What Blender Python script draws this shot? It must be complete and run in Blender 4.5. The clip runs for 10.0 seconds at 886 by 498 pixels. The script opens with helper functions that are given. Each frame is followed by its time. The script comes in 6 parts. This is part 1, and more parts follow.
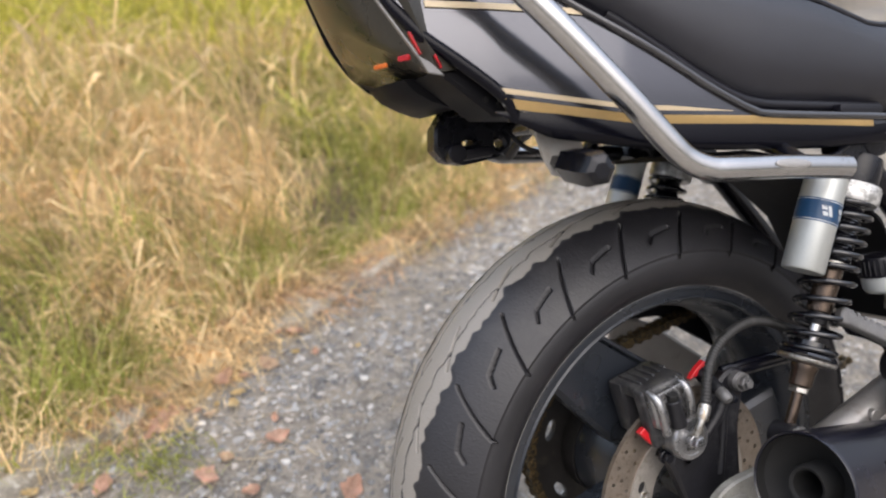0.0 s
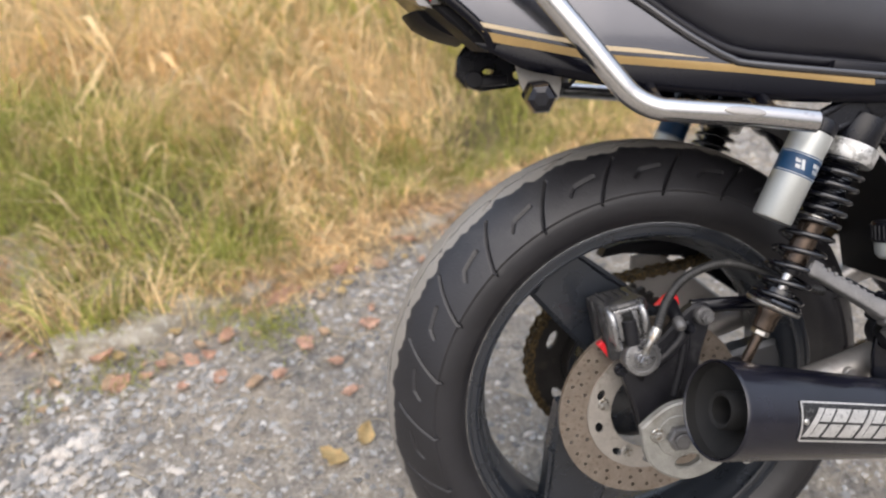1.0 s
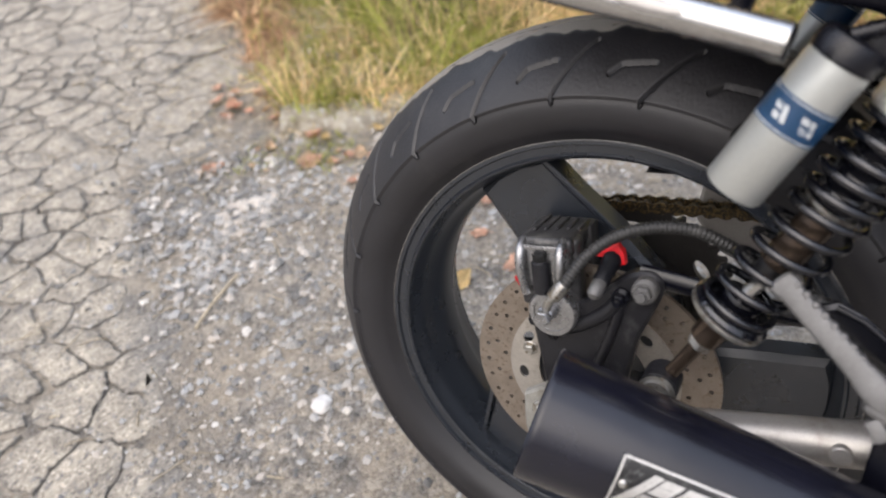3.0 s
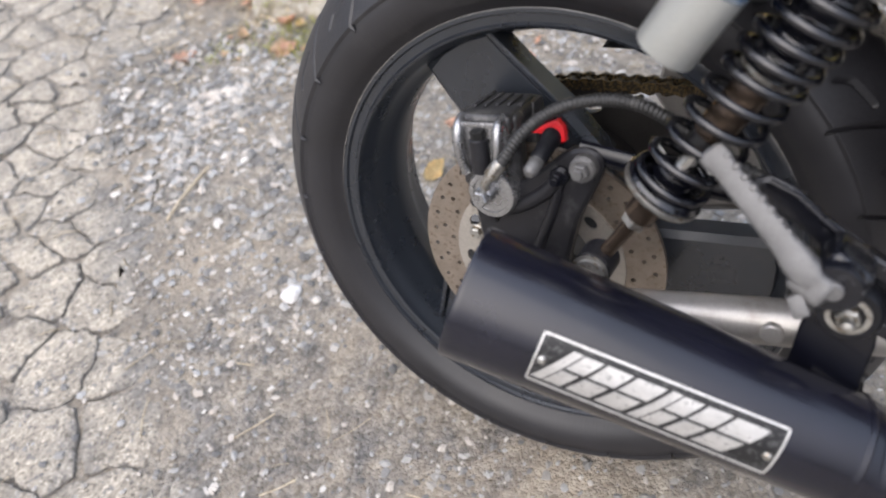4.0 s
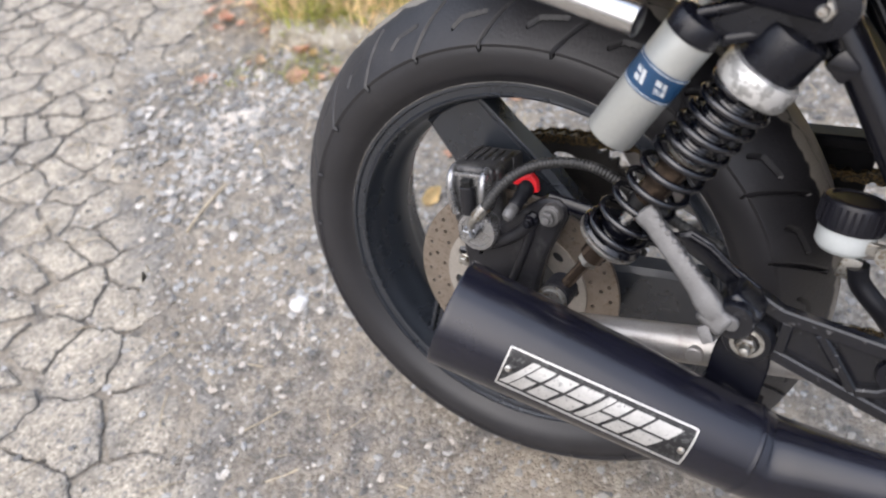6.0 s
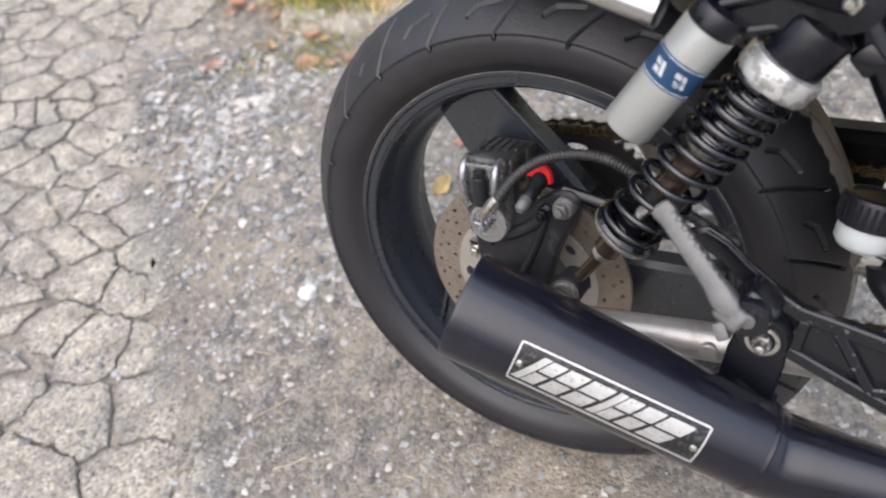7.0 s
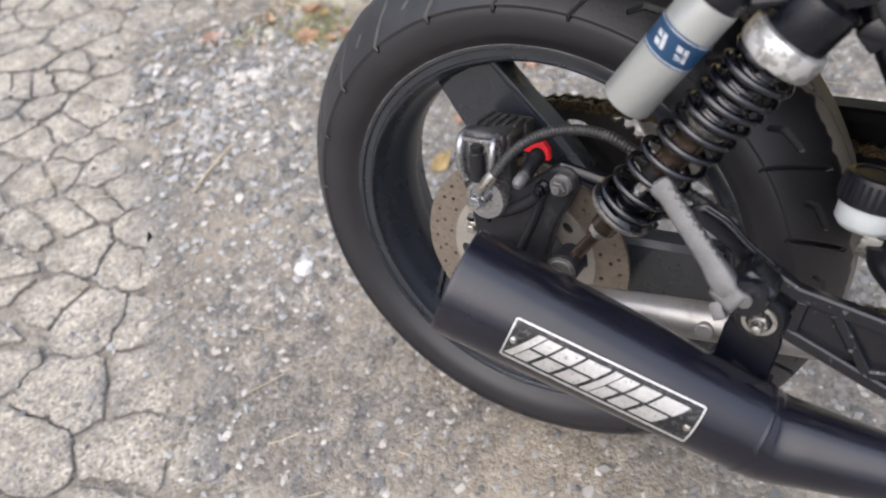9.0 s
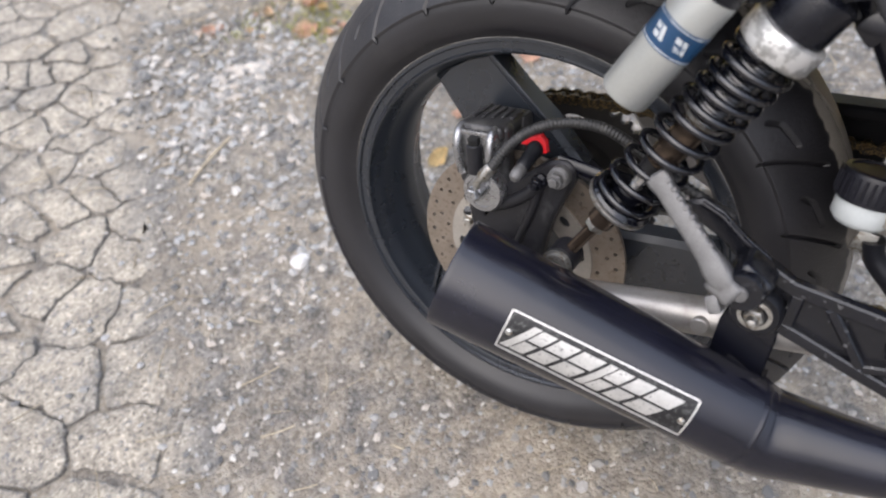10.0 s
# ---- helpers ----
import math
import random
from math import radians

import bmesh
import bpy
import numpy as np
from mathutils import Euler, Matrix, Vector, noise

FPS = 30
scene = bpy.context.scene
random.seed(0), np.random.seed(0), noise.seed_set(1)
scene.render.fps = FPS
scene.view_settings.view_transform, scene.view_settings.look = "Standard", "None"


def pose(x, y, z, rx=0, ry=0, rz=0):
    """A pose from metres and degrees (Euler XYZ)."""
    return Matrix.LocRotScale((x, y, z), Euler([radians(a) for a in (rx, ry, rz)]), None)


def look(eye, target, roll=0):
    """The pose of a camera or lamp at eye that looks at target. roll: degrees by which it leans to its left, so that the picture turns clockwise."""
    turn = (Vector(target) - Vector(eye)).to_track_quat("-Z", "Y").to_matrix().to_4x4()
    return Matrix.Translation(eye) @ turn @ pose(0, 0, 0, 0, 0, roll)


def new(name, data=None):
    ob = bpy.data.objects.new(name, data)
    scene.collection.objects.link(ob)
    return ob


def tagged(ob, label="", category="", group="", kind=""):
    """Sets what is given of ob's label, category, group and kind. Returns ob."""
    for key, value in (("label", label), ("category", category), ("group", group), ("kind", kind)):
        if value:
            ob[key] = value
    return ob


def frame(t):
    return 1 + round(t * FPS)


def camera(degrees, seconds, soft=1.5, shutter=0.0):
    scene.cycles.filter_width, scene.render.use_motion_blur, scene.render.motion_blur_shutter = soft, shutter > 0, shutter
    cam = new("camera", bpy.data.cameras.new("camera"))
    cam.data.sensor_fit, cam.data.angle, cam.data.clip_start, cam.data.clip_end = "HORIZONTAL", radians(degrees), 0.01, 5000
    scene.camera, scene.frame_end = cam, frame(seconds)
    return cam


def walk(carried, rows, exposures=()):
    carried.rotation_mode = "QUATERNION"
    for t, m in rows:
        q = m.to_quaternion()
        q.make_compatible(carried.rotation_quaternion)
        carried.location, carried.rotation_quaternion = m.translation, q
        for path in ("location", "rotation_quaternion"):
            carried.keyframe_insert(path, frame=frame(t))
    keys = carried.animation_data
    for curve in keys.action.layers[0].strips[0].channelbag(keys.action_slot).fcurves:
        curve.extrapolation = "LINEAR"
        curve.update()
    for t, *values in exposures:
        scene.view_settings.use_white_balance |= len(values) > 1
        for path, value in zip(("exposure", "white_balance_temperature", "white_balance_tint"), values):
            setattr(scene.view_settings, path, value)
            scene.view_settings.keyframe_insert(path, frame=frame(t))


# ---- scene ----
cam = camera(62.44, 10.0, 2.1)
PATH = [
    (0, (-0.4827, -0.4221, 0.9755), (-0.1296, 0.3919, 0.5145), -1.72),
    (0.5, (-0.4525, -0.6012, 0.9901), (-0.2378, 0.2412, 0.4960), -2.43),
    (1, (-0.3099, -0.6063, 0.9996), (-0.2247, 0.2408, 0.4750), -2.90),
    (1.5, (-0.1272, -0.6375, 1.0015), (-0.1913, 0.1953, 0.4517), -3.65),
    (2, (-0.0104, -0.5461, 1.0019), (-0.2411, 0.2398, 0.4282), -5.03),
    (2.5, (0.1026, -0.4699, 0.9818), (-0.2574, 0.2379, 0.3741), -7.64),
    (3, (0.1526, -0.3837, 0.9321), (-0.2801, 0.2163, 0.2591), -12.15),
    (3.2, (0.1760, -0.3649, 0.9090), (-0.2682, 0.1890, 0.2048), -14.28),
    (4.3, (0.2220, -0.3569, 0.8964), (-0.1698, 0.1474, 0.1269), -13.51),
    (4.5, (0.2563, -0.3781, 0.9632), (-0.1301, 0.1353, 0.1970), -12.62),
    (5, (0.2471, -0.4048, 1.0223), (-0.1408, 0.1183, 0.2634), -11.85),
    (5.5, (0.2550, -0.4114, 1.0091), (-0.1458, 0.1104, 0.2561), -11.91),
    (7, (0.2450, -0.4047, 1.0039), (-0.1658, 0.0919, 0.2393), -12.21),
    (7.5, (0.2457, -0.4029, 1.0009), (-0.1627, 0.0893, 0.2322), -11.99),
    (8, (0.2453, -0.3953, 1.0008), (-0.1608, 0.0909, 0.2271), -11.98),
    (8.5, (0.2449, -0.3974, 1.0000), (-0.1583, 0.0846, 0.2221), -11.90),
    (9, (0.2470, -0.4012, 0.9945), (-0.1552, 0.0755, 0.2129), -11.87),
    (9.5, (0.2436, -0.4002, 0.9969), (-0.1571, 0.0719, 0.2117), -11.67),
    (10, (0.2486, -0.4051, 0.9902), (-0.1485, 0.0725, 0.2065), -10.91),
]
walk(cam, [(t, look(eye, target, roll)) for t, eye, target, roll in PATH],
     [(0.0, 0.27, 6900, 10), (1.5, 0.26, 7050, 10), (2.5, 0.24, 7150, 10), (3.2, 0.30, 6850, 10), (4.4, 0.48, 6700, 10), (7.0, 0.43, 6700, 10), (10.0, 0.40, 6700, 10)])
cam.data.dof.use_dof, cam.data.dof.focus_distance, cam.data.dof.aperture_fstop = True, 0.71, 4.4

# ---- light ----
world = bpy.data.worlds.new("overcast_sky")
scene.world = world
world.use_nodes = True
wt = world.node_tree
sky = wt.nodes.new("ShaderNodeTexSky")
sky.sky_type = "NISHITA"
sky.sun_disc = False
sky.sun_elevation = radians(48)
sky.sun_rotation = radians(186)
sky.air_density, sky.dust_density, sky.ozone_density = 1.0, 6.0, 0.6
soft_sky = wt.nodes.new("ShaderNodeHueSaturation")
soft_sky.inputs["Saturation"].default_value = 1.3
back = wt.nodes["Background"]
back.inputs["Strength"].default_value = 0.15
# an overcast dome: bright overhead, dim near the horizon
way = wt.nodes.new("ShaderNodeTexCoord")
split = wt.nodes.new("ShaderNodeSeparateXYZ")
dome = wt.nodes.new("ShaderNodeMapRange")
dome.inputs["To Min"].default_value, dome.inputs["To Max"].default_value = 0.75, 8.5
dim = wt.nodes.new("ShaderNodeMix")
dim.data_type, dim.blend_type = "RGBA", "MULTIPLY"
dim.inputs["Factor"].default_value = 1.0
wt.links.new(way.outputs["Generated"], split.inputs[0])
wt.links.new(split.outputs["Z"], dome.inputs["Value"])
wt.links.new(sky.outputs[0], soft_sky.inputs["Color"])
haze = wt.nodes.new("ShaderNodeGamma")
haze.inputs["Gamma"].default_value = 0.30
wt.links.new(soft_sky.outputs[0], haze.inputs["Color"])
wt.links.new(haze.outputs[0], dim.inputs["A"])
wt.links.new(dome.outputs["Result"], dim.inputs["B"])
cool = wt.nodes.new("ShaderNodeMix")
cool.data_type, cool.blend_type = "RGBA", "MULTIPLY"
cool.inputs["Factor"].default_value = 1.0
cool.inputs["B"].default_value = (0.965, 0.985, 1.085, 1)
wt.links.new(dim.outputs["Result"], cool.inputs["A"])
wt.links.new(cool.outputs["Result"], back.inputs["Color"])

sun_data = bpy.data.lights.new("sun", "SUN")
sun_data.energy, sun_data.angle, sun_data.color = 0.85, radians(75), (1.0, 0.97, 0.93)
sun = new("sun", sun_data)
sun.matrix_world = look((-0.5, -3.4, 6.4), (0, 0, 0))


# ---- materials ----
def material(name):
    m = bpy.data.materials.new(name)
    m.use_nodes = True
    return m, m.node_tree, m.node_tree.nodes["Principled BSDF"]


def node(nt, kind, **values):
    n = nt.nodes.new(kind)
    for key, value in values.items():
        n.inputs[key.replace("_", " ")].default_value = value
    return n


def rgb(c, k=1.0):
    return (min(1, c[0] * k), min(1, c[1] * k), min(1, c[2] * k), 1)


def pbr(name, color, rough=0.5, metal=0.0, var=0.12, scale=30.0, fine=400.0, bump=0.0, coat=0.0, dust=0.0,
        dust_color=(0.30, 0.27, 0.23), island=0.0, rough_var=0.12, worn=0.0, worn_color=(0.5, 0.5, 0.5), coat_rough=0.05, spec=0.5):
    """A surface with variation at two scales, fine relief, dust in patches and worn spots."""
    m, nt, p = material(name)
    tc = nt.nodes.new("ShaderNodeTexCoord")
    big = node(nt, "ShaderNodeTexNoise", Scale=scale, Detail=5.0, Roughness=0.6)
    small = node(nt, "ShaderNodeTexNoise", Scale=fine, Detail=3.0, Roughness=0.7)
    for n in (big, small):
        nt.links.new(tc.outputs["Object"], n.inputs["Vector"])
    ramp = nt.nodes.new("ShaderNodeValToRGB")
    ramp.color_ramp.elements[0].position, ramp.color_ramp.elements[1].position = 0.3, 0.7
    ramp.color_ramp.elements[0].color, ramp.color_ramp.elements[1].color = rgb(color, 1 - var), rgb(color, 1 + var)
    nt.links.new(big.outputs["Fac"], ramp.inputs["Fac"])
    grain = nt.nodes.new("ShaderNodeMix")
    grain.data_type, grain.blend_type = "RGBA", "OVERLAY"
    grain.inputs["Factor"].default_value = min(1.0, var * 2.0)
    nt.links.new(ramp.outputs["Color"], grain.inputs["A"])
    nt.links.new(small.outputs["Fac"], grain.inputs["B"])
    out = grain.outputs["Result"]
    if island:
        geo = nt.nodes.new("ShaderNodeNewGeometry")
        hsv = nt.nodes.new("ShaderNodeHueSaturation")
        val = node(nt, "ShaderNodeMapRange")
        val.inputs["To Min"].default_value, val.inputs["To Max"].default_value = 1 - island, 1 + island
        nt.links.new(geo.outputs["Random Per Island"], val.inputs["Value"])
        nt.links.new(val.outputs["Result"], hsv.inputs["Value"])
        nt.links.new(out, hsv.inputs["Color"])
        out = hsv.outputs["Color"]
    for amount, tint, sc, edge in ((dust, dust_color, scale * 0.6, 0.12), (worn, worn_color, scale * 3.0, 0.03)):
        if amount:
            patch = node(nt, "ShaderNodeTexNoise", Scale=sc, Detail=8.0, Roughness=0.68)
            nt.links.new(tc.outputs["Object"], patch.inputs["Vector"])
            mask = node(nt, "ShaderNodeMapRange")
            mask.inputs["From Min"].default_value = 0.62 - amount * 0.35
            mask.inputs["From Max"].default_value = 0.62 - amount * 0.35 + edge
            nt.links.new(patch.outputs["Fac"], mask.inputs["Value"])
            mix = nt.nodes.new("ShaderNodeMix")
            mix.data_type = "RGBA"
            nt.links.new(mask.outputs["Result"], mix.inputs["Factor"])
            nt.links.new(out, mix.inputs["A"])
            mix.inputs["B"].default_value = rgb(tint)
            out = mix.outputs["Result"]
    nt.links.new(out, p.inputs["Base Color"])
    rr = node(nt, "ShaderNodeMapRange")
    rr.inputs["To Min"].default_value, rr.inputs["To Max"].default_value = max(0.03, rough - rough_var), min(1, rough + rough_var)
    nt.links.new(big.outputs["Fac"], rr.inputs["Value"])
    nt.links.new(rr.outputs["Result"], p.inputs["Roughness"])
    p.inputs["Metallic"].default_value = metal
    p.inputs["Specular IOR Level"].default_value = spec
    if coat:
        p.inputs["Coat Weight"].default_value, p.inputs["Coat Roughness"].default_value = coat, coat_rough
    if bump:
        b = node(nt, "ShaderNodeBump", Strength=min(1.0, bump), Distance=0.0015)
        nt.links.new(small.outputs["Fac"], b.inputs["Height"])
        nt.links.new(b.outputs["Normal"], p.inputs["Normal"])
    return m


M_RIM = pbr("dark_grey_wheel_paint", (0.0185, 0.0225, 0.0300), 0.28, 0.0, 0.12, 14, 500, 0.03, dust=0.04, dust_color=(0.032, 0.034, 0.040), spec=0.85)
M_RIMLINE = pbr("bare_rim_edge", (0.50, 0.50, 0.50), 0.22, 1.0, 0.2, 60, 500)
M_CAST = pbr("black_cast_metal", (0.0045, 0.0050, 0.0085), 0.27, 0.0, 0.2, 40, 600, 0.15, dust=0.06, dust_color=(0.02, 0.021, 0.025), spec=0.42, worn=0.0)
M_BLACK = pbr("satin_black_paint", (0.0035, 0.0038, 0.0070), 0.20, 0.0, 0.2, 25, 500, 0.03, dust=0.05, dust_color=(0.018, 0.018, 0.021), coat=0.25, coat_rough=0.1, spec=0.4)
M_PLASTIC = pbr("black_plastic", (0.0065, 0.0065, 0.0105), 0.34, 0.0, 0.2, 25, 900, 0.1, dust=0.06, dust_color=(0.026, 0.026, 0.027), spec=0.4)
M_RUBBER = pbr("black_rubber", (0.0065, 0.0068, 0.0095), 0.42, 0.0, 0.2, 40, 800, 0.1, dust=0.1, dust_color=(0.03, 0.03, 0.031), spec=0.4)
M_STEEL = pbr("zinc_steel", (0.50, 0.49, 0.46), 0.32, 0.9, 0.2, 80, 500, 0.05, worn=0.25, worn_color=(0.28, 0.24, 0.19))
M_CHROME = pbr("chrome", (0.57, 0.565, 0.56), 0.20, 1.0, 0.04, 20, 300, 0.0, rough_var=0.04, worn=0.03, worn_color=(0.50, 0.49, 0.48))
M_ALU = pbr("cast_aluminium", (0.150, 0.148, 0.147), 0.42, 0.4, 0.18, 60, 700, 0.3, dust=0.12, dust_color=(0.09, 0.088, 0.086))
M_SWING = pbr("silver_painted_tube", (0.40, 0.385, 0.37), 0.38, 0.6, 0.1, 25, 500, 0.05, dust=0.25, dust_color=(0.28, 0.26, 0.24))
M_ENDPLATE = pbr("grey_aluminium_plate", (0.30, 0.295, 0.27), 0.52, 0.25, 0.2, 50, 600, 0.15, dust=0.3, dust_color=(0.21, 0.20, 0.175))
M_DISC = pbr("brake_disc_steel", (0.33, 0.28, 0.235), 0.42, 0.75, 0.15, 60, 900, 0.05, worn=0.15, worn_color=(0.24, 0.19, 0.15))
M_CARRIER = pbr("disc_carrier_alloy", (0.46, 0.43, 0.39), 0.45, 0.6, 0.12, 40, 500, 0.05, dust=0.2)
M_SILVER = pbr("anodised_silver", (0.57, 0.59, 0.575), 0.38, 0.7, 0.05, 15, 400, 0.02)
M_BLUE = pbr("blue_band_print", (0.012, 0.055, 0.13), 0.35, 0.0, 0.15, 40, 500)
M_WHITE = pbr("white_print", (0.55, 0.58, 0.60), 0.45, 0.0, 0.08, 40, 500, worn=0.2, worn_color=(0.2, 0.24, 0.3))
M_CHIPPED = pbr("chipped_silver_collar", (0.40, 0.40, 0.39), 0.36, 0.7, 0.25, 34, 500, 0.4, worn=0.36, worn_color=(0.76, 0.76, 0.75))
M_BRONZE = pbr("bronze_anodised", (0.105, 0.078, 0.060), 0.24, 0.8, 0.2, 60, 500)
M_SPRING = pbr("black_spring_paint", (0.004, 0.0043, 0.0070), 0.15, 0.0, 0.2, 60, 500, 0.02, coat=0.8, coat_rough=0.06)
M_EXHAUST = pbr("satin_black_exhaust", (0.0075, 0.0078, 0.0140), 0.25, 0.0, 0.3, 14, 350, 0.02, rough_var=0.07, dust=0.08, dust_color=(0.024, 0.025, 0.031), spec=0.42, coat=0.35, coat_rough=0.13)
M_SOOT = pbr("sooty_inside", (0.006, 0.006, 0.006), 0.8, 0.0, 0.2, 60, 500)
M_BADGE = pbr("black_badge", (0.016, 0.016, 0.017), 0.4, 0.2, 0.3, 90, 700, 0.1, worn=0.25, worn_color=(0.07, 0.07, 0.07))
M_BADGESILVER = pbr("worn_badge_silver", (0.58, 0.57, 0.55), 0.4, 0.55, 0.12, 120, 900, 0.2, worn=0.06, worn_color=(0.22, 0.22, 0.22))
M_PAINT = pbr("silver_grey_panel_paint", (0.100, 0.103, 0.118), 0.16, 0.80, 0.04, 12, 900, 0.0, rough_var=0.03, coat=0.6, coat_rough=0.03)
M_PANELBLACK = pbr("black_panel_paint", (0.0040, 0.0042, 0.0075), 0.18, 0.0, 0.1, 12, 500, spec=0.2)
M_GOLD = pbr("gold_stripe", (0.42, 0.28, 0.11), 0.38, 0.1, 0.08, 25, 500, coat=0.4)
M_CREAM = pbr("pale_gold_pinstripe", (0.55, 0.44, 0.28), 0.38, 0.05, 0.08, 25, 500, coat=0.4)
M_SEAT = pbr("black_vinyl", (0.013, 0.0135, 0.020), 0.34, 0.0, 0.15, 12, 1200, 0.3, spec=0.7)
M_LENS = pbr("smoked_lens", (0.032, 0.029, 0.022), 0.28, 0.0, 0.2, 15, 300, coat=0.25, coat_rough=0.15)
M_RED = pbr("red_reflector", (0.42, 0.006, 0.012), 0.25, 0.0, 0.2, 60, 500, coat=0.5)
M_PAD = pbr("red_brake_part", (0.62, 0.012, 0.02), 0.35, 0.0, 0.15, 80, 500)
M_AMBER = pbr("orange_reflector", (0.6, 0.14, 0.02), 0.3, 0.0, 0.2, 60, 500)
M_CHAIN = pbr("greasy_gold_chain", (0.16, 0.11, 0.05), 0.45, 0.6, 0.4, 120, 700, 0.2, worn=0.4, worn_color=(0.045, 0.038, 0.03))
M_SPROCKET = pbr("dark_sprocket", (0.028, 0.026, 0.025), 0.48, 0.2, 0.3, 40, 500, 0.1, dust=0.14, dust_color=(0.055, 0.049, 0.04))
M_HOSE = pbr("ribbed_hose", (0.026, 0.026, 0.026), 0.45, 0.0, 0.2, 60, 500, dust=0.2, dust_color=(0.07, 0.068, 0.065))
M_CLEARPL = pbr("milky_plastic", (0.50, 0.53, 0.53), 0.35, 0.0, 0.06, 20, 500)
M_CALIPER = pbr("polished_caliper_alloy", (0.36, 0.36, 0.365), 0.28, 0.85, 0.25, 50, 400, 0.12, dust=0.1, dust_color=(0.13, 0.13, 0.13))
M_CALFIN = pbr("dusty_caliper_fins", (0.040, 0.040, 0.043), 0.36, 0.3, 0.3, 60, 500, 0.1, dust=0.28, dust_color=(0.115, 0.113, 0.11))
M_BRACKET = pbr("dusty_black_casting", (0.013, 0.013, 0.016), 0.34, 0.0, 0.3, 40, 600, 0.25, dust=0.16, dust_color=(0.045, 0.045, 0.047), spec=0.42)
M_PIPING = pbr("glossy_dark_trim", (0.030, 0.030, 0.034), 0.16, 0.3, 0.1, 30, 500, coat=1.0, coat_rough=0.08, spec=0.9)
M_UNDER = pbr("matt_black_plastic", (0.006, 0.006, 0.008), 0.55, 0.0, 0.2, 25, 900, 0.1, spec=0.2)
M_HANGER = pbr("black_hanger_paint", (0.006, 0.0066, 0.0100), 0.22, 0.0, 0.2, 40, 600, 0.12, dust=0.08, dust_color=(0.035, 0.036, 0.04), spec=0.6, worn=0.004, worn_color=(0.12, 0.12, 0.12))
M_TRIM = pbr("dull_silver_trim", (0.24, 0.235, 0.235), 0.4, 0.3, 0.1, 30, 500)
M_GREYPL = pbr("grey_plastic_tab", (0.34, 0.33, 0.31), 0.5, 0.0, 0.1, 30, 500, 0.05, dust=0.2)


# ---- geometry ----
def smooth_path(pts, n=8):
    pts = [Vector(p) for p in pts]
    out = []
    for i in range(len(pts) - 1):
        p0, p1, p2, p3 = pts[max(i - 1, 0)], pts[i], pts[i + 1], pts[min(i + 2, len(pts) - 1)]
        for k in range(n):
            t = k / n
            out.append(0.5 * ((2 * p1) + (p2 - p0) * t + (2 * p0 - 5 * p1 + 4 * p2 - p3) * t * t + (3 * p1 - p0 - 3 * p2 + p3) * t ** 3))
    return out + [pts[-1]]


def basis(axis):
    a = Vector(axis).normalized()
    u = a.cross(Vector((0, 0, 1)) if abs(a.z) < 0.9 else Vector((1, 0, 0))).normalized()
    return a, u, a.cross(u)


def skin(bm, rings, closed=False, caps=True):
    """Quads between rings of points; the rings are closed loops."""
    vs = [[bm.verts.new(p) for p in ring] for ring in rings]
    n = len(vs[0])
    pairs = list(zip(vs, vs[1:])) + ([(vs[-1], vs[0])] if closed else [])
    for a, b in pairs:
        for i in range(n):
            bm.faces.new((a[i], a[(i + 1) % n], b[(i + 1) % n], b[i]))
    if caps and not closed:
        bm.faces.new(vs[0][::-1])
        bm.faces.new(vs[-1])
    return vs


def lathe(bm, profile, origin, axis, seg=40, caps=True, closed=False):
    """Turns a profile of (radius, height) about an axis."""
    a, u, v = basis(axis)
    o = Vector(origin)
    rings = []
    for r, h in profile:
        rings.append([o + a * h + (u * math.cos(2 * math.pi * k / seg) + v * math.sin(2 * math.pi * k / seg)) * r for k in range(seg)])
    return skin(bm, rings, closed, caps)


def tube(bm, pts, radius, seg=14, caps=True, squash=None):
    """A tube along points; radius is a number or a list, squash an (across, up) pair."""
    pts = [Vector(p) for p in pts]
    rad = radius if isinstance(radius, (list, tuple)) else [radius] * len(pts)
    tang = [(pts[min(i + 1, len(pts) - 1)] - pts[max(i - 1, 0)]).normalized() for i in range(len(pts))]
    _, u, _ = basis(tang[0])
    rings = []
    sx, sy = squash or (1, 1)
    for p, t, r in zip(pts, tang, rad):
        u = (u - t * u.dot(t)).normalized()
        v = t.cross(u)
        rings.append([p + (u * math.cos(2 * math.pi * k / seg) * sx + v * math.sin(2 * math.pi * k / seg) * sy) * r for k in range(seg)])
    return skin(bm, rings, False, caps)


def rod(bm, a, b, r, seg=16, chamfer=0.0):
    a, b = Vector(a), Vector(b)
    length = (b - a).length
    c = min(chamfer or r * 0.12, length * 0.3)
    lathe(bm, [(r - c, 0), (r, c), (r, length - c), (r - c, length)], a, b - a, seg)


def hexagon(bm, a, b, r):
    a, b = Vector(a), Vector(b)
    length = (b - a).length
    lathe(bm, [(r * 0.9, 0), (r, r * 0.1), (r, length - r * 0.15), (r * 0.86, length)], a, b - a, 6)


def block(bm, size, m, bevel=0.002, segments=2):
    """A bevelled box of a size under a pose."""
    geom = bmesh.ops.create_cube(bm, size=1.0, matrix=m @ Matrix.Diagonal((*size, 1)))
    edges = list({e for v in geom["verts"] for e in v.link_edges})
    if bevel:
        bmesh.ops.bevel(bm, geom=edges, offset=bevel, segments=segments, profile=0.6, affect="EDGES")


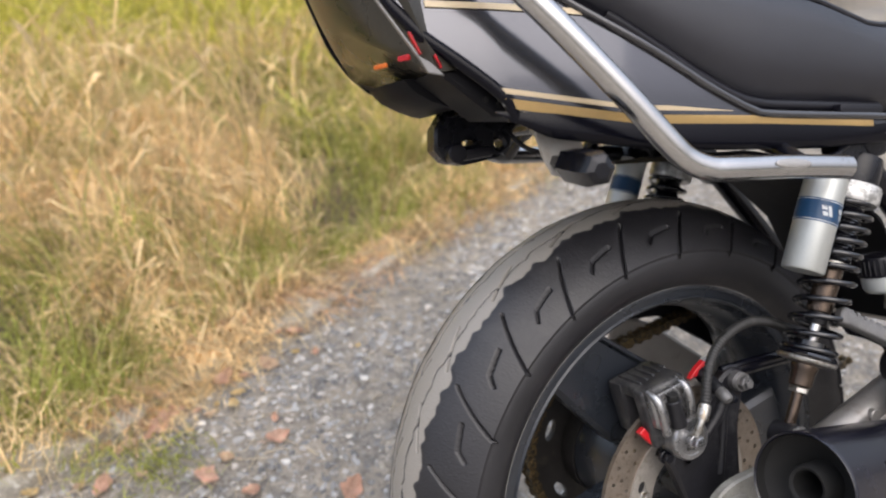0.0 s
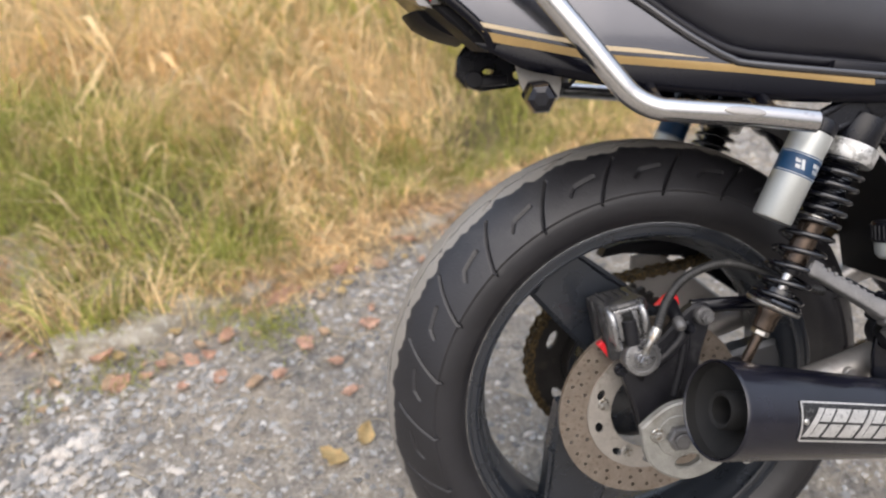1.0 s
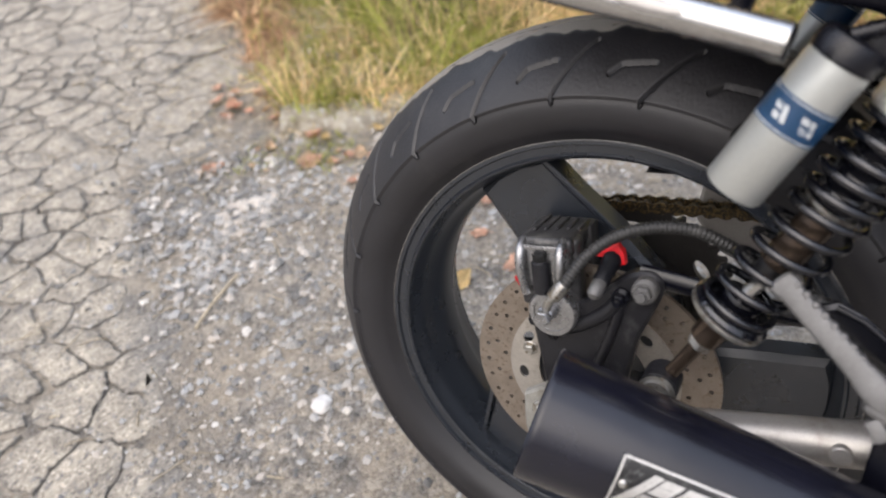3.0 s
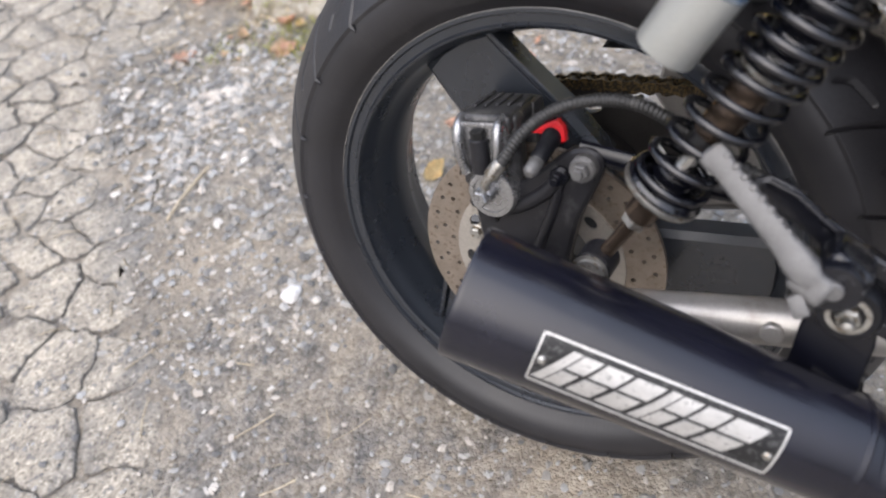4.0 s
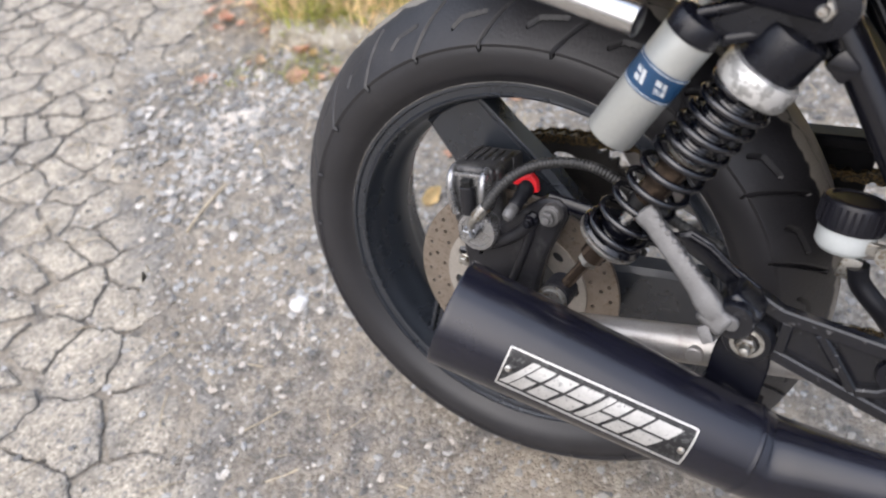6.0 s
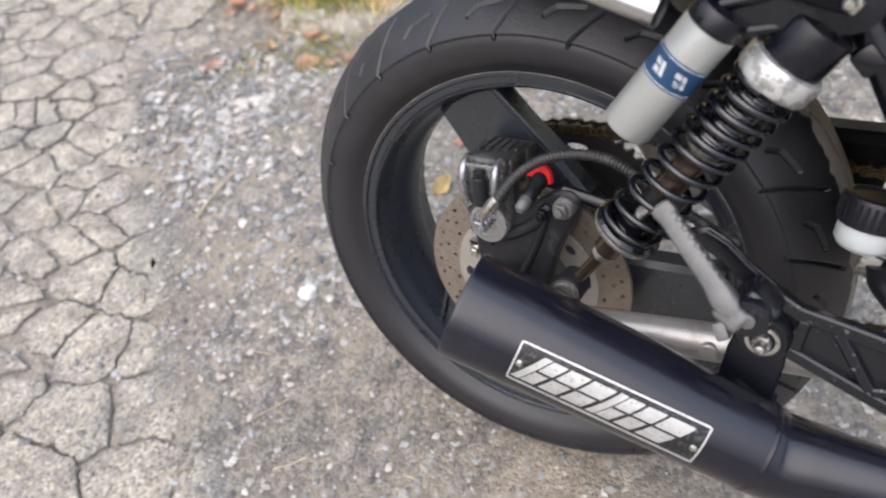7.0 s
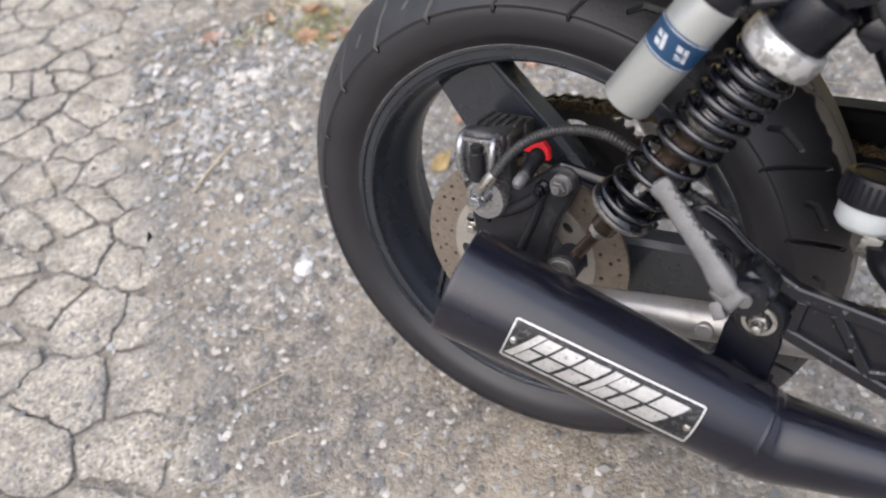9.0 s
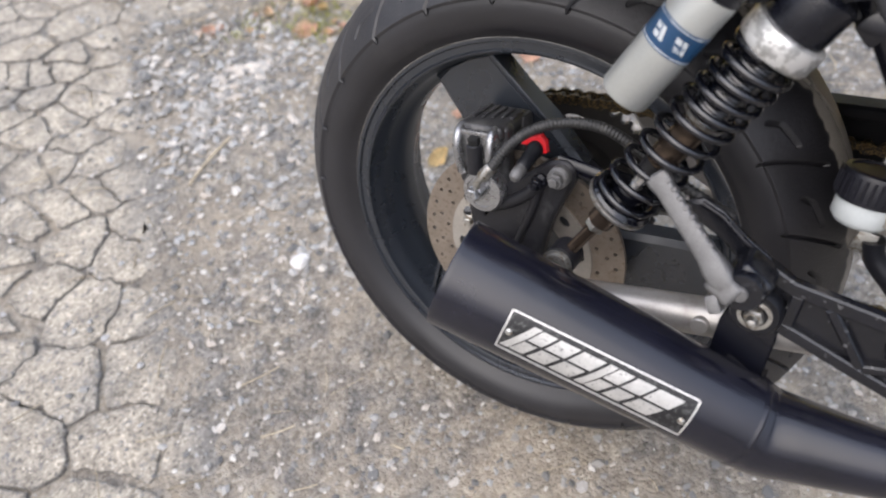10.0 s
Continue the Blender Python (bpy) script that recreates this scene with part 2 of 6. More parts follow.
def prism(bm, poly, y0, y1, bevel=0.0015, holes=()):
    """A plate with an outline in x and z between two depths, with holes through it."""
    made = bmesh.new()
    edges = []
    for loop in (poly, *holes):
        vs = [made.verts.new((x, y0, z)) for x, z in loop]
        edges += [made.edges.new((vs[i], vs[(i + 1) % len(vs)])) for i in range(len(vs))]
    if holes:
        bmesh.ops.triangle_fill(made, use_beauty=True, use_dissolve=False, edges=edges)
    else:
        made.faces.new([v for v in made.verts])
    res = bmesh.ops.extrude_face_region(made, geom=list(made.faces))
    moved = [v for v in res["geom"] if isinstance(v, bmesh.types.BMVert)]
    bmesh.ops.translate(made, verts=moved, vec=(0, y1 - y0, 0))
    bmesh.ops.recalc_face_normals(made, faces=list(made.faces))
    if bevel:
        rim = [e for e in made.edges if len(e.link_faces) == 2 and e.calc_face_angle(0) > 0.7
               and abs(e.verts[0].co.y - e.verts[1].co.y) < 1e-7]
        bmesh.ops.bevel(made, geom=rim, offset=bevel, segments=1, affect="EDGES")
    join(bm, made)


def join(bm, other):
    me = bpy.data.meshes.new("tmp")
    other.to_mesh(me)
    other.free()
    bm.from_mesh(me)
    bpy.data.meshes.remove(me)


def circle2(cx, cz, r, n=16, sx=1.0, turn=0.0):
    out = []
    for k in range(n):
        a = 2 * math.pi * k / n
        x, z = math.cos(a) * r * sx, math.sin(a) * r
        out.append((cx + x * math.cos(turn) - z * math.sin(turn), cz + x * math.sin(turn) + z * math.cos(turn)))
    return out


def part(name, bm, mat, parent=None, label="", angle=38, flat=False):
    bmesh.ops.recalc_face_normals(bm, faces=list(bm.faces))
    me = bpy.data.meshes.new(name)
    bm.to_mesh(me)
    bm.free()
    me.materials.append(mat)
    if not flat:
        me.polygons.foreach_set("use_smooth", [True] * len(me.polygons))
        me.set_sharp_from_angle(angle=radians(angle))
    ob = new(name, me)
    if parent:
        ob.parent = parent
    if label:
        tagged(ob, label)
    return ob


def mesh_part(name, verts, faces, mat, parent=None, label="", smooth=True):
    me = bpy.data.meshes.new(name)
    me.from_pydata(verts, [], faces)
    me.materials.append(mat)
    if smooth:
        me.polygons.foreach_set("use_smooth", [True] * len(me.polygons))
    me.update()
    ob = new(name, me)
    if parent:
        ob.parent = parent
    if label:
        tagged(ob, label)
    return ob


# ---- motorcycle: x forward, y to its left, z up from the rear axle; it leans on its side stand ----
bike = new("motorcycle")
bike.matrix_world = pose(0.0026, 0.0827, 0.3292, -20.69, 0, 0)
WHEEL_AT = pose(-0.0066, 0.0209, 0.0074, 5.04, -1.16, 3.11)
tagged(bike, "black and silver motorcycle with gold stripes, leaning on its stand", "motorcycle")


def turn_y(p, deg):
    c, s = math.cos(radians(deg)), math.sin(radians(deg))
    return (p[0] * c - p[1] * s, p[0] * s + p[1] * c)


# -- wheel --
TREAD_R, EDGE_R, HALF_W = 0.320, 0.2715, 0.081


def tread_radius(y):
    return TREAD_R - (TREAD_R - EDGE_R) * (abs(y) / HALF_W) ** 2.2


def build_rim():
    bm = bmesh.new()
    half = [(0.2315, 0.0620), (0.2300, 0.0640), (0.2255, 0.0644), (0.2240, 0.0615), (0.2170, 0.0612), (0.2152, 0.0632), (0.2130, 0.0622), (0.2115, 0.0540), (0.2070, 0.0490), (0.2050, 0.0380),
            (0.1985, 0.0200), (0.1955, 0.0150)]
    inner = [(r, -y) for r, y in half] + [(r, y) for r, y in half[::-1]]
    outer = [(0.2310, 0.0580), (0.2200, 0.0540), (0.2160, 0.0300), (0.2035, 0.0120), (0.2035, -0.0120), (0.2160, -0.0300), (0.2200, -0.0540), (0.2310, -0.0580)]
    lathe(bm, inner + outer, (0, 0, 0), (0, 1, 0), 128, caps=False, closed=True)
    return part("rear_wheel", bm, M_RIM, bike, "dark grey three-spoke cast wheel")


def build_spokes(wheel):
    for k in range(3):
        deg = 120 * k
        bm = bmesh.new()
        body = [(-0.070, 0.197), (-0.096, 0.187), (-0.118, 0.172), (-0.134, 0.152), (-0.100, 0.108), (-0.062, 0.060), (-0.030, 0.040), (0.030, 0.050), (0.046, 0.092), (0.002, 0.135), (-0.035, 0.165)]
        prism(bm, [turn_y(p, deg) for p in body], -0.040, -0.006, 0.006)
        ridge = [(-0.0745, 0.1960), (-0.0700, 0.1985), (0.0040, 0.1365), (-0.0005, 0.1330)]
        prism(bm, [turn_y(p, deg) for p in ridge], -0.0435, -0.030, 0.001)
        part("spoke", bm, M_RIM, wheel)
    bm = bmesh.new()
    lathe(bm, [(0.050, -0.050), (0.062, -0.046), (0.066, -0.030), (0.066, 0.030), (0.062, 0.052), (0.040, 0.060)], (0, 0, 0), (0, 1, 0), 48)
    part("hub", bm, M_RIM, wheel)


wheel = build_rim()
build_spokes(wheel)
wheel.matrix_basis = WHEEL_AT @ Matrix.Scale(0.9936, 4)
bm = bmesh.new()
for side in (-1, 1):
    lathe(bm, [(0.2318, side * 0.0618), (0.2310, side * 0.0646), (0.2292, side * 0.0648), (0.2296, side * 0.0625)], (0, 0, 0), (0, 1, 0), 160, caps=False, closed=True)
part("rim_edge", bm, M_RIMLINE, wheel, "thin bare metal line round the rim")
bm = bmesh.new()
q = Vector((-0.080, 0, -0.178))
rod(bm, q + Vector((0, -0.012, -0.012)), q + Vector((0.004, -0.030, 0.018)), 0.0036)
rod(bm, q + Vector((0.004, -0.030, 0.018)), q + Vector((0.006, -0.034, 0.026)), 0.0046)
part("valve_stem", bm, M_RUBBER, wheel)


def tyre_material():
    m = pbr("worn_tyre_rubber", (0.0150, 0.0146, 0.0175), 0.46, 0.0, 0.22, 18, 900, 0.08, dust=0.14, dust_color=(0.032, 0.031, 0.032), spec=0.65)
    nt, p = m.node_tree, m.node_tree.nodes["Principled BSDF"]
    old = p.inputs["Base Color"].links[0].from_socket
    at = nt.nodes.new("ShaderNodeAttribute")
    at.attribute_name = "dust"
    mix = nt.nodes.new("ShaderNodeMix")
    mix.data_type = "RGBA"
    mix.inputs["B"].default_value = (0.34, 0.315, 0.28, 1)
    nt.links.new(at.outputs["Fac"], mix.inputs["Factor"])
    nt.links.new(old, mix.inputs["A"])
    nt.links.new(mix.outputs["Result"], p.inputs["Base Color"])
    return m


def near_line(u, v, a, b):
    """Distance of grid points to the line from a to b."""
    (ax, ay), (bx, by) = a, b
    dx, dy = bx - ax, by - ay
    t = np.clip(((u - ax) * dx + (v - ay) * dy) / (dx * dx + dy * dy), 0, 1)
    return np.hypot(u - ax - t * dx, v - ay - t * dy)


def build_tyre():
    n_round, n_tread, pitches = 2300, 190, 23
    side = [(0.2230, 0.0560), (0.2260, 0.0625), (0.2320, 0.0660), (0.2370, 0.0720), (0.2440, 0.0770), (0.2530, 0.0798), (0.2620, 0.0802), (0.2685, 0.0792), (0.2700, 0.0784)]
    ys = np.linspace(-HALF_W, HALF_W, n_tread)
    prof = [(r, -y) for r, y in side] + [(tread_radius(y), y) for y in ys] + [(r, y) for r, y in side[::-1]]
    pr, py = np.array(prof).T
    th = np.linspace(0, 2 * np.pi, n_round, endpoint=False)
    T, Y = np.meshgrid(th, py, indexing="ij")
    R = np.repeat(pr[None], n_round, 0)
    pitch = 2 * np.pi / pitches
    depth = np.zeros_like(R)
    deg = np.pi / 180
    for sgn, phase in ((-1, 85.5 * deg), (1, 85.5 * deg + pitch / 2)):
        v = sgn * Y
        u = ((T - phase + pitch * 0.5) % pitch - pitch * 0.5) * 0.30
        for shift in (-pitch * 0.30, 0.0, pitch * 0.30):
            w = u + shift
            main = near_line(w, v, (0.4 * deg * 0.30, 0.0825), (-6.6 * deg * 0.30, 0.042))
            hook = np.minimum(near_line(w, v, (6.1 * deg * 0.30, 0.068), (4.4 * deg * 0.30, 0.0615)),
                              near_line(w, v, (4.4 * deg * 0.30, 0.0615), (-0.6 * deg * 0.30, 0.058)))
            inner = near_line(w, v, (-8.0 * deg * 0.30, 0.024), (-16.0 * deg * 0.30, 0.008))
            depth = np.maximum(depth, np.clip((0.0017 - main) / 0.0007, 0, 1))
            depth = np.maximum(depth, np.clip((0.0018 - hook) / 0.0011, 0, 1))
            depth = np.maximum(depth, 0.8 * np.clip((0.0016 - inner) / 0.0008, 0, 1))
    rng = np.random.default_rng(4)
    wave = sum(a * np.sin(k * T + f) for a, k, f in ((0.0022, 23, 0.3), (0.0016, 46, 1.2), (0.0014, 61, 2.0), (0.0010, 97, 0.4), (0.0008, 143, 3.1)))
    band = np.abs(Y) - (0.0300 + wave)
    dust = np.clip(-band / 0.0022 + 0.5, 0, 1) * 0.80
    for k, off in ((3, 0.013), (5, -0.013)):
        seam = np.abs(Y - off - 0.5 * wave - 0.003 * np.sin(k * T))
        depth = np.maximum(depth, 0.45 * np.clip((0.0012 - seam) / 0.0008, 0, 1))
        dust *= 1 - np.clip((0.0016 - seam) / 0.0008, 0, 1)
    tread = (R > 0.27)
    dust = np.where(tread, dust * (1 - depth), 0)
    depth = np.where(tread, depth, 0)
    R = R - 0.0072 * depth + 0.0006 * np.clip(band / 0.004, 0, 1) * tread
    R = R + rng.normal(0, 0.00012, R.shape)
    verts = np.stack([R * np.cos(T), Y, R * np.sin(T)], -1).reshape(-1, 3)
    m = len(prof)
    i, j = np.meshgrid(np.arange(n_round), np.arange(m - 1), indexing="ij")
    i2 = (i + 1) % n_round
    quads = np.stack([i * m + j, i2 * m + j, i2 * m + j + 1, i * m + j + 1], -1).reshape(-1, 4)
    ob = mesh_part("tyre", verts.tolist(), quads.tolist(), tyre_material(), wheel, "black sports tyre with a dusty worn tread centre")
    layer = ob.data.attributes.new("dust", "FLOAT", "POINT")
    layer.data.foreach_set("value", dust.reshape(-1).astype(np.float32))
    return ob


build_tyre()
# -- brake --
DISC_Y = -0.082


def build_disc():
    holes = []
    for k in range(36):
        a = 2 * math.pi * k / 36
        for r, off in ((0.0890, 0.00), (0.0985, 0.055), (0.1080, 0.11)):
            if (k + (r > 0.095)) % 2 == 0 or r > 0.105:
                holes.append(circle2(r * math.cos(a + off), r * math.sin(a + off), 0.0023, 8))
    bm = bmesh.new()
    prism(bm, circle2(0, 0, 0.1175, 96), DISC_Y - 0.0025, DISC_Y + 0.0025, 0.0, [circle2(0, 0, 0.0815, 72)] + holes)
    disc = part("brake_disc", bm, M_DISC, bike, "drilled steel brake disc, browned by heat", 30)
    disc.matrix_basis = WHEEL_AT
    ovals = []
    for k in range(10):
        a = 2 * math.pi * (k + 0.35) / 10
        ovals.append(circle2(0.0700 * math.cos(a), 0.0700 * math.sin(a), 0.0050, 12, 1.45, a + math.pi / 2))
    bm = bmesh.new()
    prism(bm, circle2(0, 0, 0.0825, 72), DISC_Y - 0.0050, DISC_Y - 0.0026, 0.0, [circle2(0, 0, 0.0530, 56)] + ovals)
    part("disc_carrier", bm, M_CARRIER, disc, "pale alloy carrier with oval holes", 30)
    for k in range(5):
        a = 2 * math.pi * (k + 0.1) / 5
        bm = bmesh.new()
        c = Vector((0.0640 * math.cos(a + 0.25), DISC_Y - 0.005, 0.0640 * math.sin(a + 0.25)))
        rod(bm, c, c + Vector((0, -0.0020, 0)), 0.0075, 18)
        hexagon(bm, c + Vector((0, -0.0020, 0)), c + Vector((0, -0.0065, 0)), 0.0055)
        part("disc_bolt", bm, M_STEEL, disc)
    return disc


build_disc()


def build_caliper():
    mid = pose(-0.041, -0.096, 0.118, 0, -9, 0)
    bm = bmesh.new()
    block(bm, (0.056, 0.024, 0.060), mid @ pose(0.000, 0.042, 0.000), 0.006)
    block(bm, (0.050, 0.062, 0.016), mid @ pose(0.000, 0.018, 0.0235), 0.006, 3)
    block(bm, (0.056, 0.018, 0.066), mid @ pose(0.000, 0.002, -0.003), 0.006, 3)
    cal = part("brake_caliper", bm, M_CALFIN, bike, "black and silver two-piston brake caliper")
    for k in range(5):
        bm = bmesh.new()
        block(bm, (0.0030, 0.040 - 0.004 * k, 0.0050), mid @ pose(-0.016 + 0.0095 * k, 0.026, 0.0312, 0, 10, 0), 0.0008, 1)
        part("fin", bm, M_CALFIN, cal)
    bm = bmesh.new()
    block(bm, (0.047, 0.016, 0.040), mid @ pose(-0.001, -0.009, 0.007), 0.007, 3)
    part("outer_half", bm, M_CALIPER, cal, "polished silver caliper half")
    for x in (-0.0195, 0.0165):
        bm = bmesh.new()
        tube(bm, smooth_path([mid @ Vector((x * 1.02, -0.008, 0.028)), mid @ Vector((x, -0.019, 0.022)), mid @ Vector((x, -0.022, 0.006)), mid @ Vector((x * 0.9, -0.017, -0.018))], 5), 0.0046, 12)
        part("caliper_rib", bm, M_CALIPER, cal)
    bm = bmesh.new()
    rod(bm, mid @ Vector((-0.0015, -0.0190, 0.0140)), mid @ Vector((-0.0015, -0.0190, -0.0160)), 0.0082, 22)
    part("pin_boss", bm, M_BRACKET, cal, "dark round boss between the ribs")
    bm = bmesh.new()
    hexagon(bm, mid @ Vector((-0.0015, -0.0190, 0.0130)), mid @ Vector((-0.0015, -0.0210, 0.0220)), 0.0062)
    part("pin_head", bm, M_SOOT, cal)
    bm = bmesh.new()
    block(bm, (0.038, 0.006, 0.006), mid @ pose(-0.0015, -0.0165, 0.0245), 0.002)
    part("bridge_bar", bm, M_CALIPER, cal)
    bm = bmesh.new()
    c = mid @ Vector((0.002, -0.009, -0.034))
    lathe(bm, [(0.0220, 0.006), (0.0225, -0.010), (0.0205, -0.0130), (0.0165, -0.0135), (0.0160, -0.0120), (0.0110, -0.0125), (0.0060, -0.0125)], c + Vector((0.004, 0, 0)), (0, 1, 0), 40)
    part("piston_cap", bm, M_CALIPER, cal, "round silver piston cover")
    bm = bmesh.new()
    p = c + Vector((0.001, -0.012, 0.002))
    rod(bm, p, p + Vector((0, -0.012, 0)), 0.0080, 20)
    part("banjo", bm, M_CALIPER, cal)
    bm = bmesh.new()
    hexagon(bm, p + Vector((0, -0.012, 0)), p + Vector((0, -0.019, 0)), 0.0072)
    part("banjo_bolt", bm, M_CALIPER, cal)
    a, tip = Vector((0.0115, -0.098, 0.1375)), Vector((0.0090, -0.137, 0.1195))
    d = (tip - a).normalized()
    bm = bmesh.new()
    lathe(bm, [(0.0060, -0.012), (0.0085, -0.008), (0.0085, 0.004), (0.0070, 0.007), (0.0078, 0.012), (0.0068, 0.016), (0.0074, 0.022), (0.0060, 0.026)], a, d, 22)
    part("pin_boot", bm, M_RUBBER, cal)
    bm = bmesh.new()
    lathe(bm, [(0.0060, 0.024), (0.0064, 0.030), (0.0060, 0.038), (0.0035, 0.041)], a, d, 20)
    part("slide_pin", bm, M_ALU, cal)
    for outline, y0 in (([(-0.006, 0.138), (0.004, 0.147), (0.0145, 0.1530), (0.0205, 0.148), (0.0235, 0.137), (0.0185, 0.1345), (0.0155, 0.1425), (0.006, 0.139)], -0.098),
                        ([(-0.076, 0.099), (-0.069, 0.103), (-0.058, 0.086), (-0.063, 0.082)], -0.096)):
        bm = bmesh.new()
        prism(bm, outline, y0, y0 + 0.008, 0.001)
        part("pad_backing", bm, M_PAD, cal, "bright red brake pad tab")
    for dx, dz in ((-0.050, 0.066), (-0.030, 0.056)):
        bm = bmesh.new()
        p = Vector((dx, -0.094, dz))
        rod(bm, p, p + Vector((0, -0.006, 0)), 0.0075, 18)
        hexagon(bm, p + Vector((0, -0.006, 0)), p + Vector((0, -0.012, 0)), 0.0058)
        part("caliper_bolt", bm, M_CAST, cal)
    return cal, c


caliper, banjo = build_caliper()
bm = bmesh.new()
plate = [(-0.050, 0.060), (-0.040, 0.075), (-0.018, 0.090), (0.006, 0.110), (0.028, 0.132), (0.044, 0.138), (0.055, 0.134), (0.058, 0.122), (0.052, 0.100), (0.044, 0.074), (0.040, 0.040), (0.034, -0.018), (0.000, -0.032), (-0.028, -0.018), (-0.038, 0.020)]
plate = [(p.x, p.z) for p in smooth_path([(x, 0, z) for x, z in plate + plate[:1]], 4)[:-1]]
prism(bm, plate, -0.106, -0.090, 0.003)
tube(bm, smooth_path([(-0.030, -0.105, 0.064), (-0.006, -0.106, 0.076), (0.016, -0.107, 0.096), (0.026, -0.107, 0.113)], 6), 0.0065, 12)
tube(bm, smooth_path([(0.026, -0.106, 0.113), (0.022, -0.106, 0.080), (0.010, -0.106, 0.030)], 6), 0.0045, 12)
bracket = part("caliper_bracket", bm, M_BRACKET, bike, "dusty black cast caliper bracket")
for p, r in (((0.045, -0.107, 0.125), 0.0088), ((0.0260, -0.110, 0.113), 0.0065)):
    bm = bmesh.new()
    p = Vector(p)
    e = 0.006 if r > 0.008 else 0.0
    rod(bm, p + Vector((0, 0.004, 0)), p + Vector((0, -0.002 - e, 0)), r * 1.2, 28)
    rod(bm, p + Vector((0, -0.002 - e, 0)), p + Vector((0, -0.005 - e, 0)), r * 1.15, 24)
    hexagon(bm, p + Vector((0, -0.005 - e, 0)), p + Vector((0, -0.011 - e, 0)), r * 0.86)
    rod(bm, p + Vector((0, -0.011 - e, 0)), p + Vector((0, -0.015 - e, 0)), r * 0.5, 14)
    part("bracket_bolt", bm, M_ALU if r > 0.008 else M_CAST, bracket)
bm = bmesh.new()
tube(bm, [(0.036, -0.096, 0.132), (0.080, -0.098, 0.131), (0.140, -0.096, 0.126), (0.165, -0.090, 0.124)], 0.0075, 12, squash=(0.7, 1.2))
part("torque_rod", bm, M_BLACK, bike)


def build_hose():
    pts = smooth_path([banjo + Vector((0.001, -0.018, 0.004)), banjo + Vector((0.005, -0.026, 0.018)), (-0.0170, -0.129, 0.122), (-0.004, -0.122, 0.147), (0.016, -0.114, 0.167), (0.044, -0.109, 0.179),
                       (0.074, -0.106, 0.182), (0.102, -0.104, 0.174), (0.126, -0.102, 0.162), (0.160, -0.098, 0.146), (0.200, -0.094, 0.132)], 34)
    rad = [0.0046 + 0.0008 * (k % 4 < 2) for k in range(len(pts))]
    bm = bmesh.new()
    tube(bm, pts[60:], rad[60:], 12)
    hose = part("brake_hose", bm, M_HOSE, bike, "ribbed grey-black rubber brake hose", 60)
    bm = bmesh.new()
    tube(bm, pts[:66], 0.0040, 12)
    lathe(bm, [(0.0060, 0.0), (0.0064, 0.003), (0.0064, 0.013), (0.0058, 0.016)], pts[46], pts[66] - pts[46], 14)
    part("hose_ferrule", bm, M_STEEL, hose)


build_hose()

# -- swing arm and axle --
bm = bmesh.new()
arm = [(0.052, 0.000), (0.130, 0.021), (0.280, 0.062), (0.460, 0.110)]
for s in (-1, 1):
    tube(bm, smooth_path([(x, s * 0.118, z) for x, z in arm], 6), 0.0180, 24)
tube(bm, [(0.400, -0.118, 0.102), (0.400, 0.118, 0.102)], 0.017, 18)
swing = part("swing_arm", bm, M_SWING, bike, "silver round-tube swing arm")
for s in (-1, 1):
    bm = bmesh.new()
    outline = [(-0.042, 0.010), (-0.036, -0.030), (-0.014, -0.052), (0.014, -0.060), (0.046, -0.050), (0.070, -0.030), (0.082, 0.000), (0.076, 0.030), (0.050, 0.036), (0.012, 0.036), (-0.014, 0.030)]
    y = s * 0.132
    outline = [(p.x, p.z) for p in smooth_path([(x, 0, z) for x, z in outline + outline[:1]], 5)[:-1]]
    prism(bm, outline, y - 0.006, y + 0.006, 0.002, [circle2(0.012, -0.037, 0.0075, 14, 2.0, 0.15), circle2(0.048, -0.020, 0.007, 14, 1.5, 0.8)])
    prism(bm, circle2(0, -0.004, 0.0250, 28), y - s * -0.006 - 0.002, y - s * -0.006 + 0.002, 0.001)
    part("axle_plate", bm, M_ENDPLATE, swing, "pale grey aluminium axle plate")
    bm = bmesh.new()
    hexagon(bm, (0, y + s * 0.007, -0.004), (0, y + s * 0.018, -0.004), 0.0150)
    rod(bm, (0, y + s * 0.018, -0.004), (0, y + s * 0.022, -0.004), 0.0085, 20)
    part("axle_nut", bm, M_ALU, swing)
    bm = bmesh.new()
    p = Vector((-0.024, y + s * 0.006, 0.000))
    rod(bm, p, p + Vector((0, s * 0.003, 0)), 0.0085, 20)
    hexagon(bm, p + Vector((0, s * 0.003, 0)), p + Vector((0, s * 0.007, 0)), 0.006)
    part("plate_bolt", bm, M_STEEL, swing)
bm = bmesh.new()
rod(bm, (0, -0.130, -0.004), (0, 0.130, -0.004), 0.0105, 20)
part("axle", bm, M_STEEL, swing)
bm = bmesh.new()
p = Vector((0.086, -0.128, -0.044))
tube(bm, [p + Vector((-0.030, 0, 0.012)), p + Vector((-0.014, 0, 0.002)), p], 0.0055, 10)
lathe(bm, [(0.0040, -0.004), (0.0095, -0.004), (0.0095, 0.004), (0.0040, 0.004)], p, (0, 1, 0), 20, caps=False, closed=True)
part("stand_hook", bm, M_ENDPLATE, swing)
bm = bmesh.new()
p = Vector((0.206, -0.138, 0.044))
rod(bm, p + Vector((0, 0.006, 0)), p + Vector((0, -0.002, 0)), 0.008, 18)
part("arm_boss", bm, M_SWING, swing)

# -- chain drive on the far side --
SPR_Y = 0.070


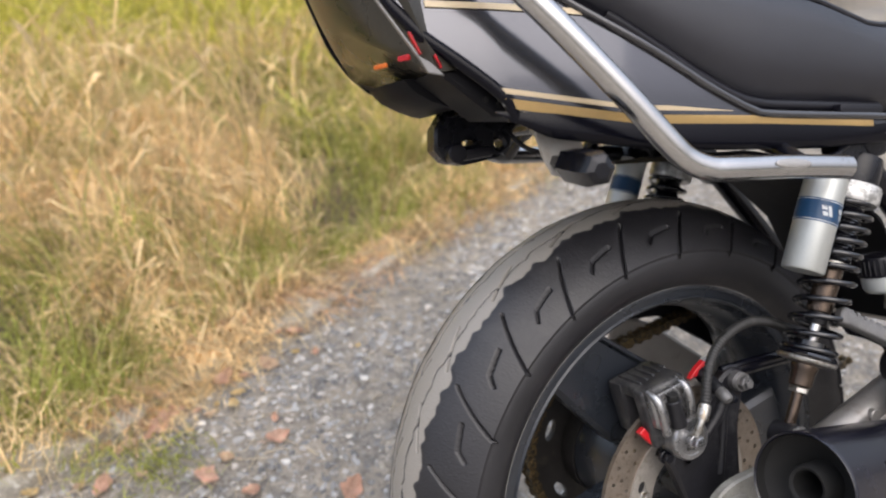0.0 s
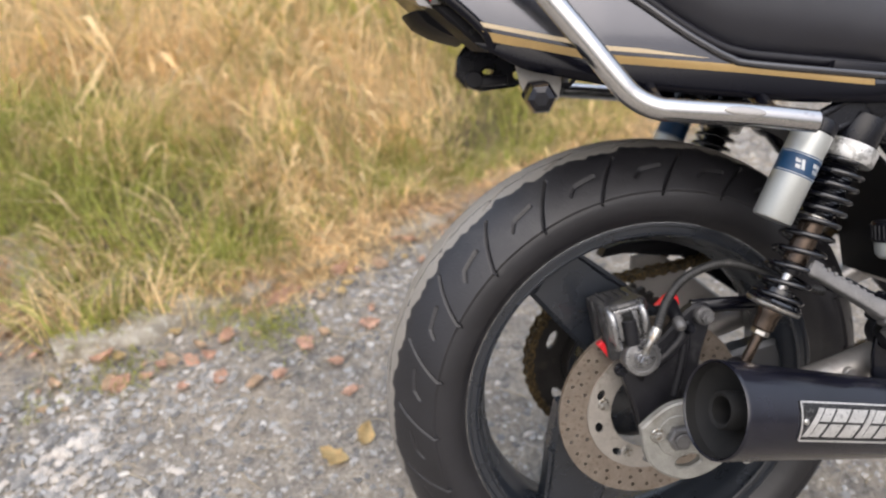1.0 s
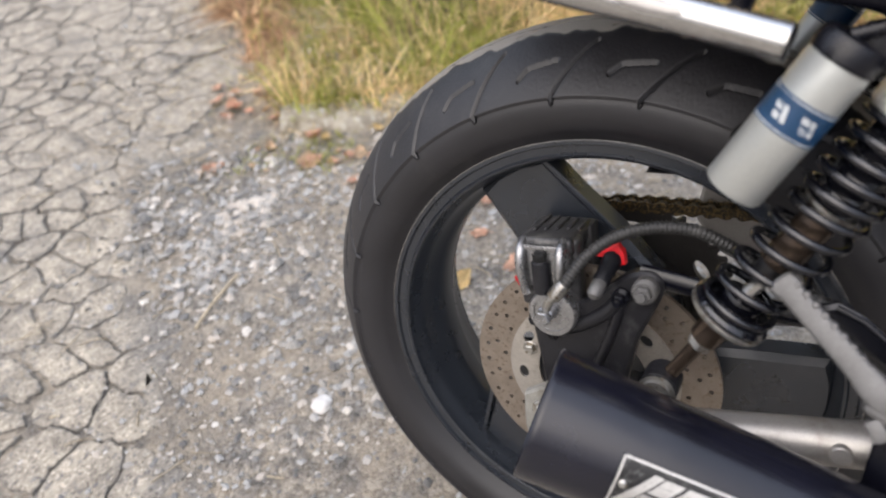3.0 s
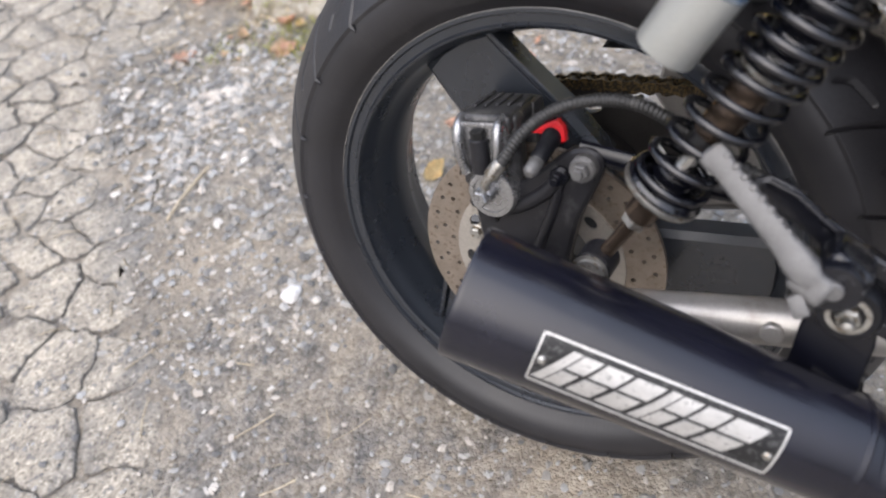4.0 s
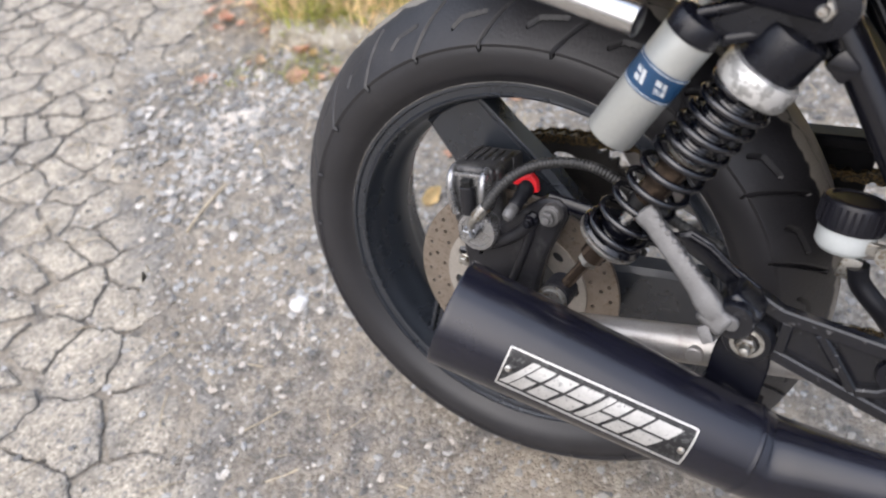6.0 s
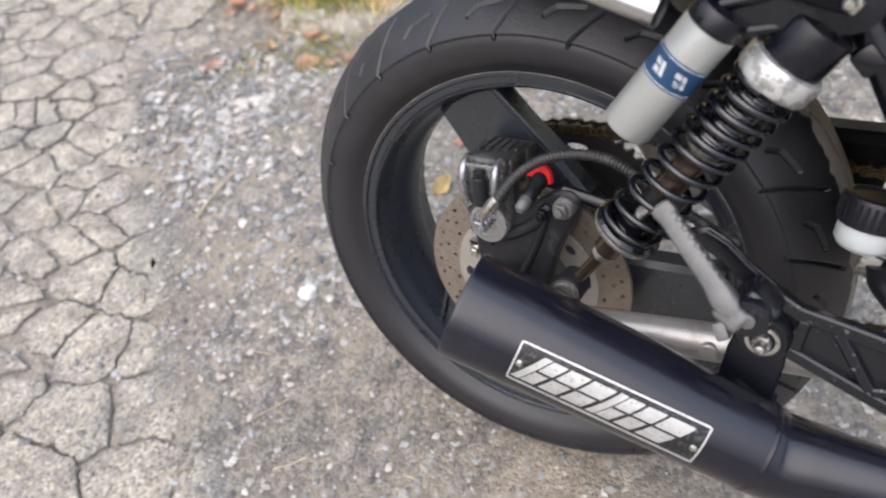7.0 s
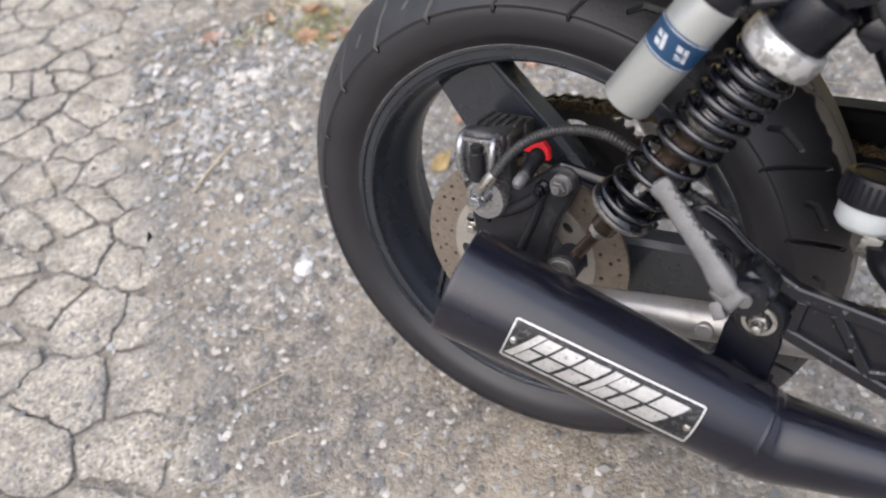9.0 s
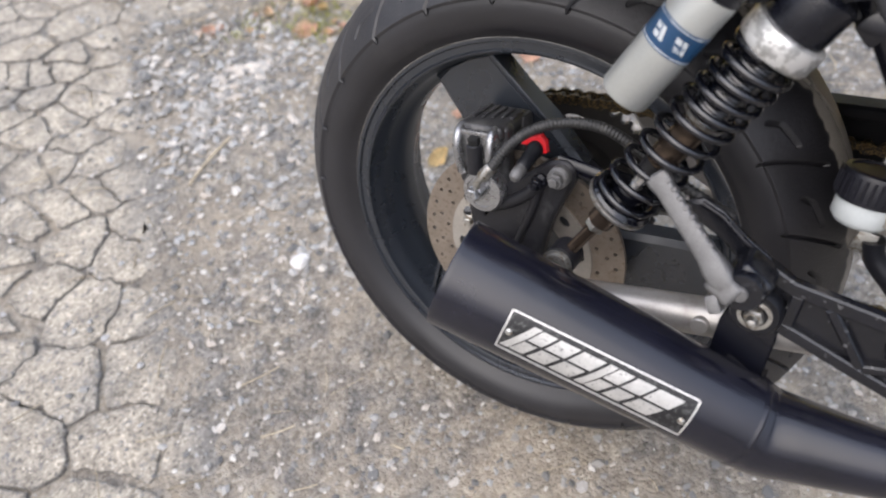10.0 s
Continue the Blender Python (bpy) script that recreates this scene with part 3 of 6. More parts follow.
def build_chain():
    bm = bmesh.new()
    outline = []
    for k in range(46 * 4):
        a = 2 * math.pi * k / (46 * 4)
        r = 0.1085 + (0.0055 if k % 4 in (1, 2) else -0.001)
        outline.append((r * math.cos(a), r * math.sin(a)))
    slots = [circle2(0.086 * math.cos(a), 0.086 * math.sin(a), 0.0065, 14, 2.2, a + math.pi / 2) for a in (2 * math.pi * k / 6 + 1.62 for k in range(6))]
    prism(bm, outline, SPR_Y - 0.004, SPR_Y + 0.004, 0.0, [circle2(0, 0, 0.045, 32)] + slots)
    lathe(bm, [(0.030, -0.034), (0.066, -0.030), (0.066, -0.006), (0.030, -0.006)], (0, SPR_Y, 0), (0, 1, 0), 40)
    spr = part("rear_sprocket", bm, M_SPROCKET, bike, "dark oily rear sprocket with slots", 30)
    spr.matrix_basis = WHEEL_AT
    pitch = 0.01588
    r = 0.1120
    path = []
    lo, hi = radians(94), radians(266)
    n_arc = int((hi - lo) * r / pitch)
    for k in range(n_arc + 1):
        a = hi + (lo - hi) * k / n_arc
        path.append((r * math.cos(a), r * math.sin(a)))
    start = path[-1]
    for k in range(1, 32):
        path.append((start[0] + pitch * k * 0.9965, start[1] + pitch * k * 0.080))
    first = path[0]
    lower = [(first[0] + pitch * k * 0.990, first[1] + pitch * k * 0.140) for k in range(31, 0, -1)]
    path = lower + path
    for k in range(len(path) - 1):
        (x0, z0), (x1, z1) = path[k], path[k + 1]
        bm = bmesh.new()
        wide = 0.0088 if k % 2 else 0.0062
        ang = math.atan2(z1 - z0, x1 - x0)
        c, s = math.cos(ang), math.sin(ang)
        outl = []
        for px, pz in ((-0.0065, 0), (-0.0045, 0.0055), (0, 0.0068), (0.004, 0.0056), (0.0079, 0.0042), (0.0118, 0.0056), (0.0158, 0.0068), (0.0203, 0.0055), (0.0223, 0),
                       (0.0203, -0.0055), (0.0158, -0.0068), (0.0118, -0.0056), (0.0079, -0.0042), (0.004, -0.0056), (0, -0.0068), (-0.0045, -0.0055)):
            outl.append((x0 + px * c - pz * s, z0 + px * s + pz * c))
        for sgn in (-1, 1):
            ya = SPR_Y + sgn * wide
            prism(bm, outl, ya - 0.001, ya + 0.001, 0.0)
        rod(bm, (x0, SPR_Y - 0.0108, z0), (x0, SPR_Y + 0.0108, z0), 0.0042, 10)
        part("chain_link", bm, M_CHAIN, spr)
    return spr


build_chain()
bm = bmesh.new()
prism(bm, [(-0.010, 0.160), (0.020, 0.163), (0.130, 0.164), (0.300, 0.185), (0.300, 0.200), (0.130, 0.178), (0.020, 0.178), (-0.004, 0.172)], 0.078, 0.112, 0.003)
# added sheet, no part of the guard: darkens the view behind the shock
prism(bm, [(0.020, 0.176), (0.130, 0.178), (0.300, 0.190), (0.300, 0.030), (0.245, 0.035), (0.190, 0.085), (0.110, 0.146), (0.020, 0.160)], 0.098, 0.103, 0.002)
part("chain_guard", bm, M_UNDER, bike, "black chain guard on the far side, with an added darkening sheet")
bm = bmesh.new()
prism(bm, [(0.044, 0.150), (0.072, 0.152), (0.106, 0.136), (0.150, 0.098), (0.190, 0.064), (0.176, 0.048), (0.150, 0.046), (0.070, 0.076), (0.040, 0.110)], 0.114, 0.124, 0.004)
part("alloy_plate", bm, M_SWING, swing, "pale alloy plate beside the chain")


# -- shock absorbers --
def build_shock(side):
    y = side * 0.140
    low, top = Vector((0.073, y, 0.063)), Vector((0.219, y, 0.344))
    d = (top - low).normalized()
    length = (top - low).length
    at = lambda s: low + d * s
    bm = bmesh.new()
    lathe(bm, [(0.0100, 0.134), (0.0126, 0.136), (0.0130, 0.140), (0.0130, 0.196), (0.0100, 0.198)], low, d, 28)
    shock = part("shock_absorber", bm, M_BRONZE, bike, "black coil shock absorber with a silver piggyback reservoir")
    bm = bmesh.new()
    prof = [(0.0120, 0.188)]
    for k in range(24):
        prof += [(0.0178, 0.190 + 0.003 * k), (0.0170, 0.1915 + 0.003 * k)]
    lathe(bm, prof + [(0.0120, 0.263)], low, d, 32)
    part("threaded_body", bm, M_SPRING, shock, "black threaded damper body", 30)
    bm = bmesh.new()
    lathe(bm, [(0.0160, 0.1865), (0.0184, 0.1870), (0.0184, 0.1895), (0.0160, 0.1900)], low, d, 32, caps=False, closed=True)
    part("body_ring", bm, M_STEEL, shock)
    bm = bmesh.new()
    lathe(bm, [(0.0062, 0.088), (0.0062, 0.140)], low, d, 20)
    part("damper_rod", bm, M_CHROME, shock, "bright chrome damper rod")
    bm = bmesh.new()
    a, u, v = basis(d)
    # closed coils at the seat, then wide ones, then tighter ones up to the collar
    pts = []
    for k in range(int(11.0 * 28) + 1):
        turn = k / 28
        s = 0.0885 + float(np.interp(turn, (0, 1.1, 5.6, 11.0), (0, 0.0075, 0.0915, 0.1655)))
        ang = 2 * math.pi * turn
        pts.append(low + d * s + (u * math.cos(ang) + v * math.sin(ang)) * 0.0252)
    tube(bm, pts, 0.0032, 10)
    part("spring", bm, M_SPRING, shock, "black coil spring")
    bm = bmesh.new()
    lathe(bm, [(0.0100, 0.054), (0.0118, 0.056), (0.0122, 0.070), (0.0135, 0.074), (0.0135, 0.082), (0.0110, 0.086)], low, d, 28)
    tube(bm, [at(0.050), at(0.012)], 0.0058, 18)
    part("lower_clevis", bm, M_BRONZE, shock, "bronze lower shock mount")
    bm = bmesh.new()
    hexagon(bm, at(0.0475), at(0.0545), 0.0100)
    part("lock_nut", bm, M_STEEL, shock)
    bm = bmesh.new()
    lathe(bm, [(0.0140, 0.078), (0.0285, 0.0805), (0.0298, 0.0825), (0.0298, 0.0845), (0.0280, 0.0855), (0.0140, 0.0855)], low, d, 48)
    part("lower_spring_seat", bm, M_STEEL, shock, "silver lower spring seat")
    bm = bmesh.new()
    lathe(bm, [(0.0140, 0.0850), (0.0290, 0.0856), (0.0300, 0.0880), (0.0280, 0.0905), (0.0165, 0.0915), (0.0155, 0.1030), (0.0100, 0.1045)], low, d, 48)
    part("spring_cup", bm, M_SPRING, shock)
    bm = bmesh.new()
    lathe(bm, [(0.0080, 0.122), (0.0105, 0.123), (0.0112, 0.130), (0.0105, 0.136), (0.0070, 0.137)], low, d, 28)
    part("bump_rubber", bm, M_RUBBER, shock)
    bm = bmesh.new()
    lathe(bm, [(0.0200, 0.254), (0.0280, 0.255), (0.0294, 0.258), (0.0296, 0.270), (0.0284, 0.274), (0.0200, 0.276)], low, d, 48)
    part("preload_collar", bm, M_CHIPPED, shock, "silver spring collar with chipped paint")
    bm = bmesh.new()
    lathe(bm, [(0.0200, 0.270), (0.0235, 0.272), (0.0245, 0.276), (0.0245, 0.300), (0.0232, 0.305), (0.0140, 0.309)], low, d, 40)
    block(bm, (0.026, 0.026, 0.030), Matrix.Translation(at(0.312)) @ d.to_track_quat("Z", "Y").to_matrix().to_4x4(), 0.004)
    part("top_cap", bm, M_CAST, shock)
    eye = top + Vector((0.006, 0, 0.011))
    bm = bmesh.new()
    lathe(bm, [(0.0100, -0.018), (0.0215, -0.016), (0.0225, 0.0), (0.0215, 0.016), (0.0100, 0.018)], eye, (0, 1, 0), 32)
    part("top_eye", bm, M_CAST, shock)
    bm = bmesh.new()
    hexagon(bm, eye + Vector((0, side * 0.018, 0)), eye + Vector((0, side * 0.026, 0)), 0.0080)
    lathe(bm, [(0.0045, 0.0), (0.0045, 0.004), (0.0030, 0.006)], eye + Vector((0, side * 0.026, 0)), (0, side, 0), 14)
    part("top_bolt", bm, M_STEEL, shock)
    bm = bmesh.new()
    lathe(bm, [(0.0080, -0.014), (0.0150, -0.012), (0.0150, 0.012), (0.0080, 0.014)], low, (0, 1, 0), 28)
    part("lower_eye", bm, M_BRACKET, shock)
    bm = bmesh.new()
    lathe(bm, [(0.0140, 0.0), (0.0150, 0.002), (0.0120, 0.003), (0.0115, 0.006), (0.0070, 0.007), (0.0060, 0.005)], low + Vector((0, side * 0.014, 0)), (0, side, 0), 28)
    part("lower_bolt", bm, M_STEEL, shock)
    # piggyback reservoir
    r0, r1 = Vector((0.0995, side * 0.157, 0.2365)), Vector((0.1455, side * 0.157, 0.3250))
    e = (r1 - r0).normalized()
    rl = (r1 - r0).length
    bm = bmesh.new()
    lathe(bm, [(0.0140, 0.000), (0.0195, 0.001), (0.0206, 0.003), (0.0206, rl - 0.001), (0.0190, rl)], r0, e, 56)
    res = part("reservoir", bm, M_SILVER, shock, "brushed silver damper reservoir")
    bm = bmesh.new()
    lathe(bm, [(0.0190, rl - 0.001), (0.0212, rl), (0.0212, rl + 0.010), (0.0190, rl + 0.014), (0.0150, rl + 0.015)], r0, e, 48)
    part("reservoir_cap", bm, M_CAST, shock)
    bm = bmesh.new()
    lathe(bm, [(0.0203, 0.0500), (0.02095, 0.0500), (0.02095, 0.0735), (0.0203, 0.0735)], r0, e, 64, caps=False, closed=True)
    part("reservoir_band", bm, M_BLUE, shock, "dark blue printed band")
    out = Vector((0, side, 0))
    out = (out - e * out.dot(e)).normalized()
    across = e.cross(out) * side

    def on_band(px, pz, lift):
        ang = px / 0.0210
        return r0 + e * (0.0618 + pz) + (out * math.cos(ang) + across * math.sin(ang)) * (0.0210 + lift)

    for h in (0.0516, 0.0719):
        bm = bmesh.new()
        lathe(bm, [(0.0206, h - 0.0004), (0.02115, h - 0.0004), (0.02115, h + 0.0004), (0.0206, h + 0.0004)], r0, e, 64, caps=False, closed=True)
        part("band_line", bm, M_WHITE, shock)
    marks = []
    for c0 in (-0.0100, 0.0090):
        for xa, xb, za, zb in ((-0.0045, -0.0010, -0.0050, 0.0050), (0.0000, 0.0050, 0.0008, 0.0050), (0.0000, 0.0050, -0.0050, -0.0010)):
            marks.append(tuple((c0 + px + pz * 0.34, pz) for px, pz in ((xa, za), (xb, za), (xb, zb), (xa, zb))))
    bm = bmesh.new()
    for quad in marks:
        corners = [Vector((p[0], p[1])) for p in quad]
        grid = []
        for i in range(5):
            f = i / 4
            lo2, hi2 = corners[0].lerp(corners[1], f), corners[3].lerp(corners[2], f)
            grid.append((lo2, hi2))
        rows = [[bm.verts.new(on_band(p.x, p.y, 0.0003)) for p in pair] for pair in grid]
        for a2, b2 in zip(rows, rows[1:]):
            bm.faces.new((a2[0], b2[0], b2[1], a2[1]))
    part("band_mark", bm, M_WHITE, shock, "slanted white printed bars")
    # bridge from the reservoir to the shock head
    bm = bmesh.new()
    p0, p1 = r1 + e * 0.004, eye + Vector((0.0, side * 0.004, 0.000))
    for lift in (0.0105, -0.0105):
        tube(bm, [p0 + Vector((0, 0, lift)), p1 + Vector((0, 0, lift * 1.3))], 0.0050, 10)
    prism(bm, [(p0.x - 0.004, p0.z - 0.012), (p1.x, p1.z - 0.016), (p1.x, p1.z + 0.014), (p0.x - 0.004, p0.z + 0.010)], p0.y - side * 0.010, p0.y + side * -0.002, 0.002)
    part("reservoir_bridge", bm, M_CAST, shock)
    return shock


build_shock(-1)
build_shock(1).location.z = 0.030

# -- exhaust --
TIP, SEAM = Vector((0.002, -0.223, 0.063)), Vector((0.267, -0.176, -0.003))
EX_AX = (SEAM - TIP).normalized()
EX_LEN = (SEAM - TIP).length
EX_OUT = (Vector((0, -1, 0)) - EX_AX * Vector((0, -1, 0)).dot(EX_AX)).normalized()
EX_UP = EX_OUT.cross(EX_AX)
if EX_UP.z < 0:
    EX_UP = -EX_UP


def ex_radius(s):
    return 0.0505 + (0.0402 - 0.0505) * max(0, s) / EX_LEN


def on_exhaust(s, ang, lift=0.0):
    """A point on the silencer: metres from its tip, degrees up from its outer side."""
    a = radians(ang)
    return TIP + EX_AX * s + (EX_OUT * math.cos(a) + EX_UP * math.sin(a)) * (ex_radius(s) + lift)


bm = bmesh.new()
prof = [(0.0476, 0.0030), (0.0482, 0.0004), (0.0494, -0.0004), (0.0505, 0.0012)]
prof += [(ex_radius(s), s) for s in (0.004, 0.05, 0.10, 0.15, 0.20, 0.25, EX_LEN - 0.001)]
lathe(bm, prof, TIP, EX_AX, 72, caps=False)
exhaust = part("exhaust", bm, M_EXHAUST, bike, "satin black megaphone silencer with a worn badge", 50)
bm = bmesh.new()
lathe(bm, [(ex_radius(EX_LEN) - 0.001, EX_LEN - 0.004), (ex_radius(EX_LEN) + 0.0008, EX_LEN - 0.002), (ex_radius(EX_LEN) + 0.0010, EX_LEN + 0.001), (ex_radius(EX_LEN) - 0.001, EX_LEN + 0.003)],
      TIP, EX_AX, 64, caps=False, closed=True)
part("weld_seam", bm, M_EXHAUST, exhaust)
bm = bmesh.new()
stations = [(SEAM - EX_AX * 0.004, 0.0404), (SEAM + EX_AX * 0.016, 0.0390), (Vector((0.310, -0.171, -0.004)), 0.0352), (Vector((0.345, -0.168, 0.000)), 0.0308), (Vector((0.385, -0.164, 0.005)), 0.0262), (Vector((0.450, -0.155, 0.012)), 0.0228), (Vector((0.540, -0.140, 0.020)), 0.0210)]
pts = smooth_path([p for p, _ in stations], 8)
tube(bm, pts, [float(np.interp(k / 8, range(len(stations)), [r for _, r in stations])) for k in range(len(pts))], 56)
part("link_pipe", bm, M_EXHAUST, exhaust)
bm = bmesh.new()
lathe(bm, [(0.0474, 0.0015), (0.0462, 0.012), (0.0280, 0.030), (0.0205, 0.034), (0.0195, 0.010), (0.0175, 0.007), (0.0145, 0.009), (0.0135, 0.120)], TIP, EX_AX, 56, caps=False)
lathe(bm, [(0.0005, 0.118), (0.0300, 0.118)], TIP, EX_AX, 24, caps=False)
part("baffle", bm, M_SOOT, exhaust, "sooty black baffle with a round outlet")


def badge():
    s0, s1, a0, a1 = 0.062, 0.228, -11.0, 38.0

    def at(f, g, lift):
        # the plate's height stays even though the cone narrows
        s = s0 + (s1 - s0) * f
        k = ex_radius(0.14) / ex_radius(s)
        mid = (a0 + a1) / 2
        return on_exhaust(s, mid + (a1 - a0) * (g - 0.5) * k, lift)

    def patch(bm, quad, lift, n=6, m=4, thick=0.0008):
        (p0, p1, p2, p3) = [Vector(p) for p in quad]
        top, low = [], []
        for i in range(n + 1):
            for lift2, rows in ((lift, top), (lift - thick, low)):
                row = []
                for j in range(m + 1):
                    a, b = p0.lerp(p1, i / n), p3.lerp(p2, i / n)
                    c = a.lerp(b, j / m)
                    row.append(bm.verts.new(at(c.x, c.y, lift2)))
                rows.append(row)
        for i in range(n):
            for j in range(m):
                bm.faces.new((top[i][j], top[i + 1][j], top[i + 1][j + 1], top[i][j + 1]))
        loop = lambda g: [g[i][0] for i in range(n)] + [g[n][j] for j in range(m)] + [g[i][m] for i in range(n, 0, -1)] + [g[0][j] for j in range(m, 0, -1)]
        lt, ll = loop(top), loop(low)
        for k in range(len(lt)):
            bm.faces.new((lt[k], lt[(k + 1) % len(lt)], ll[(k + 1) % len(ll)], ll[k]))

    bm = bmesh.new()
    patch(bm, ((0, 0), (1, 0), (1, 1), (0, 1)), 0.0014, 24, 10, 0.0014)
    base = part("badge", bm, M_BADGE, exhaust, "black badge plate with worn silver slanted shapes", 30)
    bm = bmesh.new()
    e, h = 0.010, 0.045
    for quad in (((0.01, 0.0), (0.99, 0.0), (0.99, h), (0.01, h)), ((0.01, 1 - h), (0.99, 1 - h), (0.99, 1), (0.01, 1)), ((0, 0.02), (e, 0.02), (e, 0.98), (0, 0.98)), ((1 - e, 0.02), (1, 0.02), (1, 0.98), (1 - e, 0.98))):
        patch(bm, quad, 0.0022, 20 if quad[1][0] - quad[0][0] > 0.5 else 2, 8 if quad[2][1] - quad[1][1] > 0.5 else 2, 0.0014)
    part("badge_border", bm, M_BADGESILVER, base, "silver border")
    # plain slanted bars in two rows, and two full-height ones
    sl = 0.115
    f = lambda px, pz: (px + (pz - 0.5) * sl / 0.7, pz)
    marks = [(0.080, 0.122, 0.13, 0.85), (0.486, 0.528, 0.13, 0.85)]
    for xa, xb in ((0.131, 0.208), (0.226, 0.330), (0.348, 0.466), (0.537, 0.616), (0.634, 0.730), (0.748, 0.880)):
        marks += [(xa, xb, 0.52, 0.84), (xa, xb - 0.008, 0.14, 0.46)]
    for xa, xb, za, zb in marks:
        bm = bmesh.new()
        patch(bm, (f(xa, za), f(xb, za), f(xb, zb), f(xa, zb)), 0.0021, 4, 4, 0.0010)
        part("badge_mark", bm, M_BADGESILVER, base)
    for f in (0.035, 0.965):
        bm = bmesh.new()
        g = 0.5 if f < 0.5 else 0.42
        p, q = at(f, g, 0.001), at(f, g, 0.004)
        lathe(bm, [(0.0032, 0.0), (0.0030, 0.0016), (0.0016, 0.0028)], p, q - p, 14)
        part("rivet", bm, M_STEEL, base)


badge()
bm = bmesh.new()
prism(bm, [(0.224, 0.094), (0.262, 0.094), (0.266, 0.070), (0.266, 0.020), (0.236, 0.014), (0.220, 0.034), (0.220, 0.070)], -0.156, -0.150, 0.0015)
prism(bm, [(0.236, 0.040), (0.270, 0.030), (0.262, 0.006), (0.232, 0.014)], -0.170, -0.140, 0.002)
part("hanger_strap", bm, M_BLACK, exhaust, "black exhaust hanger strap")
bm = bmesh.new()
h = Vector((0.244, -0.146, 0.0945))
lathe(bm, [(0.0100, 0.014), (0.0200, 0.012), (0.0205, 0.004), (0.0180, 0.000), (0.0205, -0.004), (0.0205, -0.016), (0.0180, -0.020), (0.0100, -0.020)], h, (0, 1, 0), 36)
part("hanger_rubber", bm, M_RUBBER, exhaust)
bm = bmesh.new()
lathe(bm, [(0.0100, -0.0195), (0.0134, -0.0195), (0.0134, -0.0216), (0.0100, -0.0216)], h, (0, 1, 0), 32, caps=False, closed=True)
hexagon(bm, h + Vector((0, -0.018, 0)), h + Vector((0, -0.028, 0)), 0.0078)
lathe(bm, [(0.0048, 0.0), (0.0048, 0.004), (0.0038, 0.0065), (0.0015, 0.0075)], h + Vector((0, -0.029, 0)), (0, -1, 0), 14)
part("hanger_bolt", bm, M_STEEL, exhaust)

# -- footrest hanger, footrest, fluid reservoir --
bm = bmesh.new()
outer = [(0.228, 0.136), (0.246, 0.132), (0.262, 0.124), (0.347, 0.120), (0.470, 0.124), (0.470, 0.030), (0.372, 0.056), (0.330, 0.066), (0.262, 0.084), (0.236, 0.102), (0.222, 0.122)]
prism(bm, outer, -0.150, -0.138, 0.002)
hanger = part("footrest_hanger", bm, M_HANGER, bike, "black cast footrest hanger with ribs")
for pts, r in (([(0.230, 0.134), (0.262, 0.122), (0.347, 0.118), (0.470, 0.122)], 0.0050), ([(0.262, 0.085), (0.330, 0.068), (0.372, 0.058), (0.470, 0.032)], 0.0045), ([(0.292, 0.116), (0.328, 0.074)], 0.0034),
               ([(0.328, 0.074), (0.345, 0.080), (0.372, 0.110)], 0.0034), ([(0.268, 0.118), (0.268, 0.088)], 0.0042), ([(0.372, 0.060), (0.400, 0.116)], 0.0036)):
    bm = bmesh.new()
    left, right = [], []
    for i, (x, z) in enumerate(pts):
        (xa, za), (xb, zb) = pts[max(i - 1, 0)], pts[min(i + 1, len(pts) - 1)]
        ln = math.hypot(xb - xa, zb - za)
        nx, nz = -(zb - za) / ln * r * 1.25, (xb - xa) / ln * r * 1.25
        left.append((x + nx, z + nz))
        right.append((x - nx, z - nz))
    prism(bm, left + right[::-1], -0.1570, -0.1480, 0.0016)
    part("rib", bm, M_HANGER, hanger)
bm = bmesh.new()
lathe(bm, [(0.004, -0.006), (0.0150, -0.006), (0.0160, -0.003), (0.0160, 0.004)], (0.352, -0.150, 0.100), (0, 1, 0), 28)
part("pivot_boss", bm, M_CAST, hanger)
bm = bmesh.new()
hexagon(bm, (0.352, -0.155, 0.100), (0.352, -0.162, 0.100), 0.008)
part("pivot_bolt", bm, M_STEEL, hanger)
bm = bmesh.new()
prism(bm, [(0.166, 0.160), (0.178, 0.166), (0.196, 0.160), (0.216, 0.146), (0.240, 0.134), (0.250, 0.118), (0.236, 0.110), (0.222, 0.122), (0.196, 0.138), (0.174, 0.148)], -0.146, -0.136, 0.003)
part("rear_arm", bm, M_HANGER, hanger)
bm = bmesh.new()
tube(bm, [(0.178, -0.1465, 0.164), (0.196, -0.1465, 0.158), (0.217, -0.1465, 0.144), (0.241, -0.1465, 0.131)], 0.0022, 8)
part("rib", bm, M_CAST, hanger)
bm = bmesh.new()
block(bm, (0.030, 0.034, 0.034), pose(0.230, -0.166, 0.124, 0, 30, 0), 0.006, 3)
lathe(bm, [(0.0050, -0.022), (0.0150, -0.022), (0.0165, -0.019), (0.0165, 0.016)], (0.230, -0.168, 0.124), (0, 1, 0), 28)
part("footrest_clevis", bm, M_HANGER, hanger)


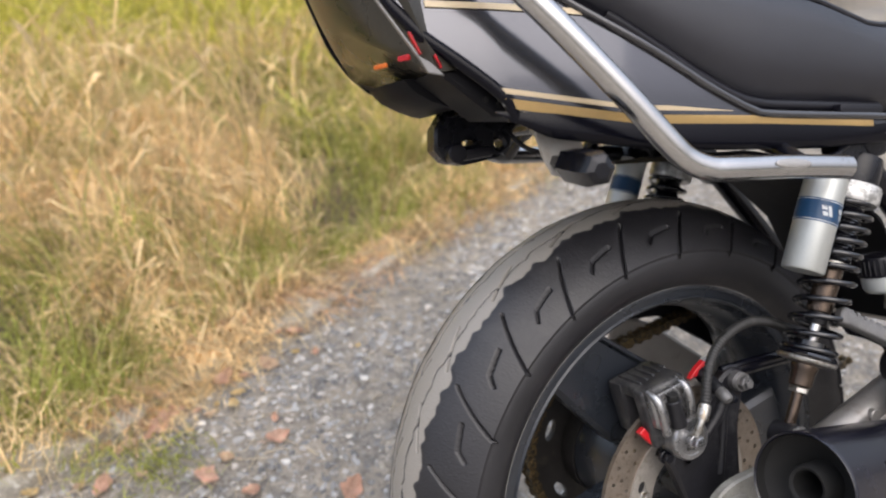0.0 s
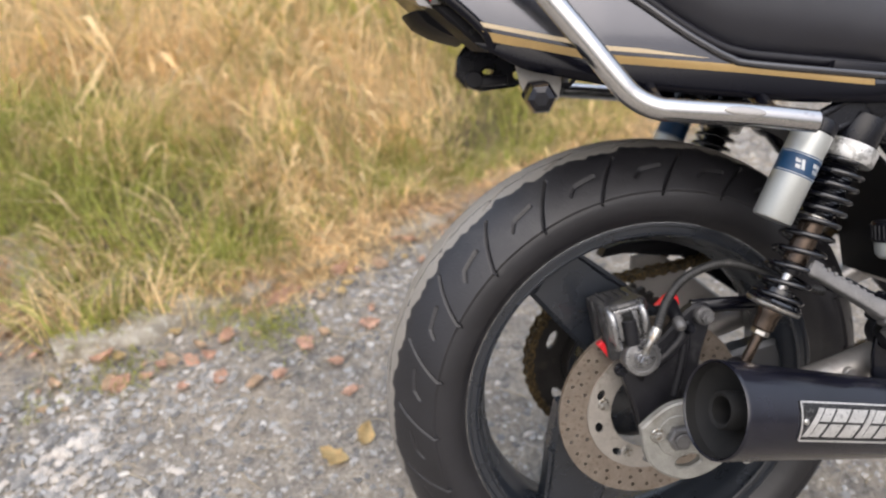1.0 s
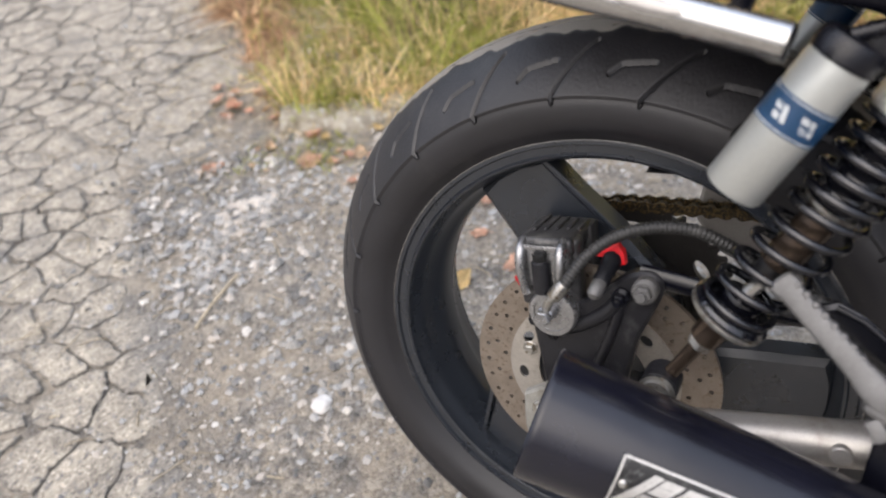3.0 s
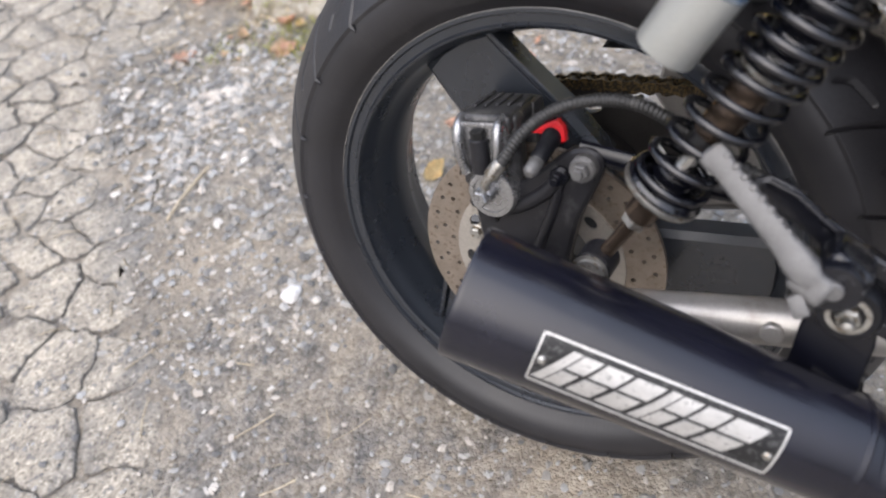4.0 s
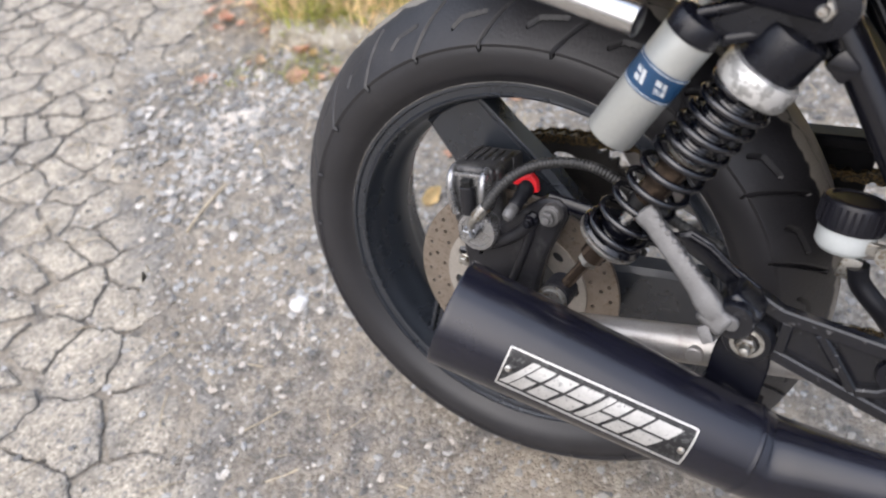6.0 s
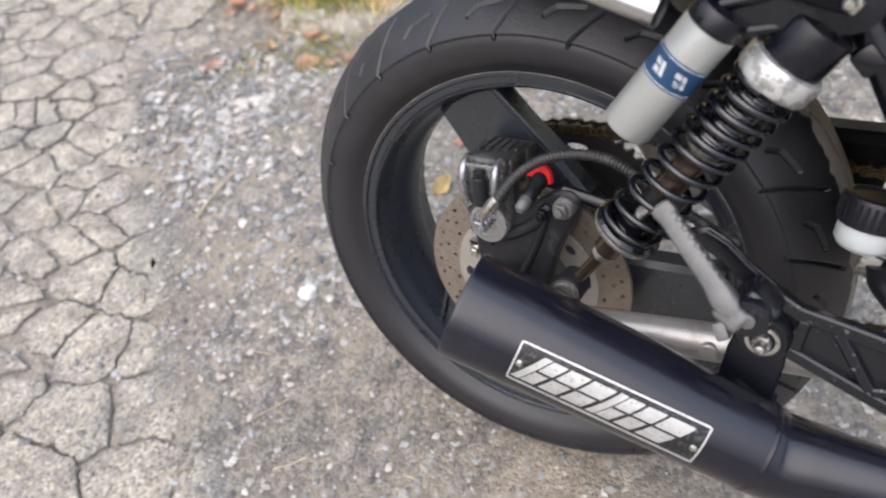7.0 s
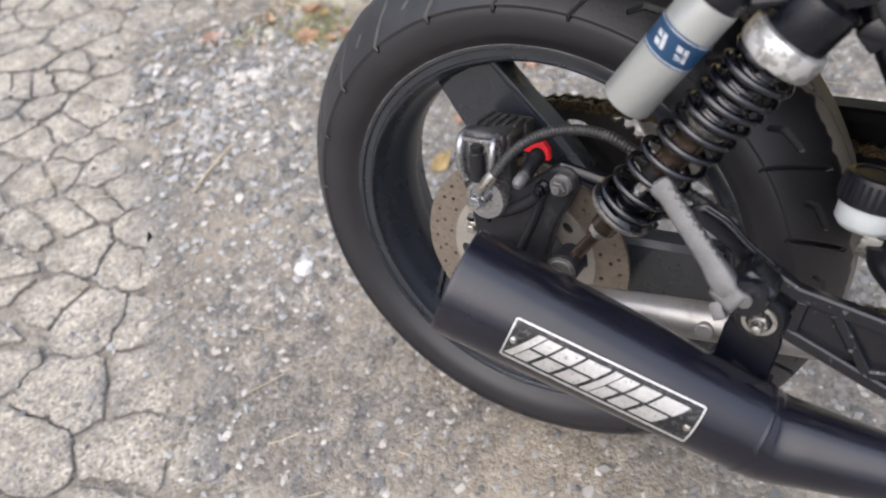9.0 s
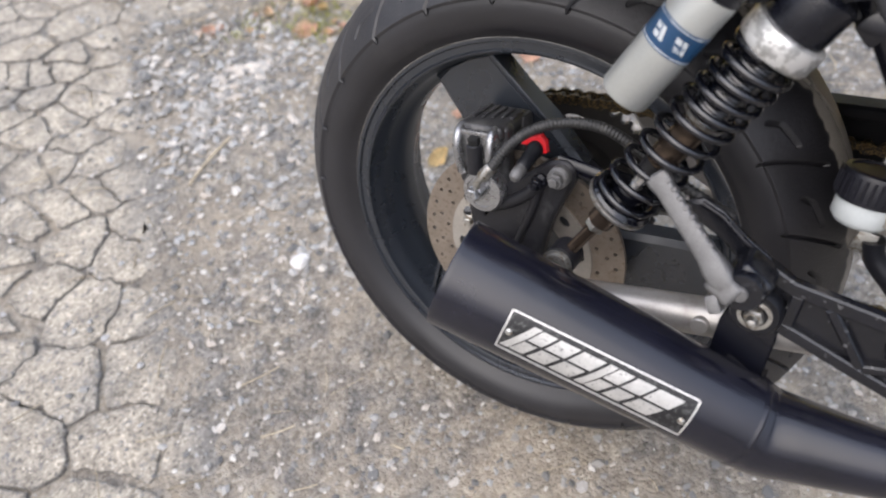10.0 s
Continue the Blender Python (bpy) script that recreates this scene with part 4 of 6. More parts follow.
def footrest():
    a, b = Vector((0.216, -0.186, 0.126)), Vector((0.140, -0.160, 0.182))
    d = (b - a).normalized()
    up = Vector((0.58, 0.25, 0.77))
    up = (up - d * up.dot(d)).normalized()
    side = d.cross(up)
    m = Matrix((( *d, ), ( *side, ), ( *up, ))).transposed().to_4x4()
    m.translation = a
    length = (b - a).length
    bm = bmesh.new()
    rings = []
    for s, w, h in ((-0.004, 0.0095, 0.007), (0.004, 0.0105, 0.0100), (0.014, 0.0095, 0.0100), (0.024, 0.0074, 0.0082), (0.050, 0.0066, 0.0078), (length - 0.014, 0.0060, 0.0078), (length - 0.006, 0.0068, 0.0098), (length - 0.001, 0.0064, 0.0092), (length + 0.001, 0.0045, 0.0060)):
        ring = []
        for k in range(16):
            t = 2 * math.pi * k / 16
            cx, cz = math.cos(t), math.sin(t)
            ring.append(m @ Vector((s, w * math.copysign(abs(cx) ** 0.38, cx), h * math.copysign(abs(cz) ** 0.38, cz))))
        rings.append(ring)
    skin(bm, rings)
    peg = part("footrest", bm, M_ALU, bike, "folded cast aluminium pillion footrest with ridged edge")
    for k in range(9):
        bm = bmesh.new()
        block(bm, (0.0042, 0.0100, 0.0045), m @ pose(0.021 + k * 0.0084, -0.0018, 0.0066), 0.0008, 1)
        part("ridge", bm, M_ALU, peg)
    bm = bmesh.new()
    block(bm, (0.024, 0.0180, 0.020), m @ pose(-0.003, 0.000, -0.002, 0, 14, 0), 0.005, 3)
    part("footrest_root", bm, M_ALU, peg)
    bm = bmesh.new()
    block(bm, (0.015, 0.0190, 0.010), m @ pose(-0.010, 0.001, -0.015, 0, -16, 0), 0.0025, 2)
    part("stop_tab", bm, M_ALU, peg)
    bm = bmesh.new()
    p = Vector((0.229, -0.184, 0.124))
    rod(bm, p, p + Vector((0, -0.010, 0)), 0.0062, 16)
    part("pivot_pin", bm, M_ALU, peg)


footrest()


def fluid_pot():
    c = Vector((0.287, -0.100, 0.158))
    bm = bmesh.new()
    lathe(bm, [(0.0100, 0.005), (0.0180, 0.007), (0.0220, 0.012), (0.0225, 0.026), (0.0215, 0.032)], c, (0, 0.10, 1), 44)
    pot = part("fluid_reservoir", bm, M_CLEARPL, bike, "milky white brake fluid pot with a black ribbed cap")
    bm = bmesh.new()
    lathe(bm, [(0.0200, 0.026), (0.0246, 0.027), (0.0250, 0.030), (0.0250, 0.046), (0.0236, 0.050), (0.0200, 0.051), (0.0190, 0.0495), (0.0060, 0.0495)], c, (0, 0.10, 1), 48)
    ax = Vector((0, 0.10, 1)).normalized()
    _, u, v = basis(ax)
    part("cap", bm, M_PLASTIC, pot, "black ribbed screw cap")
    for k in range(28):
        t = 2 * math.pi * k / 28
        p = c + (u * math.cos(t) + v * math.sin(t)) * 0.0250
        bm = bmesh.new()
        rod(bm, p + ax * 0.030, p + ax * 0.047, 0.0014, 6)
        part("cap_rib", bm, M_PLASTIC, pot)
    bm = bmesh.new()
    tube(bm, smooth_path([c + Vector((0.016, 0.002, -0.004)), c + Vector((0.022, 0.004, -0.020)), c + Vector((0.042, 0.004, -0.038)), c + Vector((0.070, 0.008, -0.062)), c + Vector((0.130, 0.01, -0.09))], 8), 0.0085, 16)
    part("fluid_hose", bm, M_RUBBER, pot)
    bm = bmesh.new()
    block(bm, (0.015, 0.006, 0.020), pose(0.297, -0.098, 0.150, 0, 8, 0), 0.0015)
    lathe(bm, [(0.003, 0), (0.009, 0), (0.009, 0.004), (0.003, 0.004)], (0.318, -0.118, 0.178), (0, -1, 0), 18)
    block(bm, (0.026, 0.004, 0.010), pose(0.306, -0.112, 0.178), 0.001)
    part("mounting_tab", bm, M_STEEL, pot)


fluid_pot()

# -- frame --
bm = bmesh.new()
for s in (-1, 1):
    tube(bm, smooth_path([(0.222, s * 0.118, 0.356), (0.262, s * 0.118, 0.305), (0.312, s * 0.118, 0.237), (0.400, s * 0.116, 0.118), (0.450, s * 0.112, 0.050)], 6), 0.0135, 20)
    tube(bm, smooth_path([(x, s * w, z + 0.026) for x, w, z in ((-0.080 if s < 0 else 0.060, 0.100 if s < 0 else 0.112, 0.402 if s < 0 else 0.380), (-0.05 if s < 0 else 0.080, 0.105 if s < 0 else 0.114, 0.398 if s < 0 else 0.377), (0.120, 0.118, 0.370), (0.222, 0.118, 0.356), (0.480, 0.118, 0.345))], 6), 0.0110, 18)
tube(bm, [(0.10, -0.118, 0.399), (0.10, 0.118, 0.399)], 0.010, 14)
tube(bm, [(-0.07, -0.102, 0.427), (-0.07, 0.102, 0.427)], 0.010, 14)
frame_ob = part("rear_frame", bm, M_BLACK, bike, "black tubular rear frame")
for s in (-1, 1):
    bm = bmesh.new()
    prism(bm, [(0.200, 0.372), (0.240, 0.368), (0.252, 0.330), (0.236, 0.312), (0.214, 0.322), (0.204, 0.340)], s * 0.100, s * 0.124, 0.003)
    part("shock_gusset", bm, M_BLACK, frame_ob)
    bm = bmesh.new()
    block(bm, (0.020, 0.018, 0.018), pose(0.246, s * 0.126, 0.314, 0, 40, 0), 0.004)
    part("cable_clip", bm, M_BLACK, frame_ob)
bm = bmesh.new()
rings = []
for t in np.linspace(0, 1, 12):
    bulge = math.sin(t * math.pi / 2)
    line = [(0.228, 0.450), (0.238, 0.386), (0.252, 0.371), (0.276, 0.360), (0.340, 0.350), (0.500, 0.345), (0.500, 0.450)]
    rings.append([Vector((0.38 + (x - 0.38) * (1 - 0.16 * bulge ** 3), -0.130 - 0.040 * bulge, 0.40 + (z - 0.40) * (1 - 0.22 * bulge ** 3))) for x, z in line])
skin(bm, rings)
part("side_cover", bm, M_PAINT, bike, "silver-grey side cover", 50)
bm = bmesh.new()
rings = []
arc = [(0.052, 0.362), (0.110, 0.358), (0.180, 0.340), (0.250, 0.302), (0.306, 0.245), (0.336, 0.180), (0.346, 0.110)]
for (xa, za) in arc:
    k = math.hypot(xa, za)
    ux, uz = xa / k, za / k
    rings.append([Vector((xa, -0.086, za)), Vector((xa, 0.086, za)), Vector((xa + ux * 0.004, 0.086, za + uz * 0.004)), Vector((xa + ux * 0.004, -0.086, za + uz * 0.004))])
skin(bm, rings)
part("inner_mudguard", bm, M_UNDER, bike, "black plastic inner mudguard", 60)


# -- tail --
def z_bottom(x):
    """The lower edge of the tail's side panel."""
    return float(np.interp(x, (-0.30, -0.188, -0.069, 0.072, 0.215, 0.45), (0.470, 0.436, 0.403, 0.377, 0.350, 0.320)))


def half_width(x):
    return float(np.interp(x, (-0.30, -0.26, -0.19, -0.07, 0.07, 0.22, 0.45), (0.098, 0.114, 0.132, 0.150, 0.160, 0.166, 0.168)))


def panel_y(x, z):
    """The outer surface of the right side panel."""
    f = (z - z_bottom(x)) / 0.14
    return -(half_width(x) - 0.030 * max(0, f - 0.25) ** 1.6 - 0.010 * max(0, 0.12 - f) * 4)


SEAT_EDGE = ((-0.30, 0.640), (-0.20, 0.590), (-0.140, 0.548), (-0.104, 0.520), (-0.060, 0.488), (-0.028, 0.464), (0.005, 0.438), (0.031, 0.420), (0.055, 0.406), (0.080, 0.398), (0.212, 0.376), (0.45, 0.345))


def z_seat(x):
    xs, zs = zip(*SEAT_EDGE)
    return float(np.interp(x, xs, zs))


def rear_edge(z):
    """The tail panel's rear edge, which slopes forward going down."""
    return float(np.interp(z, (0.40, 0.449, 0.468, 0.490, 0.516, 0.545, 0.62), (-0.175, -0.188, -0.204, -0.226, -0.253, -0.272, -0.300)))


def strip(bm, lower, upper, lift, x0, x1, n=40, m=8, thick=0.0, side=-1):
    """A patch of the side panel between two height lines, cut off along the tail's rear edge."""
    layers = []
    for depth in ((0.0, thick) if thick else (0.0,)):
        cols = []
        for j in range(m + 1):
            level = lambda x: lower(x) + (upper(x) - lower(x)) * j / m
            start = x0
            for _ in range(12):
                start = max(x0, rear_edge(level(start)) + (0.002 if lift > 0 else 0.0))
            col = []
            for i in range(n + 1):
                x = start + (x1 - start) * i / n
                y = panel_y(x, level(x)) - lift + depth
                col.append(bm.verts.new((x, y if side < 0 else -y, level(x))))
            cols.append(col)
        layers.append(cols)
        for j in range(m):
            for i in range(n):
                bm.faces.new((cols[j][i], cols[j][i + 1], cols[j + 1][i + 1], cols[j + 1][i]))
    if thick:
        rim = lambda c: [c[0][i] for i in range(n)] + [c[j][n] for j in range(m)] + [c[m][i] for i in range(n, 0, -1)] + [c[j][0] for j in range(m, 0, -1)]
        a, b = rim(layers[0]), rim(layers[1])
        for k in range(len(a)):
            bm.faces.new((a[k], a[(k + 1) % len(a)], b[(k + 1) % len(b)], b[k]))


tail_bottom = lambda x: z_bottom(x) + 0.008
gold_low = lambda x: float(np.interp(x, (-0.22, -0.188, -0.070, 0.070, 0.203), (0.450, 0.4445, 0.4115, 0.3895, 0.3665)))
gold_high = lambda x: gold_low(x) + float(np.interp(x, (-0.2, 0.03, 0.203), (0.0085, 0.0085, 0.0075)))
tail = None
for s in (-1, 1):
    bm = bmesh.new()
    strip(bm, tail_bottom if s < 0 else lambda x: min(z_bottom(x) + 0.045, z_seat(x) - 0.002), z_seat, 0.0, -0.300, 0.226, 60, 14, 0.003, s)
    p = part("tail_panel", bm, M_PAINT, bike if s < 0 else tail, "glossy silver-grey tail panel with gold stripes", 50)
    tail = tail or p
    for nm, lo, hi, x0, x1, mt, lb in (("gold_stripe", gold_low, gold_high, -0.195, 0.2050, M_GOLD, "gold stripe"),
                                       ("pinstripe", lambda x: gold_high(x) + 0.0040, lambda x: gold_high(x) + 0.0042 + 0.0043 * min(1.0, max(0.0, (0.035 - x) / 0.07)), -0.205, 0.034, M_CREAM, "pale gold pinstripe"),
                                       ("upper_stripe", lambda x: 0.5135 - 0.18 * (x + 0.1), lambda x: 0.5190 - 0.18 * (x + 0.1), -0.240, -0.098, M_CREAM, "pale gold pinstripe")):
        if s > 0:
            continue
        bm = bmesh.new()
        strip(bm, lo, hi, 0.0018, x0, x1, 60, 4, 0.0, s)
        part(nm, bm, mt, p, lb, 60)
    # black lower lip, rounded under
    bm = bmesh.new()
    rings = []
    for i in range(41):
        x0 = -0.196 if s < 0 else 0.060
        x = x0 + (0.226 - x0) * i / 40
        w, z = half_width(x), z_bottom(x)
        f = min(1.0, (x - x0 + 0.004) / 0.05)
        g = gold_low(x) + 0.0006
        ys = [(abs(panel_y(x, g)) + 0.0022, max(0.0060, g - z)), (w + 0.0030, -0.004), (w + 0.0010, -0.0110), (w - 0.0020, -0.0135), (w - 0.0060, -0.0130), (w - 0.0080, -0.0100), (w - 0.0090, -0.002), (w - 0.008, 0.006)]
        lip = f * float(np.interp(x, (0.02, 0.13, 0.22), (1.0, 0.8, 0.35)))
        rings.append([Vector((x, s * (w - 0.006 + (a - w + 0.006) * f), z + 0.005 + (b - 0.005) * (lip if b < 0 else f))) for a, b in ys])
    skin(bm, rings)
    part("lower_lip", bm, M_PANELBLACK, p, "black lower edge of the tail", 60)
    # black border down the rear edge
    if s > 0:
        continue
    bm = bmesh.new()
    pts = [(rear_edge(z) + 0.006, s * (abs(panel_y(rear_edge(z) + 0.006, z)) - 0.004), z) for z in np.linspace(0.434, 0.625, 24)]
    tube(bm, pts, 0.0062, 14)
    part("rear_border", bm, M_PANELBLACK, p, "black border at the tail's rear edge", 60)
    # rubber edge between panel and seat
    bm = bmesh.new()
    pts = smooth_path([(x, s * (abs(panel_y(x, z)) + 0.001), z) for x, z in SEAT_EDGE if x > -0.25 and x < 0.23] + [(0.226, s * 0.166, 0.373)], 6)
    tube(bm, pts, 0.0042, 12)
    part("edge_trim", bm, M_PIPING, p)
bm = bmesh.new()
rings = []
for x in np.linspace(-0.15, 0.226, 24):
    w = half_width(x) - 0.040
    z = z_bottom(x) + 0.022
    rings.append([Vector((x, -w, z)), Vector((x, w, z)), Vector((x, w, z + 0.012)), Vector((x, -w, z + 0.012))])
skin(bm, rings)
part("tail_floor", bm, M_PLASTIC, tail)
bm = bmesh.new()
rings = []
for x in np.linspace(-0.300, -0.06, 16):
    z = z_seat(x)
    w = abs(panel_y(x, z)) - 0.001
    rings.append([Vector((x, w * math.cos(t), z - 0.004 + 0.045 * math.sin(t) ** 0.8 * (1 if x > -0.29 else 0.6))) for t in np.linspace(0.0, math.pi, 14)] + [Vector((x, 0, z - 0.012))])
skin(bm, rings)
part("tail_top", bm, M_PAINT, tail, "", 60)


def build_seat():
    bm = bmesh.new()
    rings = []
    for x in np.linspace(-0.150, 0.470, 34):
        z0 = z_seat(x) + 0.004
        w = half_width(x) - 0.004
        top = float(np.interp(x, (-0.15, -0.10, 0.0, 0.16, 0.23, 0.47), (0.585, 0.585, 0.560, 0.512, 0.478, 0.450)))
        h = top - z0
        ring = []
        for dy, f in ((-0.030, 0.00), (-0.012, 0.03), (0.002, 0.16), (0.008, 0.38), (0.006, 0.66), (-0.004, 0.86), (-0.022, 0.97), (-0.060, 1.02), (-0.110, 1.05)):
            ring.append(Vector((x, -(w + dy), z0 + h * f)))
        ring += [Vector((p.x, -p.y, p.z)) for p in ring[::-1]]
        rings.append(ring)
    skin(bm, rings)
    seat = part("seat", bm, M_SEAT, bike, "black vinyl dual seat", 70)
    bm = bmesh.new()
    pts = []
    for x in np.linspace(-0.150, 0.460, 40):
        top = float(np.interp(x, (-0.15, -0.10, 0.0, 0.16, 0.23, 0.47), (0.585, 0.585, 0.560, 0.512, 0.478, 0.450)))
        z0 = z_seat(x) + 0.004
        pts.append(Vector((x, -(half_width(x) - 0.004 - 0.0100), z0 + (top - z0) * 0.915)))
    tube(bm, pts, 0.0030, 8)
    part("seat_piping", bm, M_SEAT, seat)
    bm = bmesh.new()
    pts = [(x, -(half_width(x) - 0.012), z_seat(x) + 0.010) for x in np.linspace(-0.08, 0.225, 30)]
    tube(bm, pts, 0.0070, 10)
    part("seat_base", bm, M_PLASTIC, seat)
    bm = bmesh.new()
    block(bm, (0.060, 0.010, 0.010), pose(0.190, -0.163, 0.386, 0, 9, 0), 0.002)
    part("seat_hinge", bm, M_PLASTIC, seat)


build_seat()


def tail_light():
    bm = bmesh.new()
    rings = []
    for f in np.linspace(0, 1, 10):
        z = 0.484 + 0.128 * f
        ring = []
        for y in np.linspace(-1, 1, 21):
            w = 0.120 - 0.010 * f
            ring.append(Vector((-0.280 - 0.028 * f + (0.040 - 0.002 * f) * abs(y) ** 2.2, y * w, z + (0.056 * (1 - abs(y) ** 1.4) + 0.020 * max(0.0, y)) * (1 - f) ** 2)))
        for y in np.linspace(1, -1, 9):
            ring.append(Vector((-0.205 - 0.050 * f, y * (0.112 - 0.01 * f), z)))
        rings.append(ring)
    skin(bm, rings)
    light = part("tail_light", bm, M_LENS, bike, "dark smoked tail light with red reflectors", 50)
    for (x0, z0), (x1, z1), w, y, mt in (((-0.262, 0.520), (-0.252, 0.499), 0.0028, -0.1195, M_RED), ((-0.2400, 0.499), (-0.2385, 0.486), 0.0022, -0.1205, M_RED)):
        bm = bmesh.new()
        block(bm, (w, 0.004, abs(z1 - z0)), pose((x0 + x1) / 2, y, (z0 + z1) / 2, 0, -20, 0), 0.001, 1)
        part("reflector", bm, mt, light, "small red reflector bar")
    bm = bmesh.new()
    block(bm, (0.004, 0.014, 0.004), pose(-0.279, -0.088, 0.498, 0, 0, 35), 0.001, 1)
    part("reflector", bm, M_AMBER, light, "small orange reflector")
    bm = bmesh.new()
    block(bm, (0.004, 0.012, 0.005), pose(-0.264, -0.108, 0.500, 0, 0, 40), 0.001, 1)
    part("reflector", bm, M_RED, light)
    bm = bmesh.new()
    prism(bm, [(-0.258, 0.500), (-0.250, 0.484), (-0.236, 0.480), (-0.246, 0.492)], -0.1225, -0.119, 0.0006)
    prism(bm, [(-0.2900, 0.556), (-0.2880, 0.556), (-0.2555, 0.500), (-0.2575, 0.499)], -0.1215, -0.1180, 0.0004)
    part("lens_trim", bm, M_TRIM, light, "thin bright lens trim")
    bm = bmesh.new()
    rings = []
    for y in np.linspace(-0.050, 0.074, 15):
        k = (abs(y) / 0.074) ** 2.5
        rings.append([Vector((-0.260 + 0.036 * k, y, 0.488)), Vector((-0.250 + 0.034 * k, y, 0.474 + 0.004 * k)), Vector((-0.232 + 0.026 * k, y, 0.463 + 0.004 * k)), Vector((-0.212 + 0.010 * k, y, 0.457 + 0.002 * k)), Vector((-0.190, y, 0.455)), Vector((-0.190, y, 0.464)), Vector((-0.196, y, 0.488))])
    skin(bm, rings)
    part("undertray", bm, M_UNDER, bike, "black plastic tail undertray", 60)
    bm = bmesh.new()
    prism(bm, [(-0.238, 0.486), (-0.198, 0.486), (-0.150, 0.452), (-0.150, 0.434), (-0.190, 0.440)], -0.110, -0.052, 0.003)
    end = part("tail_end_panel", bm, M_UNDER, bike, "dark grey plastic panel under the tail light")
    for x, z in ((-0.196, 0.456), (-0.184, 0.450)):
        bm = bmesh.new()
        rod(bm, (x, -0.1085, z), (x, -0.1120, z), 0.0028, 12)
        part("screw", bm, M_SOOT, end)


tail_light()
bm = bmesh.new()
prism(bm, [(-0.196, 0.440), (-0.182, 0.456), (-0.096, 0.450), (-0.084, 0.440), (-0.104, 0.424), (-0.110, 0.408), (-0.128, 0.399), (-0.168, 0.397), (-0.190, 0.404), (-0.200, 0.418)], 0.020, 0.046, 0.003,
      [circle2(-0.124, 0.413, 0.0056, 14), circle2(-0.160, 0.420, 0.0035, 10, 2.0), circle2(-0.106, 0.436, 0.0034, 10)])
prism(bm, [(-0.180, 0.450), (-0.100, 0.438), (-0.102, 0.456), (-0.174, 0.462)], -0.010, 0.050, 0.003)
lamp = part("plate_bracket", bm, M_CAST, bike, "black plate bracket under the tail")
bm = bmesh.new()
rod(bm, (-0.180, 0.006, 0.411), (-0.180, 0.044, 0.411), 0.0105, 20)
block(bm, (0.034, 0.020, 0.012), pose(-0.156, 0.018, 0.408), 0.003)
part("plate_lamp", bm, M_PLASTIC, lamp)
bm = bmesh.new()
tube(bm, smooth_path([(-0.115, 0.02, 0.428), (-0.100, 0.0, 0.402), (-0.070, -0.01, 0.396), (-0.060, -0.02, 0.412)], 8), 0.0028, 8)
part("wire", bm, M_RUBBER, lamp)
bm = bmesh.new()
rod(bm, (-0.130, -0.090, 0.412), (-0.060, 0.060, 0.424), 0.005, 14)
part("silver_stay", bm, M_SWING, lamp)


def indicator(side):
    bm = bmesh.new()
    y = side * 0.112
    prism(bm, [(-0.158, 0.440), (-0.110, 0.436), (-0.106, 0.396), (-0.111, 0.380), (-0.126, 0.373), (-0.142, 0.379), (-0.150, 0.398)], y - 0.002, y + 0.002, 0.0008, [circle2(-0.122, 0.393, 0.0052, 16)])
    ind = part("indicator", bm, M_GREYPL, bike, "black faceted indicator on a grey tab")
    a, b = Vector((-0.136, y, 0.390)), Vector((-0.150, side * 0.204, 0.382))
    d = (b - a).normalized()
    bm = bmesh.new()
    lathe(bm, [(0.0075, 0.000), (0.0080, 0.020), (0.0155, 0.032), (0.0162, 0.080), (0.0130, 0.091), (0.0070, 0.094)], a, d, 6)
    part("indicator_body", bm, M_BLACK, ind, "black faceted indicator body", 20)


indicator(-1)

# -- grab rail --
BAR = [(0.1180, -0.203, 0.3385), (0.0530, -0.203, 0.3500), (-0.0150, -0.201, 0.3600), (-0.0400, -0.199, 0.3650), (-0.0600, -0.196, 0.3770), (-0.0760, -0.194, 0.3960), (-0.1140, -0.186, 0.4490), (-0.1750, -0.170, 0.5300), (-0.2350, -0.148, 0.6000), (-0.2800, -0.110, 0.6350), (-0.3000, 0.0, 0.6450)]
bm = bmesh.new()
pts = smooth_path(BAR, 10)
pts += [Vector((p.x, -p.y, p.z)) for p in pts[-2::-1]]
pts = [Vector((p.x, p.y, p.z + 0.088 * max(0.0, p.y + 0.15))) for p in pts]
tube(bm, pts, 0.0112, 28)
rail = part("grab_rail", bm, M_CHROME, bike, "chrome tubular grab rail", 60)
